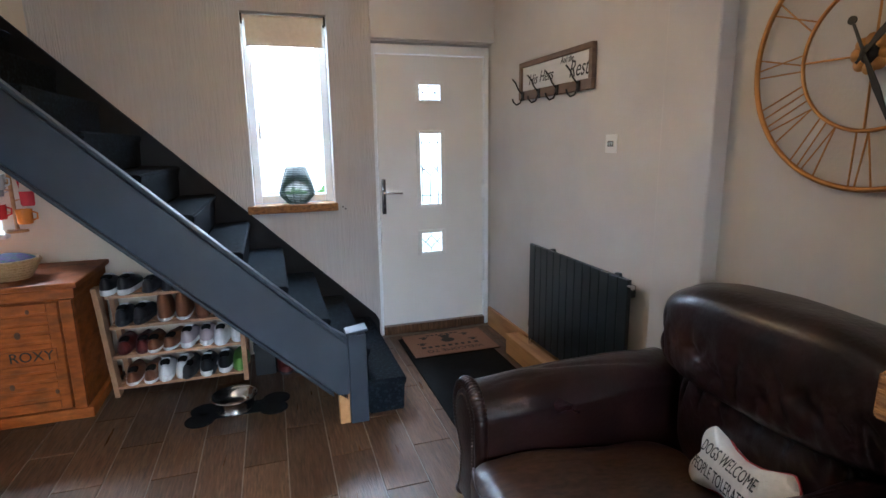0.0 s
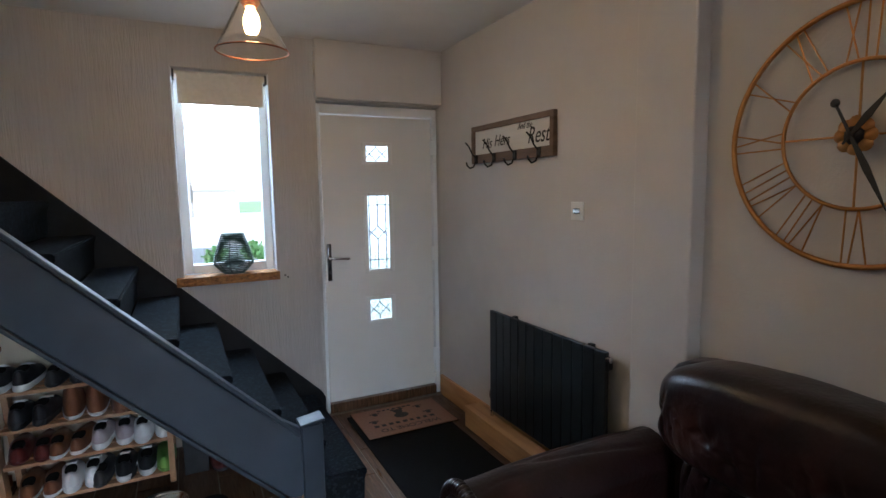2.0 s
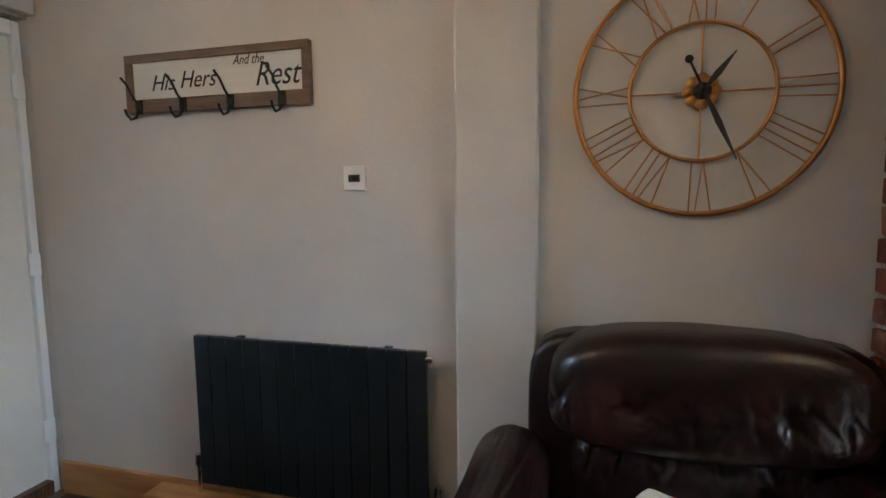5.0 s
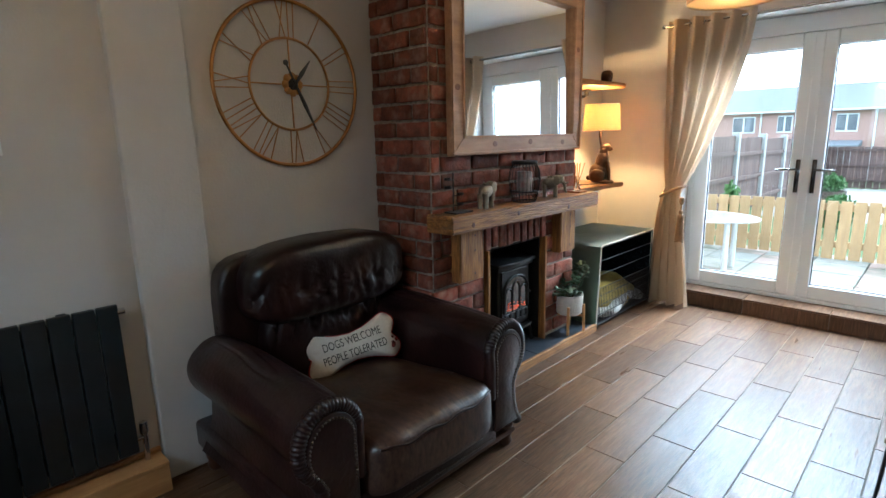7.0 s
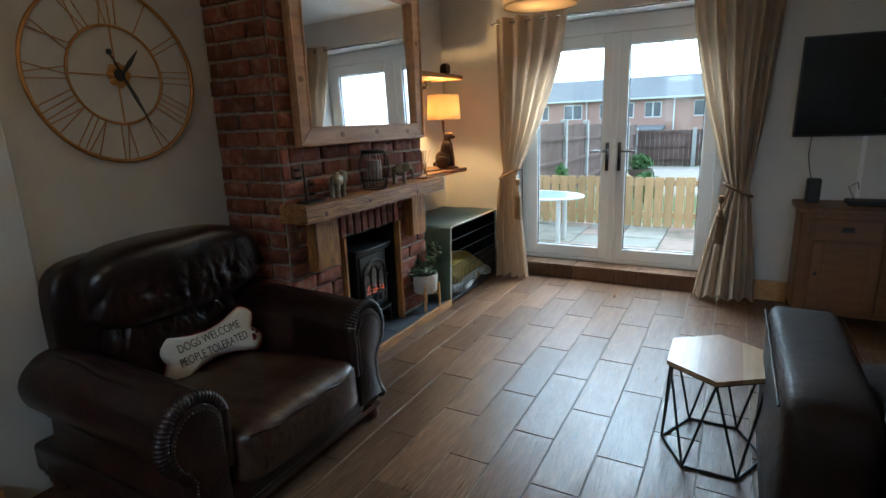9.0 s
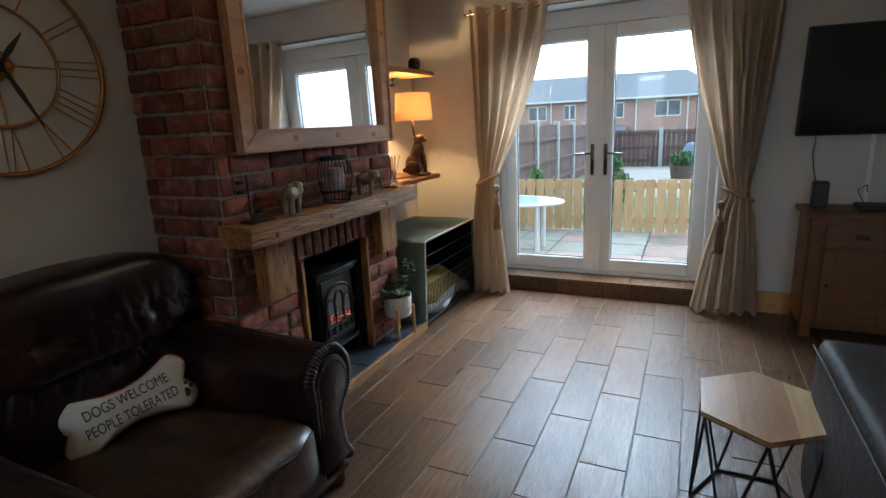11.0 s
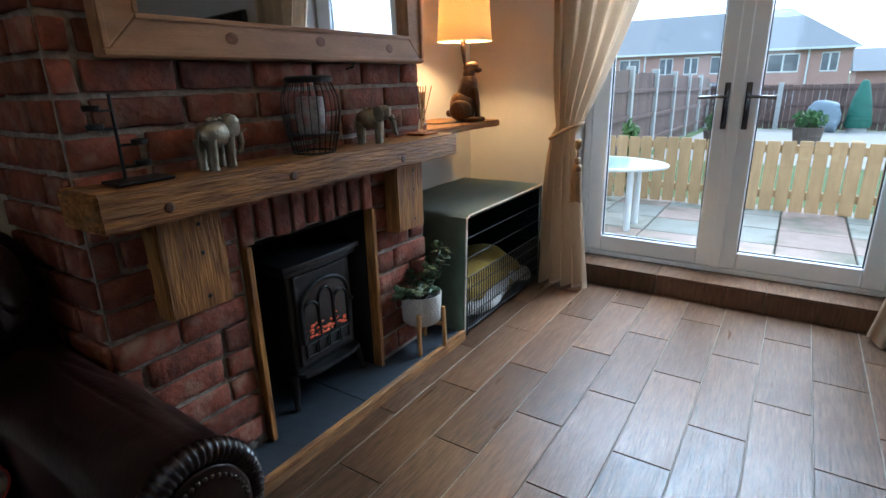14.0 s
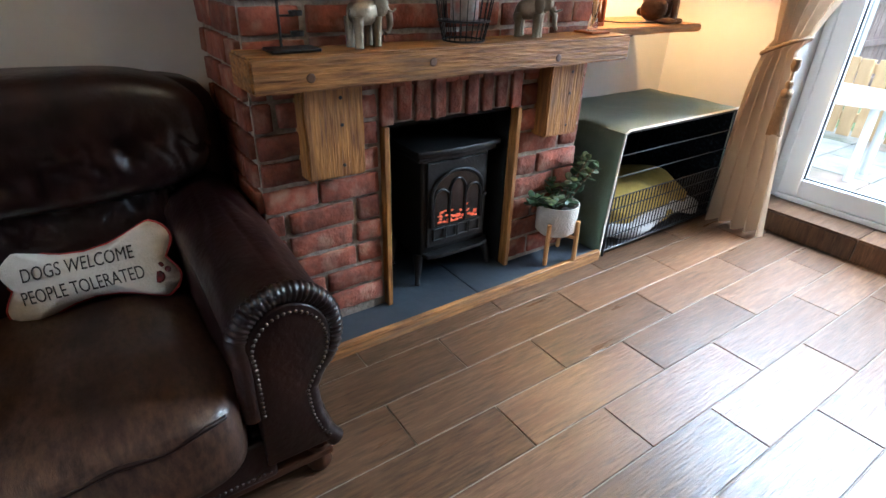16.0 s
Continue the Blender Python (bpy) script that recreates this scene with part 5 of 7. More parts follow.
part("glass", prism(arch(GW, GB, GT, 0.085), "x", x0 - 0.0145, x0 - 0.0125), material("smoked_glass", (0.012, 0.010, 0.010), (0.02, 0.014, 0.012), 0.08, rough_var=0.03), dr, "smoked arched glass")
part("arch_moulding", tube([(x0 - 0.016, a, b) for a, b in arch(GW + 0.008, GB, GT, 0.095)], 0.008, 8), IRON, dr, smooth=True)
for s in (-1, 0, 1):
    c = yc + s * 0.077
    part("tracery", tube([(x0 - 0.018, c - 0.038, GB)] + [(x0 - 0.018, c - 0.038 * math.cos(math.pi * k / 8), GT + (0.045 if s else 0.06) * math.sin(math.pi * k / 8) - (0.02 if s else 0)) for k in range(9)] + [(x0 - 0.018, c + 0.038, GB)], 0.0045, 6), IRON, dr, smooth=True)
bm = bmesh.new()
for k in range(46):
    y, z = yc + random.uniform(-0.10, 0.10), GB + 0.008 + random.uniform(0, 0.065) * (1 - 0.5 * random.random())
    bmesh.ops.create_icosphere(bm, subdivisions=1, radius=random.uniform(0.003, 0.0075), matrix=Matrix.Translation((x0 - 0.016, y, z)) @ Matrix.Diagonal((0.3, 1.6, 0.8, 1)))
part("ember_bed", bm, EMBER, dr, "glowing orange ember bed")
bm = bmesh.new()
for k in range(4):
    y = yc - 0.115 + k * 0.0585
    for a in ((y, y + 0.054, 0.237, 0.243), (y, y + 0.054, 0.285, 0.291), (y, y + 0.006, 0.2435, 0.2845), (y + 0.048, y + 0.054, 0.2435, 0.2845)):
        box(x0 - 0.02, x0 - 0.0125, *a, 0.001, 1, bm=bm)
part("lower_grille", bm, IRON, dr)
part("knob", tube([(x0 - 0.012, yc - 0.128, 0.40), (x0 - 0.032, yc - 0.128, 0.40)], 0.008, 10), IRON, dr)
part("ash_lip", prism([(x0 - 0.05, yc - 0.09), (x0 - 0.035, yc - 0.15), (x0, yc - 0.16), (x0, yc + 0.16), (x0 - 0.035, yc + 0.15), (x0 - 0.05, yc + 0.09)], "z", 0.172, 0.188, 0.004), IRON, stove)
for x in (x0 + 0.0, x1 - 0.03):
    for y, s in ((sy0 + 0.02, -1), (sy1 - 0.02, 1)):
        part("leg", tube([(x + 0.02, y, 0.175), (x, y + s * 0.012, 0.12), (x - 0.005, y + s * 0.018, 0.075), (x - 0.012, y + s * 0.022, OZ0 + 0.002)], 0.013, 8, radii=[0.022, 0.016, 0.011, 0.013]), IRON, stove, smooth=True)

# ---- big framed mirror ----
mir = thing("framed_mirror", "large mirror in a wide knotty pine frame above the mantel", "mirror")
my0, my1, mz0, mz1, fw = -0.59, 0.645, 1.285, 2.24, 0.10
MXF = CX - 0.02
mc = Vector((MXF - 0.013, (my0 + my1) / 2, (mz0 + mz1) / 2))
seat_turn = Matrix.Translation(mc) @ Matrix.Rotation(radians(0.8), 4, "Z") @ Matrix.Rotation(radians(0.8), 4, "Y") @ Matrix.Translation(-mc)
part("glass", box(MXF - 0.016, MXF - 0.010, my0 + fw - 0.01, my1 - fw + 0.01, mz0 + fw - 0.01, mz1 - fw + 0.01, turn=seat_turn), MIRROR, mir, "mirror glass")
for q in (((my0, mz0), (my1, mz0), (my1 - fw, mz0 + fw), (my0 + fw, mz0 + fw)), ((my0, mz1), (my1, mz1), (my1 - fw, mz1 - fw), (my0 + fw, mz1 - fw)),
          ((my0, mz0), (my0, mz1), (my0 + fw, mz1 - fw), (my0 + fw, mz0 + fw)), ((my1, mz0), (my1, mz1), (my1 - fw, mz1 - fw), (my1 - fw, mz0 + fw))):
    part("frame", prism(q, "x", MXF - 0.035, MXF, 0.004), PINEX, mir)
for q in ((my0 + fw - 0.012, my1 - fw + 0.012, mz0 + fw - 0.014, mz0 + fw - 0.002), (my0 + fw - 0.012, my1 - fw + 0.012, mz1 - fw + 0.002, mz1 - fw + 0.014),
          (my0 + fw - 0.014, my0 + fw - 0.002, mz0 + fw - 0.001, mz1 - fw + 0.001), (my1 - fw + 0.002, my1 - fw + 0.014, mz0 + fw - 0.001, mz1 - fw + 0.001)):
    part("inner_bead", box(MXF - 0.042, MXF - 0.0355, *q, 0.002), PINEX, mir)
for q in ((my0 + 0.004, my1 - 0.004, mz0 + 0.004, mz0 + 0.018), (my0 + 0.004, my0 + 0.018, mz0 + 0.019, mz1 - 0.004), (my1 - 0.018, my1 - 0.004, mz0 + 0.019, mz1 - 0.004)):
    part("outer_bead", box(MXF - 0.045, MXF - 0.0355, *q, 0.003), PINEX, mir)
KNOT = material("pine_knot", (0.16, 0.065, 0.03), (0.24, 0.11, 0.05), 0.5, scale=60)
for y, z in ((0.30, mz0 + 0.055), (-0.03, mz0 + 0.06), (-0.38, mz0 + 0.05), (my1 - 0.05, 1.62), (my0 + 0.05, 1.9)):
    own = lathe([(0.016, 0), (0.013, 0.001), (0, 0.0012)], 16, squash=(1, 1.3))
    bmesh.ops.transform(own, matrix=Matrix.Translation((MXF - 0.0349, y, z)) @ Matrix.Rotation(radians(-90), 4, "Y"), verts=own.verts)
    part("knot", own, KNOT, mir)
tagged(part("hanging_nail", tube([(MXF + 0.01, -0.18, 1.262), (MXF - 0.03, -0.18, 1.27), (MXF - 0.032, -0.18, 1.284)], 0.003, 6), BLACK, mir))

# ---- ornaments on the mantel ----
MT = 1.007
PEWTER = material("aged_pewter", (0.30, 0.26, 0.19), (0.20, 0.165, 0.115), 0.42, 0.75, scale=30, bump=0.4, bump_scale=60)


def elephant(place, turn, size, label, trunk_up):
    th = tagged(new("elephant_figurine"), label, "figurine")
    bm = puff(-0.05, 0.05, -0.032, 0.032, 0.055, 0.125, 2.4, 8)
    for x in (-0.034, 0.034):
        for y in (-0.018, 0.018):
            tube([(x, y, 0.08), (x, y, 0.012), (x, y, 0.0)], 0.013, 8, bm, radii=[0.016, 0.012, 0.014])
    puff(0.035, 0.085, -0.024, 0.024, 0.085, 0.14, 2.2, 6, bm=bm)
    if trunk_up:
        tube([(0.08, 0, 0.10), (0.10, 0, 0.08), (0.105, 0, 0.055), (0.098, 0, 0.035), (0.085, 0, 0.03)], 0.01, 8, bm, radii=[0.013, 0.011, 0.009, 0.007, 0.005])
    else:
        tube([(0.08, 0, 0.10), (0.092, 0, 0.075), (0.094, 0, 0.045), (0.104, 0, 0.028)], 0.01, 8, bm, radii=[0.013, 0.011, 0.009, 0.006])
    for s in (-1, 1):
        own = puff(-0.022, 0.022, -0.004, 0.004, -0.03, 0.03, 2.2, 5)
        bmesh.ops.transform(own, matrix=Matrix.Translation((0.042, s * 0.03, 0.108)) @ Matrix.Rotation(radians(s * 18), 4, "Z"), verts=own.verts)
        join(bm, own)
        tube([(0.078, s * 0.012, 0.095), (0.10, s * 0.016, 0.088), (0.112, s * 0.016, 0.096)], 0.003, 6, bm)
    tube([(-0.05, 0, 0.10), (-0.058, 0, 0.07), (-0.056, 0, 0.05)], 0.003, 6, bm)
    for k in range(3):
        puff(-0.02 + k * 0.018, 0.0 + k * 0.018, -0.008, 0.008, 0.118, 0.135, 2, 3, bm=bm)
    me = mesh_of("elephant", bm, PEWTER, 80)
    th2 = new("elephant_figurine", me)
    bpy.data.objects.remove(th)
    th2.matrix_basis = pose(*place, 0, 0, turn) @ Matrix.Scale(size, 4)
    return tagged(th2, label, "figurine")


elephant((1.365, 0.42, MT), -75, 1.0, "aged pewter elephant figurine on the mantel", True)
elephant((1.37, -0.21, MT), -150, 0.95, "aged pewter animal figurine on the mantel", False)

tl = thing("tealight_stand", "black iron tealight stand with three small cups", "candle stand")
part("base", box(1.325, 1.405, 0.565, 0.70, MT, MT + 0.008, 0.003), IRON, tl)
part("stem", tube([(1.38, 0.655, MT + 0.008), (1.38, 0.655, MT + 0.20)], 0.004, 8), IRON, tl)
for z, s in ((0.035, -1), (0.085, -1), (0.125, 1), (0.165, 1)):
    part("cup_arm", tube([(1.38, 0.655, MT + z), (1.375, 0.655 + s * 0.04, MT + z)], 0.003, 6), IRON, tl)
    part("cup", lathe([(0.0, 0), (0.017, 0), (0.019, 0.012), (0.016, 0.012), (0.014, 0.004), (0, 0.003)], 16, (1.375, 0.655 + s * 0.045, MT + z)), IRON, tl)

lan = thing("wire_candle_lantern", "black wire lantern with a patterned candle inside", "lantern")
LC = (1.365, 0.07)
prof = [(0.066, 0.0), (0.078, 0.05), (0.090, 0.12), (0.086, 0.17), (0.066, 0.215)]
for k in range(24):
    a = k * math.tau / 24
    bm = tube([(LC[0] + math.cos(a) * r, LC[1] + math.sin(a) * r, MT + 0.004 + z) for r, z in prof], 0.0018, 4)
    part("cage_wire", bm, IRON, lan)
for r, z in ((0.066, 0.003), (0.081, 0.06), (0.066, 0.217)):
    part("hoop", tube([(LC[0] + math.cos(a) * r, LC[1] + math.sin(a) * r, MT + z) for a in (k * math.tau / 30 for k in range(30))], 0.003, 6, closed=True), IRON, lan)
part("lid", lathe([(0.0, 0.215), (0.072, 0.215), (0.074, 0.228), (0.068, 0.234), (0.0, 0.234)], 30, (*LC, MT)), IRON, lan, smooth=50)
part("candle_plate", lathe([(0.0, 0.058), (0.08, 0.058), (0.08, 0.061), (0.0, 0.061)], 24, (*LC, MT)), IRON, lan)
cj = part("candle_jar", lathe([(0.0, 0.062), (0.042, 0.062), (0.044, 0.07), (0.044, 0.165), (0.040, 0.172), (0.0, 0.172)], 24, (*LC, MT)), material("grey_floral_jar", (0.40, 0.38, 0.36), (0.20, 0.18, 0.18), 0.3, scale=45, stain=(0.35, 0.10, 0.08), stain_scale=30), lan, "grey candle jar with a red floral print", 50)

dif = thing("reed_diffuser", "glass reed diffuser with wooden sticks on a dark tray", "diffuser")
part("tray", box(1.325, 1.415, -0.585, -0.485, MT, MT + 0.008, 0.002), CHESTWOOD, dif)
part("bottle", lathe([(0.0, 0.0), (0.02, 0.0), (0.018, 0.03), (0.010, 0.06), (0.012, 0.08), (0.016, 0.095), (0.014, 0.095), (0.009, 0.078), (0.008, 0.06), (0.0, 0.03)], 20, (1.37, -0.535, MT + 0.0085)), GLASS, dif, smooth=50)
for k in range(6):
    part("reed", tube([(1.37, -0.535, MT + 0.03), (1.37 + random.uniform(-0.03, 0.03), -0.535 + random.uniform(-0.05, 0.05), MT + 0.19)], 0.0018, 5), PINE, dif)

# ---- alcove shelves on pipe brackets ----
def shelf(z, y1, x0, group="alcove shelves"):
    sh = thing("alcove_shelf", "rough pine scaffold-board shelf on black pipe brackets", "shelf", group=group)
    part("board", rough_beam(x0, EAST - 0.003, y1, CY0 - 0.012, z - 0.034, z, "y"), OAKBEAM, sh, smooth=50)
    for y in (y1 + 0.16,):
        br = part("bracket", tube([(EAST - 0.004, y, z - 0.085), (EAST - 0.105, y, z - 0.085), (EAST - 0.122, y, z - 0.07), (EAST - 0.125, y, z - 0.036)], 0.011, 10), IRON, sh, "black iron pipe bracket", True)
        part("flange", tube([(EAST - 0.016, y, z - 0.085), (EAST - 0.002, y, z - 0.085)], 0.032, 18), IRON, br)
        part("elbow", lathe([(0.015, -0.02), (0.017, 0.0), (0.015, 0.02)], 12, (EAST - 0.123, y, z - 0.06)), IRON, br, smooth=True)
        part("flange", lathe([(0.030, -0.010), (0.030, 0.0), (0.0, 0.0)], 18, (EAST - 0.125, y, z - 0.036)), IRON, br)
    return sh
shelf(1.005, -1.42, 1.47)
shelf(1.755, -1.45, 1.50)

BRONZE = material("dark_bronze", (0.060, 0.030, 0.017), (0.12, 0.064, 0.034), 0.28, 0.6, scale=18, bump=0.5, bump_scale=60)
lampob = thing("hare_lamp", "bronze sitting hare table lamp with a lit cream drum shade", "table lamp")
HXc, HYc, HZ = 1.56, -1.20, 1.007


def lump(c, r, tilt=0.0, side=0.0, power=2.2, n=8):
    own = puff(-r[0], r[0], -r[1], r[1], -r[2], r[2], power, n)
    bmesh.ops.transform(own, matrix=Matrix.Translation(c) @ Matrix.Rotation(radians(side), 4, "Y") @ Matrix.Rotation(radians(tilt), 4, "X"), verts=own.verts)
    return own


bm = lump((0, 0.012, 0.085), (0.058, 0.066, 0.080))
join(bm, lump((0, -0.012, 0.165), (0.046, 0.048, 0.098), 8))
join(bm, lump((0, -0.020, 0.245), (0.031, 0.031, 0.060), 6))
join(bm, lump((0, -0.030, 0.285), (0.027, 0.040, 0.030), -14))
join(bm, lump((0, -0.064, 0.272), (0.017, 0.021, 0.017), -10))
join(bm, lump((0, 0.078, 0.045), (0.020, 0.020, 0.020)))
for s in (-1, 1):
    join(bm, lump((s * 0.019, 0.006, 0.355), (0.019, 0.010, 0.070), -6, s * 8))
    join(bm, lump((s * 0.050, 0.022, 0.062), (0.026, 0.056, 0.054), 12))
    join(bm, lump((s * 0.052, -0.035, 0.014), (0.018, 0.048, 0.014)))
    tube([(s * 0.026, -0.044, 0.175), (s * 0.029, -0.060, 0.09), (s * 0.027, -0.062, 0.014)], 0.014, 8, bm, radii=[0.020, 0.014, 0.013])
    join(bm, lump((s * 0.027, -0.076, 0.012), (0.015, 0.024, 0.012)))
bmesh.ops.transform(bm, matrix=Matrix.Translation((HXc, HYc, HZ)) @ Matrix.Rotation(radians(-60), 4, "Z") @ Matrix.Diagonal((1.05, 1.05, 0.95, 1)), verts=bm.verts)
part("hare_base", bm, BRONZE, lampob, "bronze sitting hare", 80)
part("stem", tube([(HXc, HYc, HZ + 0.28), (HXc, HYc, 1.46)], 0.006, 8), BRONZE, lampob)
shade_cloth = bpy.data.materials.new("lit_shade_cloth")
shade_cloth.use_nodes = True
p = shade_cloth.node_tree.nodes["Principled BSDF"]
p.inputs["Base Color"].default_value = (0.74, 0.64, 0.47, 1)
p.inputs["Roughness"].default_value = 0.9
tr = shade_cloth.node_tree.nodes.new("ShaderNodeBsdfTranslucent")
tr.inputs["Color"].default_value = (0.34, 0.255, 0.155, 1)
mx = shade_cloth.node_tree.nodes.new("ShaderNodeMixShader")
mx.inputs[0].default_value = 0.55
weave = shade_cloth.node_tree.nodes.new("ShaderNodeTexNoise")
weave.inputs["Scale"].default_value = 160
wb = shade_cloth.node_tree.nodes.new("ShaderNodeBump")
wb.inputs["Strength"].default_value = 0.2
shade_cloth.node_tree.links.new(weave.outputs["Fac"], wb.inputs["Height"])
shade_cloth.node_tree.links.new(wb.outputs[0], p.inputs["Normal"])
shade_cloth.node_tree.links.new(p.outputs[0], mx.inputs[1])
shade_cloth.node_tree.links.new(tr.outputs[0], mx.inputs[2])
shade_cloth.node_tree.links.new(mx.outputs[0], shade_cloth.node_tree.nodes["Material Output"].inputs["Surface"])
part("shade", lathe([(0.138, 1.405), (0.125, 1.595), (0.123, 1.595), (0.136, 1.405)], 40, (HXc, HYc, 0), lid=False), shade_cloth, lampob, "lit cream linen drum shade", True)
for r, z in ((0.1375, 1.405), (0.1245, 1.595)):
    part("shade_rim", tube([(HXc + math.cos(a) * r, HYc + math.sin(a) * r, z) for a in (k * math.tau / 40 for k in range(40))], 0.003, 6, closed=True), LINEN, lampob)
blb = part("bulb", lathe([(0.0, 1.46), (0.014, 1.465), (0.026, 1.50), (0.02, 1.53), (0.0, 1.54)], 16, (HXc, HYc, 0)), glow("lit_bulb_glass", (1.0, 0.66, 0.32), 12.0), lampob, "lit bulb", True)
blb.visible_shadow = False
part("cord", tube([(HXc - 0.03, HYc + 0.06, HZ + 0.006), (HXc - 0.02, HYc + 0.14, HZ + 0.005), (HXc + 0.02, HYc + 0.24, HZ + 0.005), (EAST - 0.02, HYc + 0.30, HZ + 0.005)], 0.003, 6), BLACK, lampob)

pf = thing("fretwork_ornament", "dark carved wooden fretwork ornament on the shelf", "ornament")
bm = bmesh.new()
for a in ((-0.79, -0.66, 1.007, 1.022), (-0.79, -0.66, 1.155, 1.17), (-0.79, -0.775, 1.0225, 1.1545), (-0.675, -0.66, 1.0225, 1.1545)):
    box(1.53, 1.545, *a, 0.002, bm=bm)
part("frame", bm, CHESTWOOD, pf)
bm = bmesh.new()
for k in range(4):
    tube([(1.5375, -0.775 + k * 0.033, 1.022), (1.5375, -0.745 + k * 0.02, 1.09), (1.5375, -0.775 + k * 0.033, 1.155)], 0.005, 6, bm)
    tube([(1.5375, -0.66 - k * 0.033, 1.022), (1.5375, -0.69 - k * 0.02, 1.09), (1.5375, -0.66 - k * 0.033, 1.155)], 0.005, 6, bm)
part("fretwork", bm, CHESTWOOD, pf)

ob1 = thing("carved_head_ornament", "small dark carved ornament on the upper shelf", "ornament")
part("carving", puff(1.54, 1.62, -1.33, -1.25, 1.757, 1.845, 3.0, 8, wobble=0.008), BRONZE, ob1, smooth=70)
part("foot", box(1.545, 1.615, -1.325, -1.255, 1.7565, 1.765, 0.002), BRONZE, ob1)
ob2 = thing("dragonfly_ornament", "thin dark metal ornament on the upper shelf", "ornament")
part("base", box(1.56, 1.66, -0.84, -0.70, 1.757, 1.775, 0.003), BRONZE, ob2)
part("rod", tube([(1.61, -0.76, 1.775), (1.61, -0.755, 1.98)], 0.006, 8), BRONZE, ob2)
for z in (1.88, 1.92):
    part("wing", puff(1.603, 1.617, -0.80, -0.71, z - 0.01, z + 0.01, 2.2, 5), BRONZE, ob2)

# ---- plant in a white pot on a wooden stand ----
plant = thing("potted_jade_plant", "small jade plant in a white ribbed pot on a wooden stand", "potted plant")
QX, QY, QZ = 1.385, -0.50, OZ0 + 0.001
POT = material("white_ribbed_ceramic", (0.66, 0.63, 0.58), (0.56, 0.53, 0.48), 0.6, scale=70, bump=0.5, bump_scale=110)
part("pot", lathe([(0.0, 0.125), (0.072, 0.125), (0.088, 0.14), (0.094, 0.265), (0.088, 0.265), (0.083, 0.235), (0.0, 0.235)], 36, (QX, QY, QZ)), POT, plant, "white ribbed ceramic pot", 50)
part("soil", lathe([(0.0, 0.236), (0.083, 0.236), (0.0, 0.244)], 20, (QX, QY, QZ)), material("potting_soil", (0.02, 0.014, 0.01), (0.035, 0.025, 0.018), 0.95, scale=60, bump=0.8), plant)
for k in range(4):
    a = math.tau * k / 4 + 0.5
    part("stand_leg", tube([(QX + math.cos(a) * 0.103, QY + math.sin(a) * 0.103, QZ), (QX + math.cos(a) * 0.099, QY + math.sin(a) * 0.099, QZ + 0.195)], 0.010, 8), PINE, plant)
bm = bmesh.new()
for a in (0.5, 0.5 + math.pi / 2):
    tube([(QX + math.cos(a) * 0.1, QY + math.sin(a) * 0.1, QZ + 0.114), (QX - math.cos(a) * 0.1, QY - math.sin(a) * 0.1, QZ + 0.114)], 0.009, 6, bm)
part("stand_cross", bm, PINE, plant)
LEAF = material("jade_leaf", (0.022, 0.050, 0.020), (0.040, 0.075, 0.030), 0.32, scale=20)
STEM = material("jade_stem", (0.13, 0.06, 0.035), (0.09, 0.07, 0.04), 0.7, scale=20)
leaf_bm = puff(-0.5, 0.5, -0.33, 0.33, -0.06, 0.06, 2.3, 3)
leaf_me = mesh_of("leaf", leaf_bm, LEAF, 80)
tips = [(-0.03, 0.17, 0.13), (0.01, 0.15, 0.07), (-0.07, 0.12, 0.10), (-0.06, 0.06, 0.10), (-0.03, -0.03, 0.17), (0.0, -0.10, 0.25), (-0.05, -0.14, 0.22), (-0.04, -0.09, 0.27), (0.0, -0.06, 0.09), (-0.07, 0.0, 0.06), (0.05, 0.02, 0.15)]
stems = bmesh.new()
for dx, dy, dz in tips:
    b0, t0 = Vector((QX + dx * 0.2, QY + dy * 0.2, QZ + 0.236)), Vector((QX + dx * 1.12, QY + dy * 1.12, QZ + 0.225 + dz * 0.9))
    mid = (b0 + t0) / 2 + Vector((0, 0, 0.02))
    tube([b0, mid, t0], 0.005, 6, stems, radii=[0.007, 0.0055, 0.003])
    for k in range(13):
        f = 0.35 + 0.65 * k / 12
        c = b0.lerp(t0, f) + Vector((0, 0, 0.04 * f * (1 - f)))
        a = k * 2.4 + dx * 40
        q = new("leaf", leaf_me)
        q.parent = plant
        q.matrix_basis = Matrix.Translation(c + Vector((math.cos(a), math.sin(a), 0.35)) * 0.018) @ Euler((random.uniform(-0.5, 0.5), random.uniform(-0.9, 0.2), a)).to_matrix().to_4x4() @ Matrix.Scale(random.uniform(0.034, 0.050), 4)
part("stem_cluster", stems, STEM, plant, "reddish stems", 60)

# ---- dog crate with a fleece cover ----
crate = thing("dog_crate", "black wire dog crate under a sage green fleece cover", "dog crate")
gx0, gx1, gy0, gy1, gz = 1.31, 1.84, -1.655, -0.775, 0.60
for z in (0.03, gz):
    part("frame_rail", tube([(gx0, gy0, z), (gx0, gy1, z), (gx1, gy1, z), (gx1, gy0, z)], 0.005, 6, closed=True), IRON, crate)
for x, y in ((gx0, gy0), (gx0, gy1), (gx1, gy0), (gx1, gy1)):
    part("corner_post", tube([(x, y, 0.002), (x, y, gz)], 0.005, 6), IRON, crate)
bm = bmesh.new()
for k in range(1, 36):
    y = gy0 + (gy1 - gy0) * k / 36
    tube([(gx0, y, 0.03), (gx0, y, 0.30)], 0.0032, 6, bm)
for z in (0.10, 0.17, 0.24, 0.30, 0.40, 0.50):
    tube([(gx0, gy0, z), (gx0, gy1, z)], 0.0030, 6, bm)
part("front_wires", bm, IRON, crate)
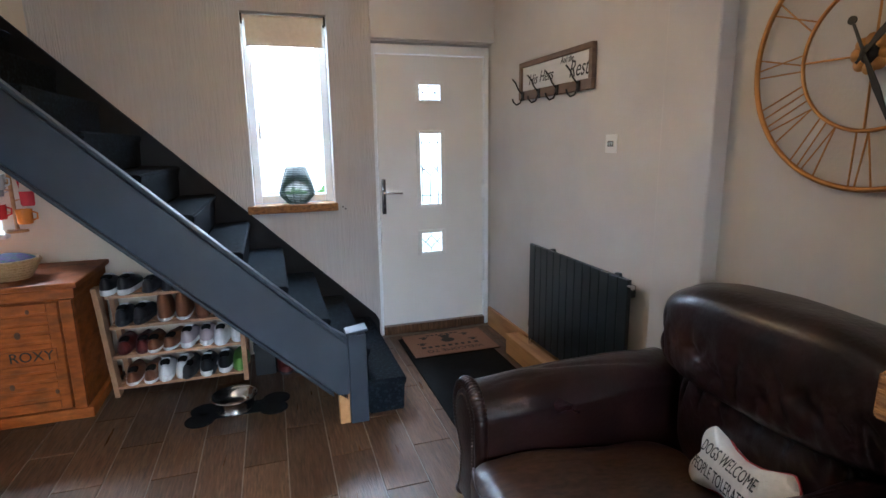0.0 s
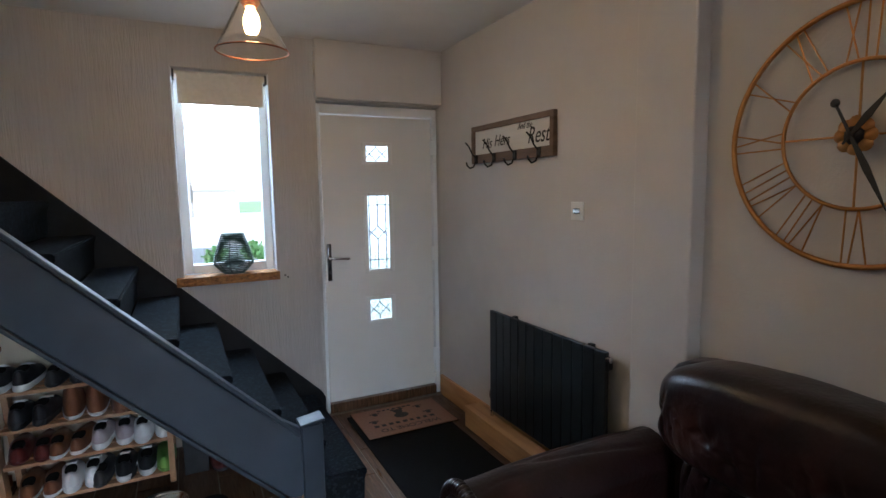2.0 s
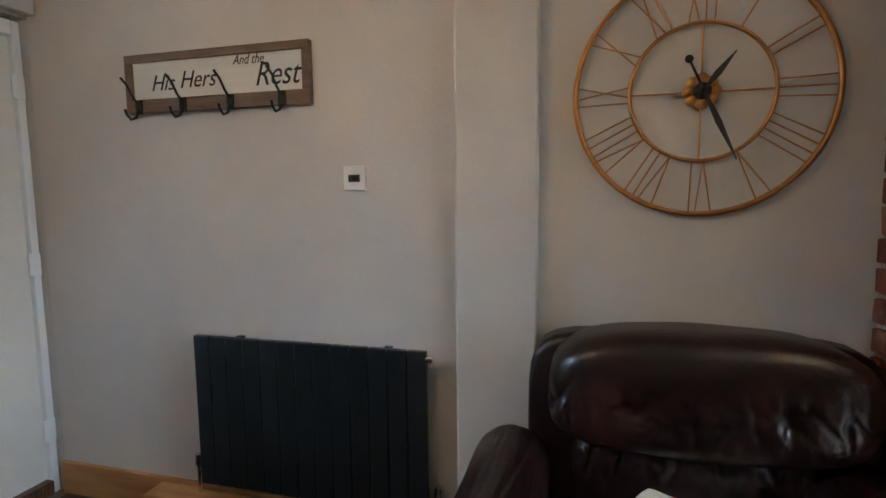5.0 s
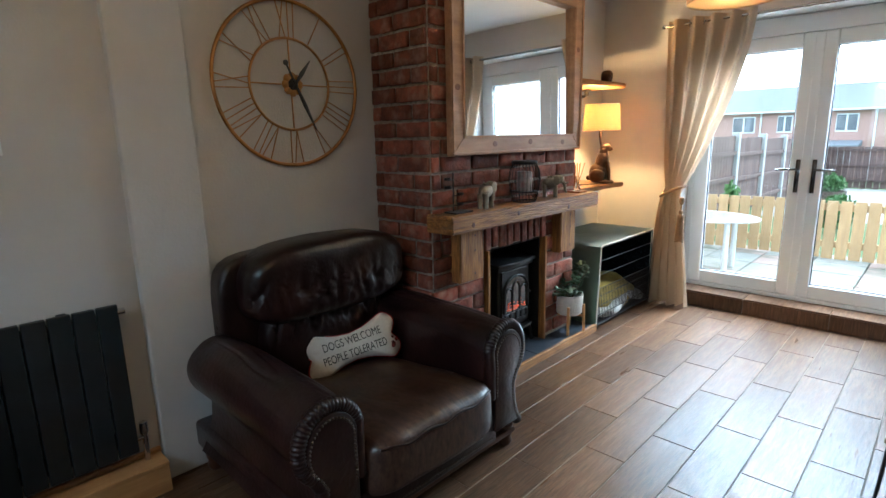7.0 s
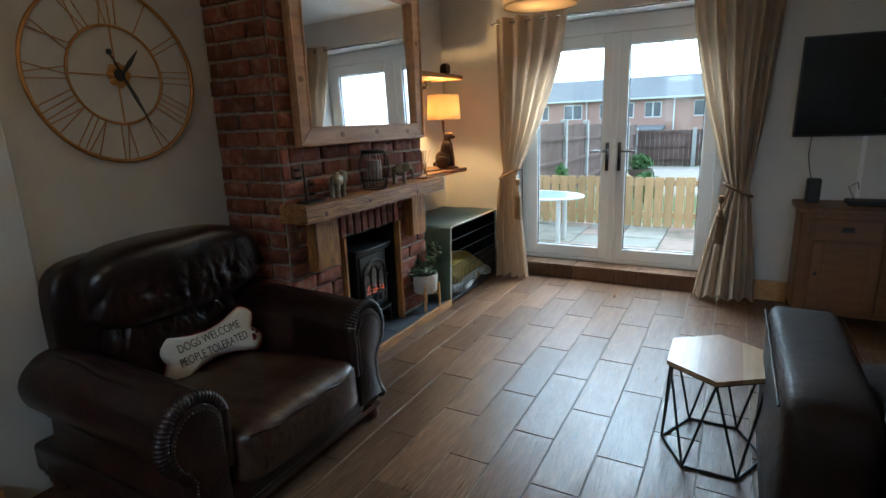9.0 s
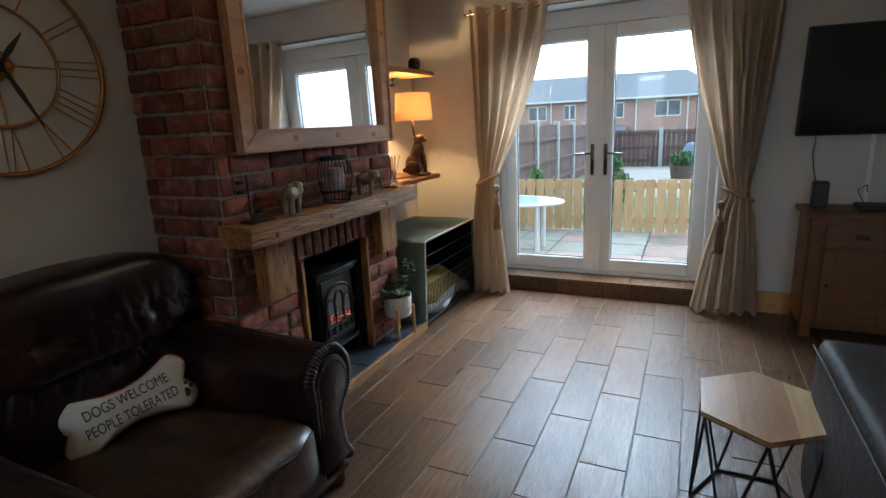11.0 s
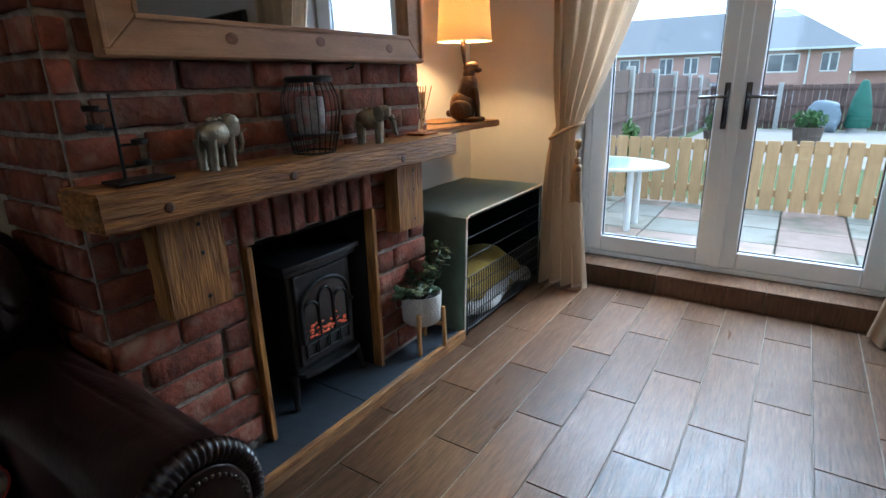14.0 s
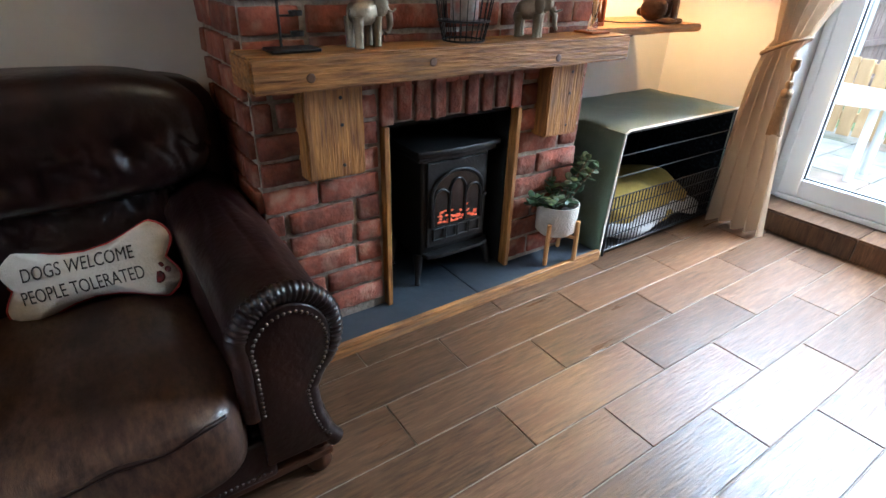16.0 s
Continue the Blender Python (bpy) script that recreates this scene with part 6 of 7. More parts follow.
part("tray", box(gx0 + 0.01, gx1 - 0.01, gy0 + 0.01, gy1 - 0.01, 0.014, 0.034, 0.004), BLACK, crate, "black plastic tray")
def cover(u, v):
    # across the top (u from the front edge to the wall) and down the near end
    x = gx0 - 0.008 + u * (gx1 - gx0 + 0.014)
    if v < 0.62:
        y, z = gy0 - 0.004 + (gy1 - gy0 + 0.014) * v / 0.62, gz + 0.012
    else:
        f = (v - 0.62) / 0.38
        y, z = gy1 + 0.012 + 0.03 * f + 0.012 * math.sin(u * 9 + f * 3) * f, gz + 0.012 - f * (gz - 0.015)
    w = noise.noise(Vector((x * 5, y * 5, z * 5))) * 0.008
    return (x, y + w * 0.5, z + abs(w) * (v < 0.62))
part("cover", grid_sheet(cover, 18, 40, thick=0.006), SAGE, crate, "sage green fleece cover", 70)
hem = tube([(gx0 - 0.010, gy0, gz + 0.014), (gx0 - 0.010, gy1 - 0.02, gz + 0.014), (gx0 - 0.010, gy1 + 0.008, gz + 0.002), (gx0 - 0.010, gy1 + 0.018, gz - 0.15), (gx0 - 0.010, gy1 + 0.030, 0.25), (gx0 - 0.010, gy1 + 0.040, 0.03)], 0.0055, 6)
part("hem", hem, LINEN, crate, "pale bound hem of the cover", True)
part("cover_back", box(gx1 + 0.004, gx1 + 0.010, gy0, gy1, 0.05, gz), SAGE, crate)
# dark sheets added under the cover, so the crate's inner shade is in colour
part("lining", box(gx1 - 0.004, gx1 + 0.002, gy0 + 0.012, gy1 - 0.012, 0.04, gz - 0.012), CARPET, crate, "dark sheet standing in for shade inside the crate")
part("lining", box(gx0 + 0.008, gx1 - 0.006, gy0 + 0.012, gy1 - 0.012, gz - 0.010, gz - 0.006), CARPET, crate, "dark sheet standing in for shade inside the crate")
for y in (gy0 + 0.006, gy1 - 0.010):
    part("lining", box(gx0 + 0.008, gx1 - 0.006, y, y + 0.004, 0.04, gz - 0.012), CARPET, crate, "dark sheet standing in for shade inside the crate")
part("cover_end", box(gx0 + 0.01, gx1, gy0 - 0.012, gy0 - 0.006, 0.05, gz), SAGE, crate)
bed = thing("dog_bed", "yellow and white fleece blankets inside the dog crate", "dog bed")
part("blanket", puff(gx0 + 0.03, gx1 - 0.03, gy0 + 0.04, gy1 - 0.04, 0.034, 0.225, 3.0, 30, wobble=0.055, seed=1.3), material("yellow_fleece", (0.42, 0.30, 0.06), (0.30, 0.21, 0.05), 0.95, scale=14, bump=0.6, bump_scale=50), bed, "yellow fleece blanket", 80)
part("white_blanket", puff(gx0 + 0.012, gx0 + 0.17, gy0 + 0.05, gy1 - 0.03, 0.036, 0.135, 3.0, 26, wobble=0.045, seed=3), material("white_fleece", (0.62, 0.61, 0.58), (0.45, 0.45, 0.44), 0.95, scale=30, bump=0.6, bump_scale=60), bed, "white curly blanket", 80)

# ---- curtains, pole and tie-backs ----
pole = thing("curtain_pole", "thin brushed steel curtain pole with ball ends", "curtain pole")
CRY, CRZ = SOUTH + 0.085, 2.165
part("rod", tube([(-0.86, CRY, CRZ), (1.32, CRY, CRZ)], 0.0095, 12), STEEL, pole, smooth=True)
for x in (-0.87, 1.33):
    part("finial", lathe([(0.0, -0.018), (0.014, -0.014), (0.018, 0), (0.014, 0.014), (0.0, 0.018)], 14, (x, CRY, CRZ)), STEEL, pole, smooth=True)
for x in (-0.82, 0.36, 1.28):
    part("bracket", tube([(x, CRY, CRZ), (x, SOUTH + 0.004, CRZ)], 0.006, 8), STEEL, pole)


def curtain(x_top0, x_top1, x_tie, x_bot0, x_bot1, z_tie, side, label):
    th = thing("curtain", label, "curtain", group="pair of curtains")
    folds = 5
    def cloth(u, v):
        z = 2.20 - v * 2.185
        if z > z_tie:
            f = (2.20 - z) / (2.20 - z_tie)
            f = f ** 1.5
            lo = x_top0 + (x_tie - 0.065 - x_top0) * f
            hi = x_top1 + (x_tie + 0.065 - x_top1) * f
        else:
            f = min(1, (z_tie - z) / z_tie)
            g = f ** 0.65
            lo = x_tie - 0.065 + (x_bot0 - x_tie + 0.065) * g
            hi = x_tie + 0.065 + (x_bot1 - x_tie - 0.065) * g
        x = lo + (hi - lo) * u
        near = abs(z - z_tie)
        deep = 0.046 - 0.024 * math.exp(-(near / 0.10) ** 2)
        y = CRY + 0.02 + deep * math.sin(u * folds * math.tau + 0.6 * math.sin(z * 3 + u * 5)) + 0.10 * max(0, 1 - abs(z - z_tie) / 1.6) * (0.2 + 0.5 * (z < z_tie)) + 0.012 * noise.noise(Vector((u * 9, z * 3, side)))
        return (x, max(y, SOUTH + 0.012), z + 0.01 * math.sin(u * 13) * (v > 0.98))
    part("cloth", grid_sheet(cloth, 108, 56, thick=0.004), CURTAIN, th, smooth=80)
    for k in range(6):
        x = x_top0 + (x_top1 - x_top0) * (k + 0.5) / 6
        own = tube([(0, math.cos(a) * 0.022, math.sin(a) * 0.022) for a in (i * math.tau / 16 for i in range(16))], 0.005, 6, closed=True)
        bmesh.ops.transform(own, matrix=Matrix.Translation((x, CRY + 0.002, CRZ)) @ Matrix.Rotation(radians(25), 4, "Z"), verts=own.verts)
        part("eyelet", own, STEEL, th, smooth=True)
    tb = thing("tieback", "beige rope tie-back with a long tassel round the curtain", "tie-back", group="curtain tie-backs")
    ring = [(x_tie + math.cos(a) * 0.09, CRY + 0.065 + math.sin(a) * 0.085, z_tie + 0.045 * math.cos(a) * -side) for a in (k * math.tau / 28 for k in range(28))]
    part("rope", tube(ring, 0.010, 8, closed=True), ROPE, tb, smooth=True)
    tx, ty, tz = x_tie - side * 0.10, CRY + 0.14, z_tie - 0.05
    part("knot", lathe([(0.0, 0.02), (0.018, 0.01), (0.02, -0.02), (0.012, -0.04), (0.0, -0.045)], 14, (tx, ty, tz)), ROPE, tb, smooth=True)
    part("cord", tube([(tx, ty, tz - 0.03), (tx, ty, tz - 0.09)], 0.006, 8), ROPE, tb)
    part("tassel_head", lathe([(0.0, -0.08), (0.014, -0.085), (0.018, -0.10), (0.014, -0.115), (0.024, -0.125), (0.026, -0.15), (0.02, -0.158), (0.0, -0.16)], 18, (tx, ty, tz)), ROPE, tb, smooth=True)
    skirt = bmesh.new()
    for k in range(26):
        a = k * math.tau / 26
        tube([(tx + math.cos(a) * 0.02, ty + math.sin(a) * 0.02, tz - 0.155), (tx + math.cos(a) * 0.028, ty + math.sin(a) * 0.028, tz - 0.33 + random.uniform(-0.008, 0.008))], 0.0055, 5, skirt)
    part("tassel_skirt", skirt, ROPE, tb, smooth=True)
    return th


curtain(0.69, 1.30, 1.16, 0.99, 1.33, 0.93, 1, "champagne eyelet curtain tied back beside the french doors")
curtain(-0.76, -0.20, -0.58, -0.75, -0.33, 0.84, -1, "champagne eyelet curtain tied back near the television")

# ---- sideboard, television ----
side = thing("sideboard", "honey oak sideboard with drawers and panelled doors", "sideboard")
bx0, bx1, by0, by1 = -2.20, -0.93, SOUTH + 0.022, -1.37
part("body", box(bx0 + 0.02, bx1 - 0.02, by0, by1 - 0.012, 0.06, 0.735, 0.004), SIDEWOOD, side)
part("top", box(bx0 - 0.01, bx1 + 0.01, by0, by1 + 0.02, 0.736, 0.77, 0.008), SIDEWOOD, side)
for x in (bx0 + 0.02, bx1 - 0.08):
    part("leg", box(x, x + 0.06, by1 - 0.06, by1, 0.0, 0.735, 0.006), SIDEWOOD, side)
    part("leg", box(x, x + 0.06, by0, by0 + 0.06, 0.0, 0.059, 0.004), SIDEWOOD, side)
w = (bx1 - bx0 - 0.18) / 3
for k in range(3):
    a = bx0 + 0.09 + k * w
    dw = part("drawer", box(a + 0.006, a + w - 0.006, by1 - 0.011, by1 + 0.003, 0.57, 0.70, 0.006), SIDEWOOD, side)
    part("cup_pull", prism([(a + w / 2 - 0.035, 0.62), (a + w / 2 + 0.035, 0.62), (a + w / 2 + 0.03, 0.652), (a + w / 2 - 0.03, 0.652)], "y", by1 + 0.003, by1 + 0.018, 0.005), BLACK, dw, "black cup pull")
    dd = part("door", box(a + 0.006, a + w - 0.006, by1 - 0.011, by1 - 0.002, 0.10, 0.555, 0.003), SIDEWOOD, side)
    for q in ((a + 0.007, a + 0.065, 0.101, 0.554), (a + w - 0.065, a + w - 0.007, 0.101, 0.554)):
        part("stile", box(q[0], q[1], by1 - 0.0015, by1 + 0.008, q[2], q[3], 0.003), SIDEWOOD, dd)
    for z in (0.101, 0.495):
        part("rail", box(a + 0.066, a + w - 0.066, by1 - 0.0015, by1 + 0.0075, z, z + 0.059, 0.003), SIDEWOOD, dd)
    part("door_knob", lathe([(0.008, 0), (0.012, 0.012), (0.01, 0.018), (0, 0.02)], 12), BLACK, dd, smooth=True).matrix_basis = pose(a + w - 0.035 if k != 1 else a + 0.035, by1 + 0.008, 0.34, -90)

tv = thing("television", "flat black television on a wall bracket", "television")
tilt = Matrix.Translation((-0.875, SOUTH + 0.10, 1.52)) @ Matrix.Rotation(radians(6), 4, "Z") @ Matrix.Rotation(radians(-5), 4, "X")
bm = box(-1.12, 0.0, -0.02, 0.02, -0.32, 0.32, 0.006)
bmesh.ops.transform(bm, matrix=tilt, verts=bm.verts)
part("case", bm, BLACK, tv)
bm = box(-1.11, -0.01, 0.0205, 0.022, -0.305, 0.31)
bmesh.ops.transform(bm, matrix=tilt, verts=bm.verts)
part("screen", bm, SCREEN, tv, "dark glossy screen")
part("wall_bracket", box(-1.6, -1.35, SOUTH + 0.002, SOUTH + 0.085, 1.42, 1.62, 0.004), BLACK, tv)
tl2 = thing("cable_trunking", "narrow white cable cover and loose black lead below the television", "cable")
part("cover", box(-1.30, -1.275, SOUTH + 0.001, SOUTH + 0.014, 0.775, 1.25, 0.003), WHITE, tl2, "narrow white cable cover")
part("lead", tube([(-0.99, SOUTH + 0.03, 1.20), (-0.985, SOUTH + 0.02, 1.08), (-1.0, SOUTH + 0.02, 0.98), (-1.02, SOUTH + 0.04, 0.90), (-1.02, SOUTH + 0.12, 0.86)], 0.0028, 6), BLACK, tl2, "loose black lead")
sp = thing("smart_speaker", "small black fabric box speaker on the sideboard", "speaker")
part("body", box(-1.06, -0.98, SOUTH + 0.12, SOUTH + 0.20, 0.772, 0.93, 0.01, 3), BLACK, sp)
part("base", box(-1.055, -0.985, SOUTH + 0.125, SOUTH + 0.195, 0.7702, 0.7725), BLACK, sp)
rt = thing("set_top_box", "flat black box with leads on the sideboard", "media box")
part("case", box(-1.52, -1.20, SOUTH + 0.12, SOUTH + 0.30, 0.772, 0.80, 0.01, 3), BLACK, rt)
part("lead", tube([(-1.25, SOUTH + 0.13, 0.80), (-1.22, SOUTH + 0.10, 0.87), (-1.27, SOUTH + 0.08, 0.90), (-1.29, SOUTH + 0.03, 0.85)], 0.003, 6), BLACK, rt)

# ---- drum ceiling light ----
dl = thing("ceiling_drum_light", "lit cream drum shade hanging from the ceiling", "ceiling light")
DX, DYY, DZ = 0.38, -0.06, 1.93
part("shade", lathe([(0.180, DZ), (0.180, DZ + 0.20), (0.177, DZ + 0.20), (0.177, DZ)], 48, (DX, DYY, 0), lid=False), shade_cloth, dl, "lit cream fabric drum", True)
part("diffuser", lathe([(0.0, DZ + 0.006), (0.176, DZ + 0.006), (0.176, DZ + 0.009), (0.0, DZ + 0.009)], 48, (DX, DYY, 0)), shade_cloth, dl, "pale diffuser disc")
part("cord", tube([(DX, DYY, DZ + 0.16), (DX, DYY, 2.43)], 0.004, 8), WHITE, dl)
part("ceiling_rose", lathe([(0.0, 2.415), (0.045, 2.425), (0.05, 2.4485), (0.0, 2.4485)], 24, (DX, DYY, 0)), WHITE, dl, smooth=True)
part("spider", tube([(DX - 0.177, DYY, DZ + 0.18), (DX + 0.177, DYY, DZ + 0.18)], 0.003, 6), WHITE, dl)

# nail left in the wall by the window
nl = thing("wall_plugs", "two small dark screw holes in the front wall", "wall plug")
for x, z in ((0.735, 0.985), (0.752, 0.972)):
    part("plug", lathe([(0.006, 0), (0.006, 0.004), (0, 0.005)], 10), BLACK, nl).matrix_basis = pose(x, NORTH - 0.0005, z, 90)

# ---- garden behind the french doors ----
GRASS = material("lawn", (0.055, 0.10, 0.025), (0.085, 0.13, 0.035), 0.95, scale=12, bump=0.8, bump_scale=60, stain=(0.12, 0.12, 0.06), stain_scale=1.5)
def level(y):
    if y > -4.3:
        return 0.0
    if y > -17:
        return -0.30 * (-4.3 - y) / 12.7
    if y > -45:
        return -0.30 - 2.0 * (-17 - y) / 28
    return -2.3
def front_level(y):
    return -0.10 if y < 8 else -0.10 - 0.01 * (y - 8)
bm = bmesh.new()
ys = [-900, -200, -60, -45, -35, -25, -17, -14, -11, -8, -4.3, -2.08]
xs = [-900, -60, -20, -8, -3, 0, 2.5, 6, 20, 60, 900]
vs = [[bm.verts.new((x, y, level(y) - 0.004)) for x in xs] for y in ys]
for a, b in zip(vs, vs[1:]):
    for k in range(len(xs) - 1):
        bm.faces.new((a[k], a[k + 1], b[k + 1], b[k]))
ys2 = [-2.08, NORTH + 0.28, 5, 8, 20, 60, 900]
vs = [[bm.verts.new((x, y, -0.32 if -2.0 < y < 4.2 else front_level(y))) for x in xs] for y in ys2]
for a, b in zip(vs, vs[1:]):
    for k in range(len(xs) - 1):
        bm.faces.new((a[k], a[k + 1], b[k + 1], b[k]))
setting("ground", bm, GRASS, "rough mown lawn")
GRAVEL = material("pale_gravel", (0.34, 0.32, 0.29), (0.24, 0.225, 0.205), 0.95, scale=40, bump=0.9, bump_scale=80)
setting("gravel_bed", prism([(-7.9, -0.27), (-15.6, -0.30 * 11.3 / 12.7), (-15.6, -0.24), (-7.9, -0.08)], "x", -6, 2.1), GRAVEL, "pale gravel area at the back of the garden")

patio = setting("patio", box(-4.0, 2.25, -4.30, -2.085, -0.05, 0.012), material("damp_mortar", (0.13, 0.13, 0.10), (0.09, 0.10, 0.06), 0.9, scale=20), "paved patio of pink and buff slabs")
SLABS = [material("paving_slab", c, d, 0.75, scale=6, spread=0.12, bump=0.4, bump_scale=30, stain=(0.13, 0.14, 0.095), stain_scale=3) for c, d in (((0.33, 0.32, 0.28), (0.27, 0.26, 0.22)), ((0.34, 0.255, 0.215), (0.28, 0.21, 0.175)), ((0.27, 0.27, 0.24), (0.22, 0.22, 0.19)))]
slab_me = [mesh_of("slab", box(-0.222, 0.222, -0.222, 0.222, 0, 0.03, 0.006, 1), m) for m in SLABS]
for i in range(14):
    for j in range(5):
        q = new("slab", slab_me[(i * 5 + j * 3 + (i * j) % 4) % 3])
        q.parent = patio
        q.matrix_basis = pose(-3.78 + i * 0.455, -2.32 - j * 0.455, 0.014 + random.uniform(-0.003, 0.003), random.uniform(-0.3, 0.3), random.uniform(-0.3, 0.3), random.uniform(-0.6, 0.6))

PICKET = material("new_softwood_picket", (0.46, 0.31, 0.15), (0.36, 0.235, 0.11), 0.7, scale=5, stretch=(5, 5, 0.8), spread=0.15, bump=0.2, bump_scale=30)
pk = thing("picket_fence", "low pale softwood picket fence across the garden", "picket fence")
for z in (0.16, 0.55):
    part("rail", box(-4.0, 2.2, -4.17, -4.13, z, z + 0.07, 0.003), PICKET, pk)
for x in (-2.0, -0.35, 0.62, 2.1):
    part("post", box(x - 0.04, x + 0.04, -4.26, -4.175, 0.0, 0.66, 0.004), PICKET, pk)
pick = mesh_of("picket", box(-0.0495, 0.0495, -0.01, 0.01, 0.05, 0.655, 0.004, 1), PICKET)
for k in range(54):
    q = new("picket", pick)
    q.parent = pk
    q.matrix_basis = pose(-3.95 + k * 0.116, -4.12, random.uniform(-0.006, 0.006), 0, random.uniform(-0.5, 0.5), 0)

# dark brown stain, lifted in tone to hold the sky's veiling glare
FENCE = material("dark_stained_fence", (0.135, 0.088, 0.074), (0.095, 0.062, 0.053), 0.8, scale=6, stretch=(6, 6, 0.8), spread=0.2, bump=0.4, bump_scale=25, stain=(0.10, 0.065, 0.05), stain_scale=2)
CONC = material("concrete_post", (0.42, 0.42, 0.40), (0.34, 0.34, 0.32), 0.85, scale=10, bump=0.3, bump_scale=40)
board_x = mesh_of("board", box(-0.0, 0.022, -0.068, 0.068, 0, 1.33, 0.003, 1), FENCE)
board_y = mesh_of("board", box(-0.068, 0.068, -0.0, 0.022, 0, 1.14, 0.003, 1), FENCE)


def fence_bay(x0, y0, x1, y1):
    th = thing("garden_fence", "dark brown close-board fence section with a concrete post", "fence", group="garden fence sections")
    z = level((y0 + y1) / 2)
    n = 12
    for k in range(n):
        f = (k + 0.5) / n
        q = new("board", board_x if abs(x1 - x0) < 0.1 else board_y)
        q.parent = th
        q.matrix_basis = pose(x0 + (x1 - x0) * f, y0 + (y1 - y0) * f, z + 0.02 + random.uniform(-0.01, 0.01))
    for h in (0.2, 0.62, 1.04):
        if abs(x1 - x0) < 0.1:
            part("rail", box(x0 - 0.04, x0 - 0.002, min(y0, y1) + 0.06, max(y0, y1) - 0.06, z + h, z + h + 0.06), FENCE, th)
        else:
            part("rail", box(min(x0, x1) + 0.06, max(x0, x1) - 0.06, y0 + 0.024, y0 + 0.06, z + h, z + h + 0.06), FENCE, th)
    pz = level(y0)
    part("post", box(x0 - 0.06, x0 + 0.06, y0 - 0.055, y0 + 0.055, pz - 0.1, pz + (1.43 if abs(x1 - x0) < 0.1 else 1.22), 0.012), CONC, th, "pale concrete post")


FE = 2.35
for k in range(8):
    fence_bay(FE, -2.4 - k * 1.7, FE, -4.1 - k * 1.7)
for k in range(6):
    fence_bay(FE - k * 1.75, -16.0, FE - 1.75 - k * 1.75, -16.0)

gt = thing("garden_table", "oval frosted glass patio table with white metal legs", "garden table")
TABG = material("frosted_tabletop", (0.34, 0.46, 0.46), (0.28, 0.40, 0.40), 0.12, scale=4)
WMET = material("white_painted_metal", (0.62, 0.63, 0.62), (0.55, 0.56, 0.55), 0.45, scale=8)
part("tabletop", lathe([(0.0, 0.545), (0.545, 0.545), (0.55, 0.551), (0.545, 0.557), (0.0, 0.557)], 44, (1.42, -3.02, 0), squash=(1, 0.62)), TABG, gt, "frosted glass top", 40)
part("rim", tube([(1.42 + math.cos(a) * 0.555, -3.02 + math.sin(a) * 0.345, 0.547) for a in (k * math.tau / 44 for k in range(44))], 0.014, 8, closed=True), WMET, gt, smooth=True)
for x, y in ((1.10, -2.90), (1.10, -3.15), (1.76, -2.90), (1.76, -3.15)):
    part("leg", tube([(x, y, 0.044), (x, y, 0.54)], 0.026, 12), WMET, gt, smooth=True)

bc = thing("covered_barbecue", "barbecue under a grey-blue fabric cover", "barbecue")
part("cover", puff(-0.76, -0.06, -15.3, -14.7, -0.26, 0.52, 3.2, 10, wobble=0.06), material("blue_grey_cover", (0.20, 0.25, 0.29), (0.15, 0.19, 0.23), 0.7, scale=5, bump=0.3, bump_scale=12), bc, smooth=70)
pr = thing("covered_parasol", "folded parasol under a green cover by the fence", "parasol")
part("cover", lathe([(0.0, 1.0), (0.08, 0.95), (0.20, 0.5), (0.28, -0.05), (0.26, -0.12), (0, -0.12)], 16, (-1.12, -15.2, 0)), material("green_cover", (0.03, 0.13, 0.09), (0.025, 0.10, 0.07), 0.7, bump=0.3, bump_scale=12), pr, smooth=60)
part("foot", lathe([(0.0, -0.25), (0.22, -0.25), (0.2, -0.12), (0, -0.12)], 16, (-1.12, -15.2, 0)), CONC, pr)

LEAFG = material("garden_leaf", (0.05, 0.12, 0.03), (0.08, 0.16, 0.04), 0.7, scale=10, spread=0.2)


def foliage(c, rx, rz, count, size, seed, mat):
    rnd = random.Random(seed)
    v, f = [], []
    for k in range(count):
        d = Vector((rnd.gauss(0, 1), rnd.gauss(0, 1), rnd.gauss(0, 1))).normalized() * rnd.random() ** 0.4
        p = Vector(c) + Vector((d.x * rx, d.y * rx, d.z * rz))
        q = Euler((rnd.uniform(0, 6), rnd.uniform(0, 6), rnd.uniform(0, 6))).to_matrix()
        i = len(v)
        for a in ((-0.5, -0.25, 0), (0.5, -0.25, 0), (0.7, 0.25, 0.1), (-0.4, 0.3, 0.1)):
            v.append(p + q @ Vector(a) * size * rnd.uniform(0.7, 1.3))
        f.append((i, i + 1, i + 2, i + 3))
    me = bpy.data.meshes.new("leaves")
    me.from_pydata([tuple(x) for x in v], [], f)
    me.materials.append(mat)
    return me


def shrub(x, y, r, h, seed, pot=False, z=None):
    z = level(y) if z is None else z
    th = thing("potted_shrub" if pot else "shrub", "small shrub in a wooden tub" if pot else "small bright green conifer shrub", "shrub")
    base = z
    if pot:
        part("tub", lathe([(0, 0), (0.22, 0), (0.27, 0.34), (0.24, 0.34), (0.22, 0.28), (0, 0.28)], 20, (x, y, z)), material("weathered_tub", (0.11, 0.085, 0.065), (0.08, 0.06, 0.045), 0.8, stretch=(6, 6, 1)), th)
        base = z + 0.3
    part("stem", tube([(x, y, base), (x, y, base + h * 0.7)], 0.015, 6), material("bark", (0.06, 0.045, 0.03), (0.09, 0.07, 0.05), 0.9, scale=20, bump=0.6), th)
    ob = new("crown", foliage((x, y, base + h * 0.55), r, h * 0.5, 340, 0.07, int(x * 100) % 97, LEAFG))
    ob.parent = th


shrub(1.55, -4.6, 0.11, 0.75, 3)
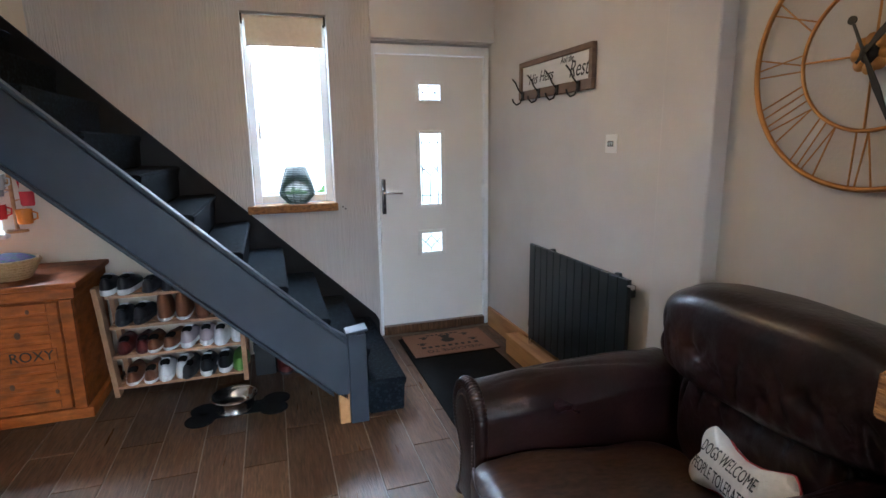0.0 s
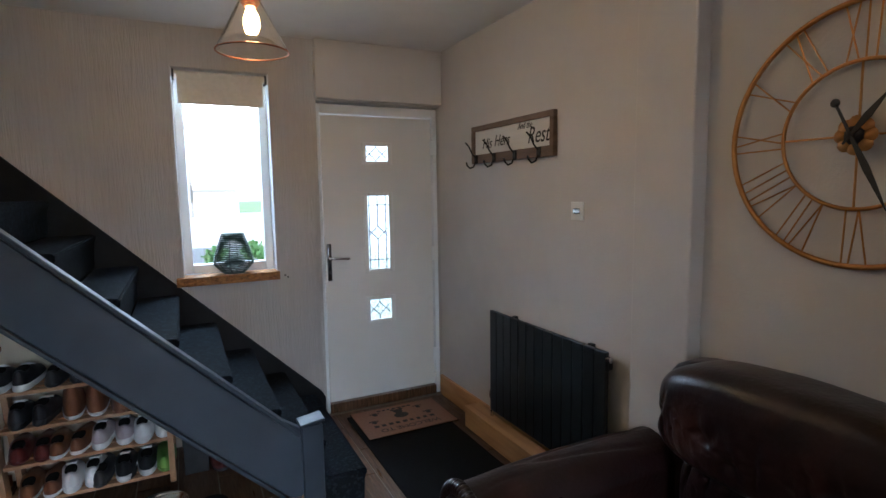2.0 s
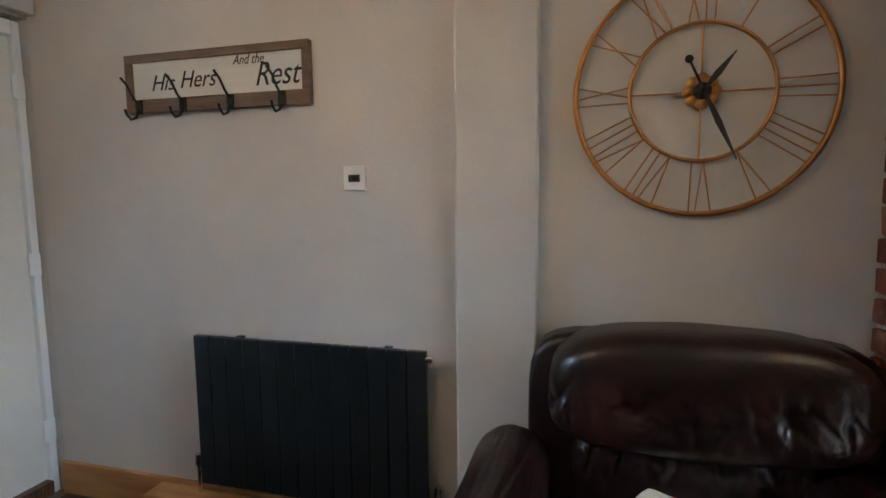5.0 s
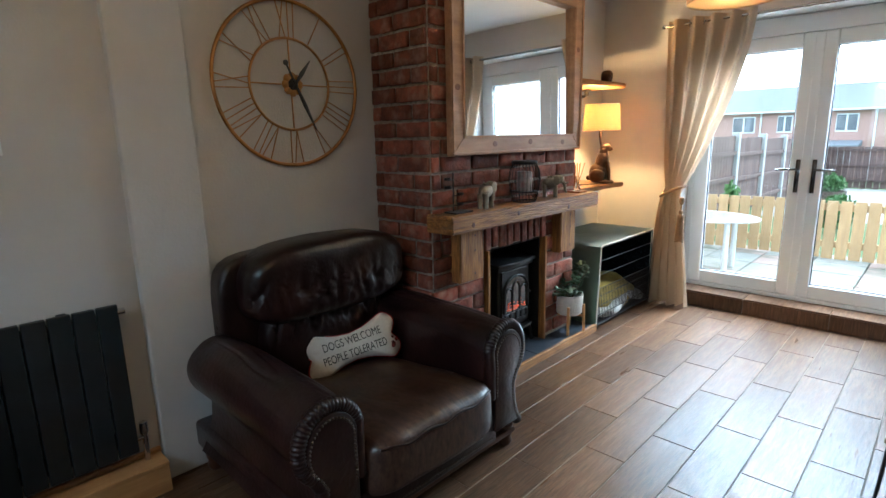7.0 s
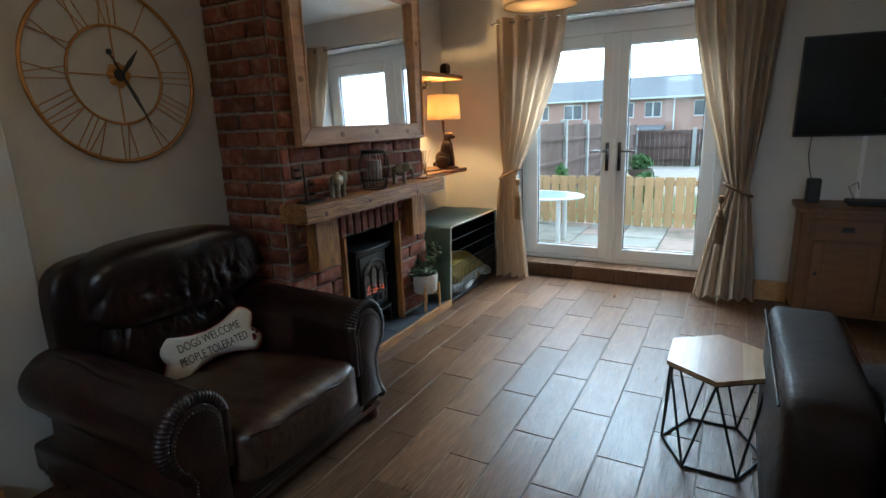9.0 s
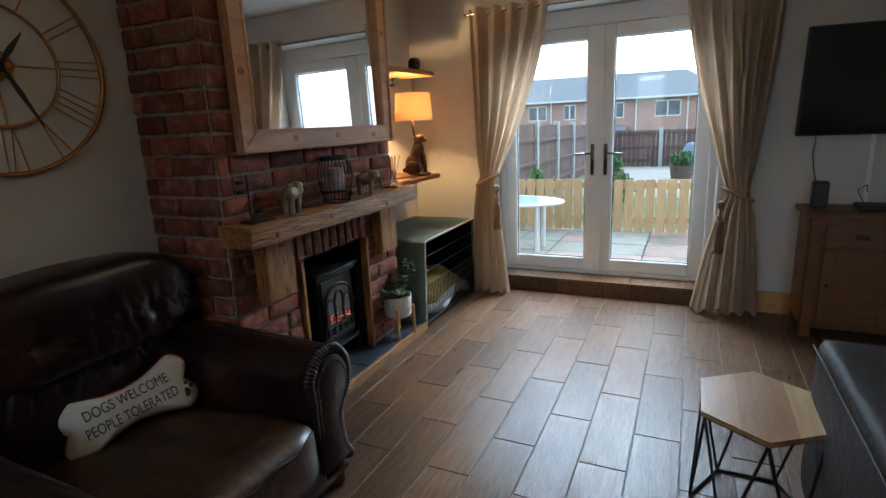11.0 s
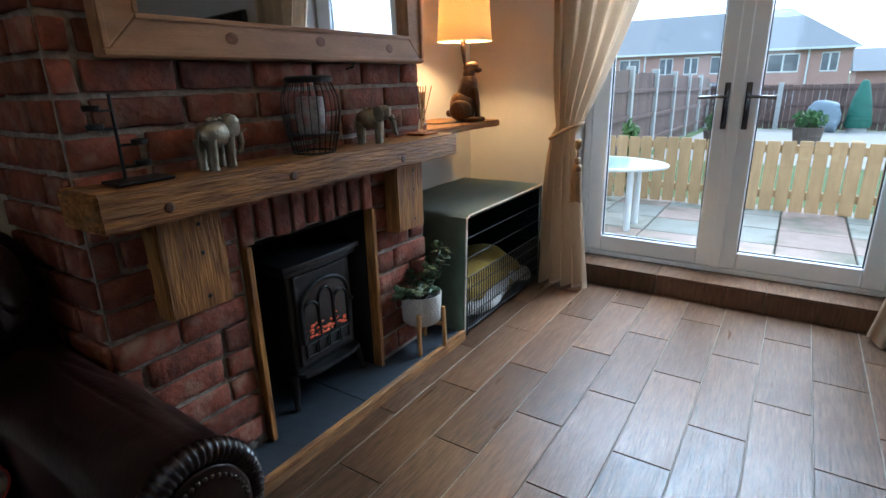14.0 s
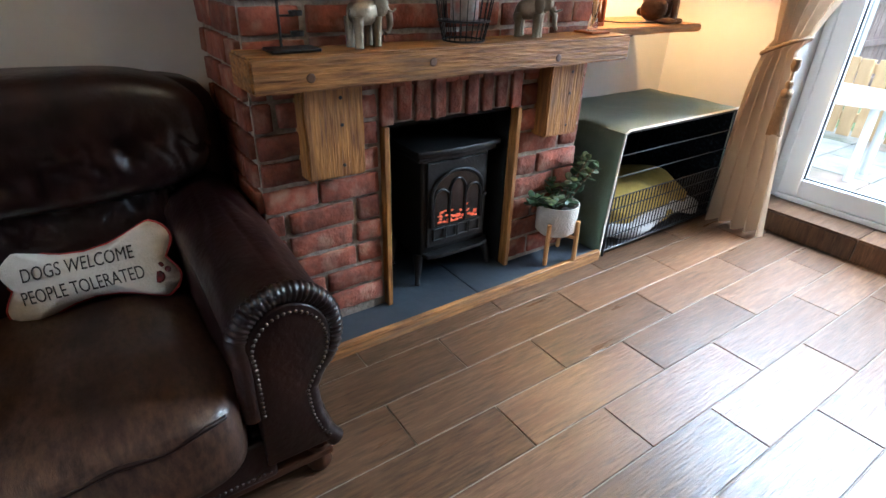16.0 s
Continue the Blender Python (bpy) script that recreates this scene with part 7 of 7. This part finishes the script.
shrub(-0.10, -11.5, 0.30, 0.35, 4, True)
shrub(0.72, -6.6, 0.22, 0.50, 5)
shrub(1.30, -10.0, 0.25, 0.35, 6, True)

# ---- houses behind the garden ----
# brick and tile colours are paled to include the haze of the bright sky
HBRICK = material("house_brick", (0.42, 0.265, 0.215), (0.33, 0.20, 0.165), 0.85, scale=2.2, stretch=(1, 1, 5), bump=0.2, bump_scale=6)
ROOFT = material("slate_grey_tiles", (0.20, 0.21, 0.225), (0.15, 0.16, 0.172), 0.8, scale=3, stretch=(1, 3, 3), bump=0.5, bump_scale=7, bump_stretch=(2, 2, 9))
house = thing("terraced_house", "red brick terraced houses with a grey tiled hipped roof", "house")
hx0, hx1, hy, hz0, hz1, hr = -2.3, 26.0, -45.0, -2.3, 2.75, 5.7
part("wall", box(hx0, hx1, hy - 8, hy, hz0, hz1), HBRICK, house)
bm = bmesh.new()
pts = [bm.verts.new(p) for p in ((hx0 - 0.4, hy + 0.4, hz1), (hx1, hy + 0.4, hz1), (hx1, hy - 8.4, hz1), (hx0 - 0.4, hy - 8.4, hz1), (hx0 + 4.0, hy - 4, hr), (hx1, hy - 4, hr))]
for q in ((0, 1, 5, 4), (2, 3, 4, 5), (3, 0, 4), (1, 2, 5), (0, 3, 2, 1)):
    bm.faces.new([pts[i] for i in q])
rf = part("roof", bm, ROOFT, house, "grey tiled hipped roof")
for cx in (5.2, 15.0):
    part("chimney", box(cx - 0.5, cx + 0.5, hy - 4.5, hy - 3.5, hr - 0.6, hr + 1.1, 0.03), HBRICK, rf)
part("gutter", box(hx0 - 0.45, hx1, hy + 0.36, hy + 0.50, hz1 - 0.12, hz1 + 0.02), WMET, house, "pale gutter")
for k, (cx, wd) in enumerate(((-1.1, 1.0), (1.6, 1.9), (5.6, 1.3), (7.6, 1.0), (9.4, 1.0), (12.2, 1.6), (15.0, 1.2), (18, 1.6), (21, 1.2))):
    wn2 = part("window", box(cx - wd / 2, cx + wd / 2, hy - 0.05, hy + 0.03, 1.15, 2.42), WMET, house, "white framed window")
    half = wd / 2
    for s in (0, 1):
        part("pane", box(cx - half + 0.08 + s * half, cx + s * half - 0.04, hy + 0.031, hy + 0.04, 1.25, 2.33), material("dark_pane", (0.06, 0.07, 0.08), (0.16, 0.17, 0.18), 0.1, scale=1.5), wn2)
    part("window", box(cx - wd / 2, cx + wd / 2, hy - 0.05, hy + 0.03, -1.3, -0.1), WMET, house)
for x in (0.15, 4.0, 11.0):
    part("downpipe", tube([(x, hy + 0.12, hz0), (x, hy + 0.12, hz1)], 0.06, 8), WMET, house)
part("porch_roof", prism([(hy, 0.55), (hy + 2.0, 0.25), (hy + 2.0, 0.15), (hy, 0.15)], "x", 4.6, 12.5), ROOFT, house, "grey lean-to roof")
h2 = thing("neighbour_house", "distant house with a low grey tiled roof", "house")
part("wall", box(-12, -3.4, hy - 20, hy - 12, hz0, 1.1), HBRICK, h2)
part("roof", prism([(hy - 11.5, 1.1), (hy - 20.5, 1.1), (hy - 16, 3.0)], "x", -12.3, -3.1), ROOFT, h2)

# ---- street side, seen through the tall window ----
road = setting("road", box(-60, 60, 12.0, 18.0, -0.30, -0.10), material("asphalt", (0.05, 0.05, 0.05), (0.065, 0.065, 0.063), 0.9, scale=30, bump=0.4, bump_scale=80), "grey asphalt road")
# path given a pale surface to carry the street's glare in its colour
setting("front_path", box(-30, 30, 9.6, 11.9, -0.25, -0.085), GRAVEL, "pale front path")
setting("far_pavement", box(-60, 60, 18.004, 51, -1.2, -0.16), GRAVEL, "pale paving across the road")
# wall colour is lightened to put the bright street glare into it
fh = thing("opposite_house", "low building across the road, its colour paled for glare", "house")
part("wall", box(-9.0, 5.0, 52, 60, -0.9, 1.9), material("glare_paled_wall", (0.72, 0.66, 0.58), (0.66, 0.60, 0.52), 0.85, scale=3, stretch=(1, 1, 5)), fh)
part("roof", prism([(51.5, 1.9), (60.5, 1.9), (56, 2.7)], "x", -9.4, 5.4), GRAVEL, fh)
for k in range(4):
    part("window", box(-6.0 + k * 2.6, -4.6 + k * 2.6, 51.9, 52.02, 0.3, 1.4), WMET, fh)
    part("hedge_pillar", box(-5.6 + k * 2.9, -5.4 + k * 2.9, 44.0, 44.2, -0.8, 0.5), GRAVEL, fh)
# bark lightened too, so the trunk fades into the painted glare
BARK = material("bare_bark", (0.30, 0.27, 0.24), (0.22, 0.20, 0.18), 0.9, scale=10, bump=0.6, bump_scale=30)
tree = thing("bare_tree", "leafless winter tree across the road", "tree")
rnd = random.Random(8)
limbs = bmesh.new()
def grow(p, d, length, r, depth):
    q = p + d * length
    mid = (p + q) / 2 + Vector((rnd.uniform(-1, 1), rnd.uniform(-1, 1), 0)) * length * 0.06
    tube([p, mid, q], r, 6, limbs, radii=[r, r * 0.85, r * 0.7])
    if depth:
        for _ in range(3 if depth > 1 else 4):
            n = (d + Vector((rnd.uniform(-0.8, 0.8), rnd.uniform(-0.8, 0.8), rnd.uniform(-0.1, 0.5)))).normalized()
            grow(q if rnd.random() < 0.6 else mid, n, length * rnd.uniform(0.55, 0.8), r * 0.6, depth - 1)
part("trunk", tube([(0.95, 44, -0.8), (1.0, 44, 1.2), (0.95, 44, 3.4)], 0.12, 10, radii=[0.15, 0.12, 0.10]), BARK, tree, smooth=True)
grow(Vector((0.95, 44, 3.2)), Vector((0.05, 0, 1)), 1.9, 0.075, 4)
part("limbs", limbs, BARK, tree)
for x, y, r, sd in ((-0.4, 11.0, 0.3, 11), (0.7, 10.5, 0.22, 12), (1.4, 11.2, 0.25, 13)):
    shrub(x, y, r, 0.4, sd, True, z=-0.12)

# ---- floor tiles: 0.19 by 0.6 m, laid in a half bond ----
ground_floor = bpy.data.objects["floor"]
TW, TL = 0.1905, 0.608
tile_me = mesh_of("tile", box(-TW / 2 + 0.0022, TW / 2 - 0.0022, -TL / 2 + 0.0022, TL / 2 - 0.0022, -0.012, 0, 0.0014, 1), WOODTILE)
short_me = {}
count = 0
for i in range(-22, 5):
    x0 = 1.0185 + i * TW
    xa, xb = x0, min(x0 + TW, EAST)
    if xa < -2.9 or xa >= EAST:
        continue
    off = (0.25 if i % 2 == 0 else -0.053) - 0.018 * i
    for j in range(-5, 8):
        ya, yb = off + j * TL, off + (j + 1) * TL
        ya, yb = max(ya, SOUTH), min(yb, NORTH)
        if yb - ya < 0.02:
            continue
        full = yb - ya > TL - 1e-4 and xb - xa > TW - 1e-4
        if full:
            me = tile_me
        else:
            key = (round(xb - xa, 3), round(yb - ya, 3))
            if key not in short_me:
                short_me[key] = mesh_of("tile", box(-key[0] / 2 + 0.0022, key[0] / 2 - 0.0022, -key[1] / 2 + 0.0022, key[1] / 2 - 0.0022, -0.012, 0, 0.0014, 1), WOODTILE)
            me = short_me[key]
        q = new("tile", me)
        q.parent = ground_floor
        q.matrix_basis = pose((xa + xb) / 2, (ya + yb) / 2, 0.0)
        count += 1

# ---- bricks of the chimney breast ----
BD, JT = 0.022, 0.015
rnd = random.Random(21)


def brick_mesh(l, h, d, seed):
    bm = box(-d / 2, d / 2, -l / 2, l / 2, -h / 2, h / 2)
    bmesh.ops.subdivide_edges(bm, edges=[e for e in bm.edges if abs(e.verts[0].co.y - e.verts[1].co.y) > 0.04], cuts=4)
    bmesh.ops.bevel(bm, geom=[e for e in bm.edges if e.calc_face_angle(0) > 1.0], offset=0.0032, segments=1, affect="EDGES")
    for v in bm.verts:
        v.co += noise.noise_vector(v.co * 34 + Vector((seed * 7.3, seed * 3.1, seed))) * 0.0050
    return mesh_of("brick", bm, BRICK, 60)


bank = {}
def brick(y0, y1, z0, z1, x, side=0):
    l, h = y1 - y0 - JT * rnd.uniform(0.8, 1.4), z1 - z0 - JT * rnd.uniform(0.7, 1.2)
    if l < 0.02 or h < 0.02:
        return
    key = (round(l, 2), round(h, 2), rnd.randrange(3))
    if key not in bank:
        bank[key] = brick_mesh(key[0], key[1], BD, len(bank))
    q = new("brick", bank[key])
    q.parent = chimney
    if side:
        q.matrix_basis = pose(x, side, (z0 + z1) / 2, 0, 0, 90 + rnd.uniform(-0.6, 0.6))
    else:
        q.matrix_basis = pose(x + rnd.uniform(-0.004, 0.004), (y0 + y1) / 2, (z0 + z1) / 2, rnd.uniform(-0.8, 0.8), rnd.uniform(-1, 1), rnd.uniform(-1, 1))


FX = CX - BD / 2 + 0.011
CH = 0.086
courses = int(TOP / CH)
for c in range(courses):
    z0, z1 = c * CH, c * CH + CH
    y = CY0 + (0.0 if c % 2 else -0.1125)
    while y < CY1:
        step = 0.236 if (c * 7 + int(y * 9)) % 5 else 0.118
        a, b = max(y, CY0 - 0.006), min(y + step, CY1 + 0.006)
        y += step
        for s, e in ([(a, b)] if z0 > 0.85 or z1 < 0.0 else [(max(a, OY1 + 0.006), b)]):
            if e - s > 0.03 and not (z0 < 0.05):
                brick(s, e, z0, z1, FX)
    # returns on both flanks
    x, first = CX - 0.002, 0.118 if c % 2 else 0.236
    while x < EAST - 0.03:
        w = min(first, EAST - 0.004 - x)
        if c > 0:
            brick(0, w, z0, z1, x + w / 2, CY1 + 0.006)
            if z0 > 0.6:
                brick(0, w, z0, z1, x + w / 2, CY0 - 0.006)
        x += first
        first = 0.236
# larger bricks beside the opening, below the second corbel
z, odd = 0.065, 0
while z < 0.88:
    z2 = min(z + 0.096, 0.90)
    y, odd = CY0 - 0.006, 1 - odd
    while y < OY0 - 0.02:
        y2 = min(y + (0.235 if odd or y > CY0 else 0.12), OY0 - 0.006)
        brick(y, y2, z, z2, FX)
        y = y2
    z = z2
# soldier course over the opening
n = 9
for k in range(n):
    y0 = OY0 - 0.01 + (OY1 - OY0 + 0.02) * k / n
    brick(y0, y0 + (OY1 - OY0 + 0.02) / n, OZ1 - rnd.uniform(0.0, 0.012), 0.905, FX - 0.004)

# ---- move each empty to the middle of its thing's base ----
bpy.context.view_layer.update()
for ob in [o for o in scene.objects if o.type == "EMPTY" and o.parent is None and o.matrix_basis == Matrix.Identity(4)]:
    pts = [c.matrix_world @ Vector(b) for c in ob.children_recursive if c.type == "MESH" for b in c.bound_box]
    if not pts:
        continue
    base = Vector(((min(p.x for p in pts) + max(p.x for p in pts)) / 2, (min(p.y for p in pts) + max(p.y for p in pts)) / 2, min(p.z for p in pts)))
    ob.location = base
    for c in ob.children:
        c.matrix_basis = Matrix.Translation(-base) @ c.matrix_basis
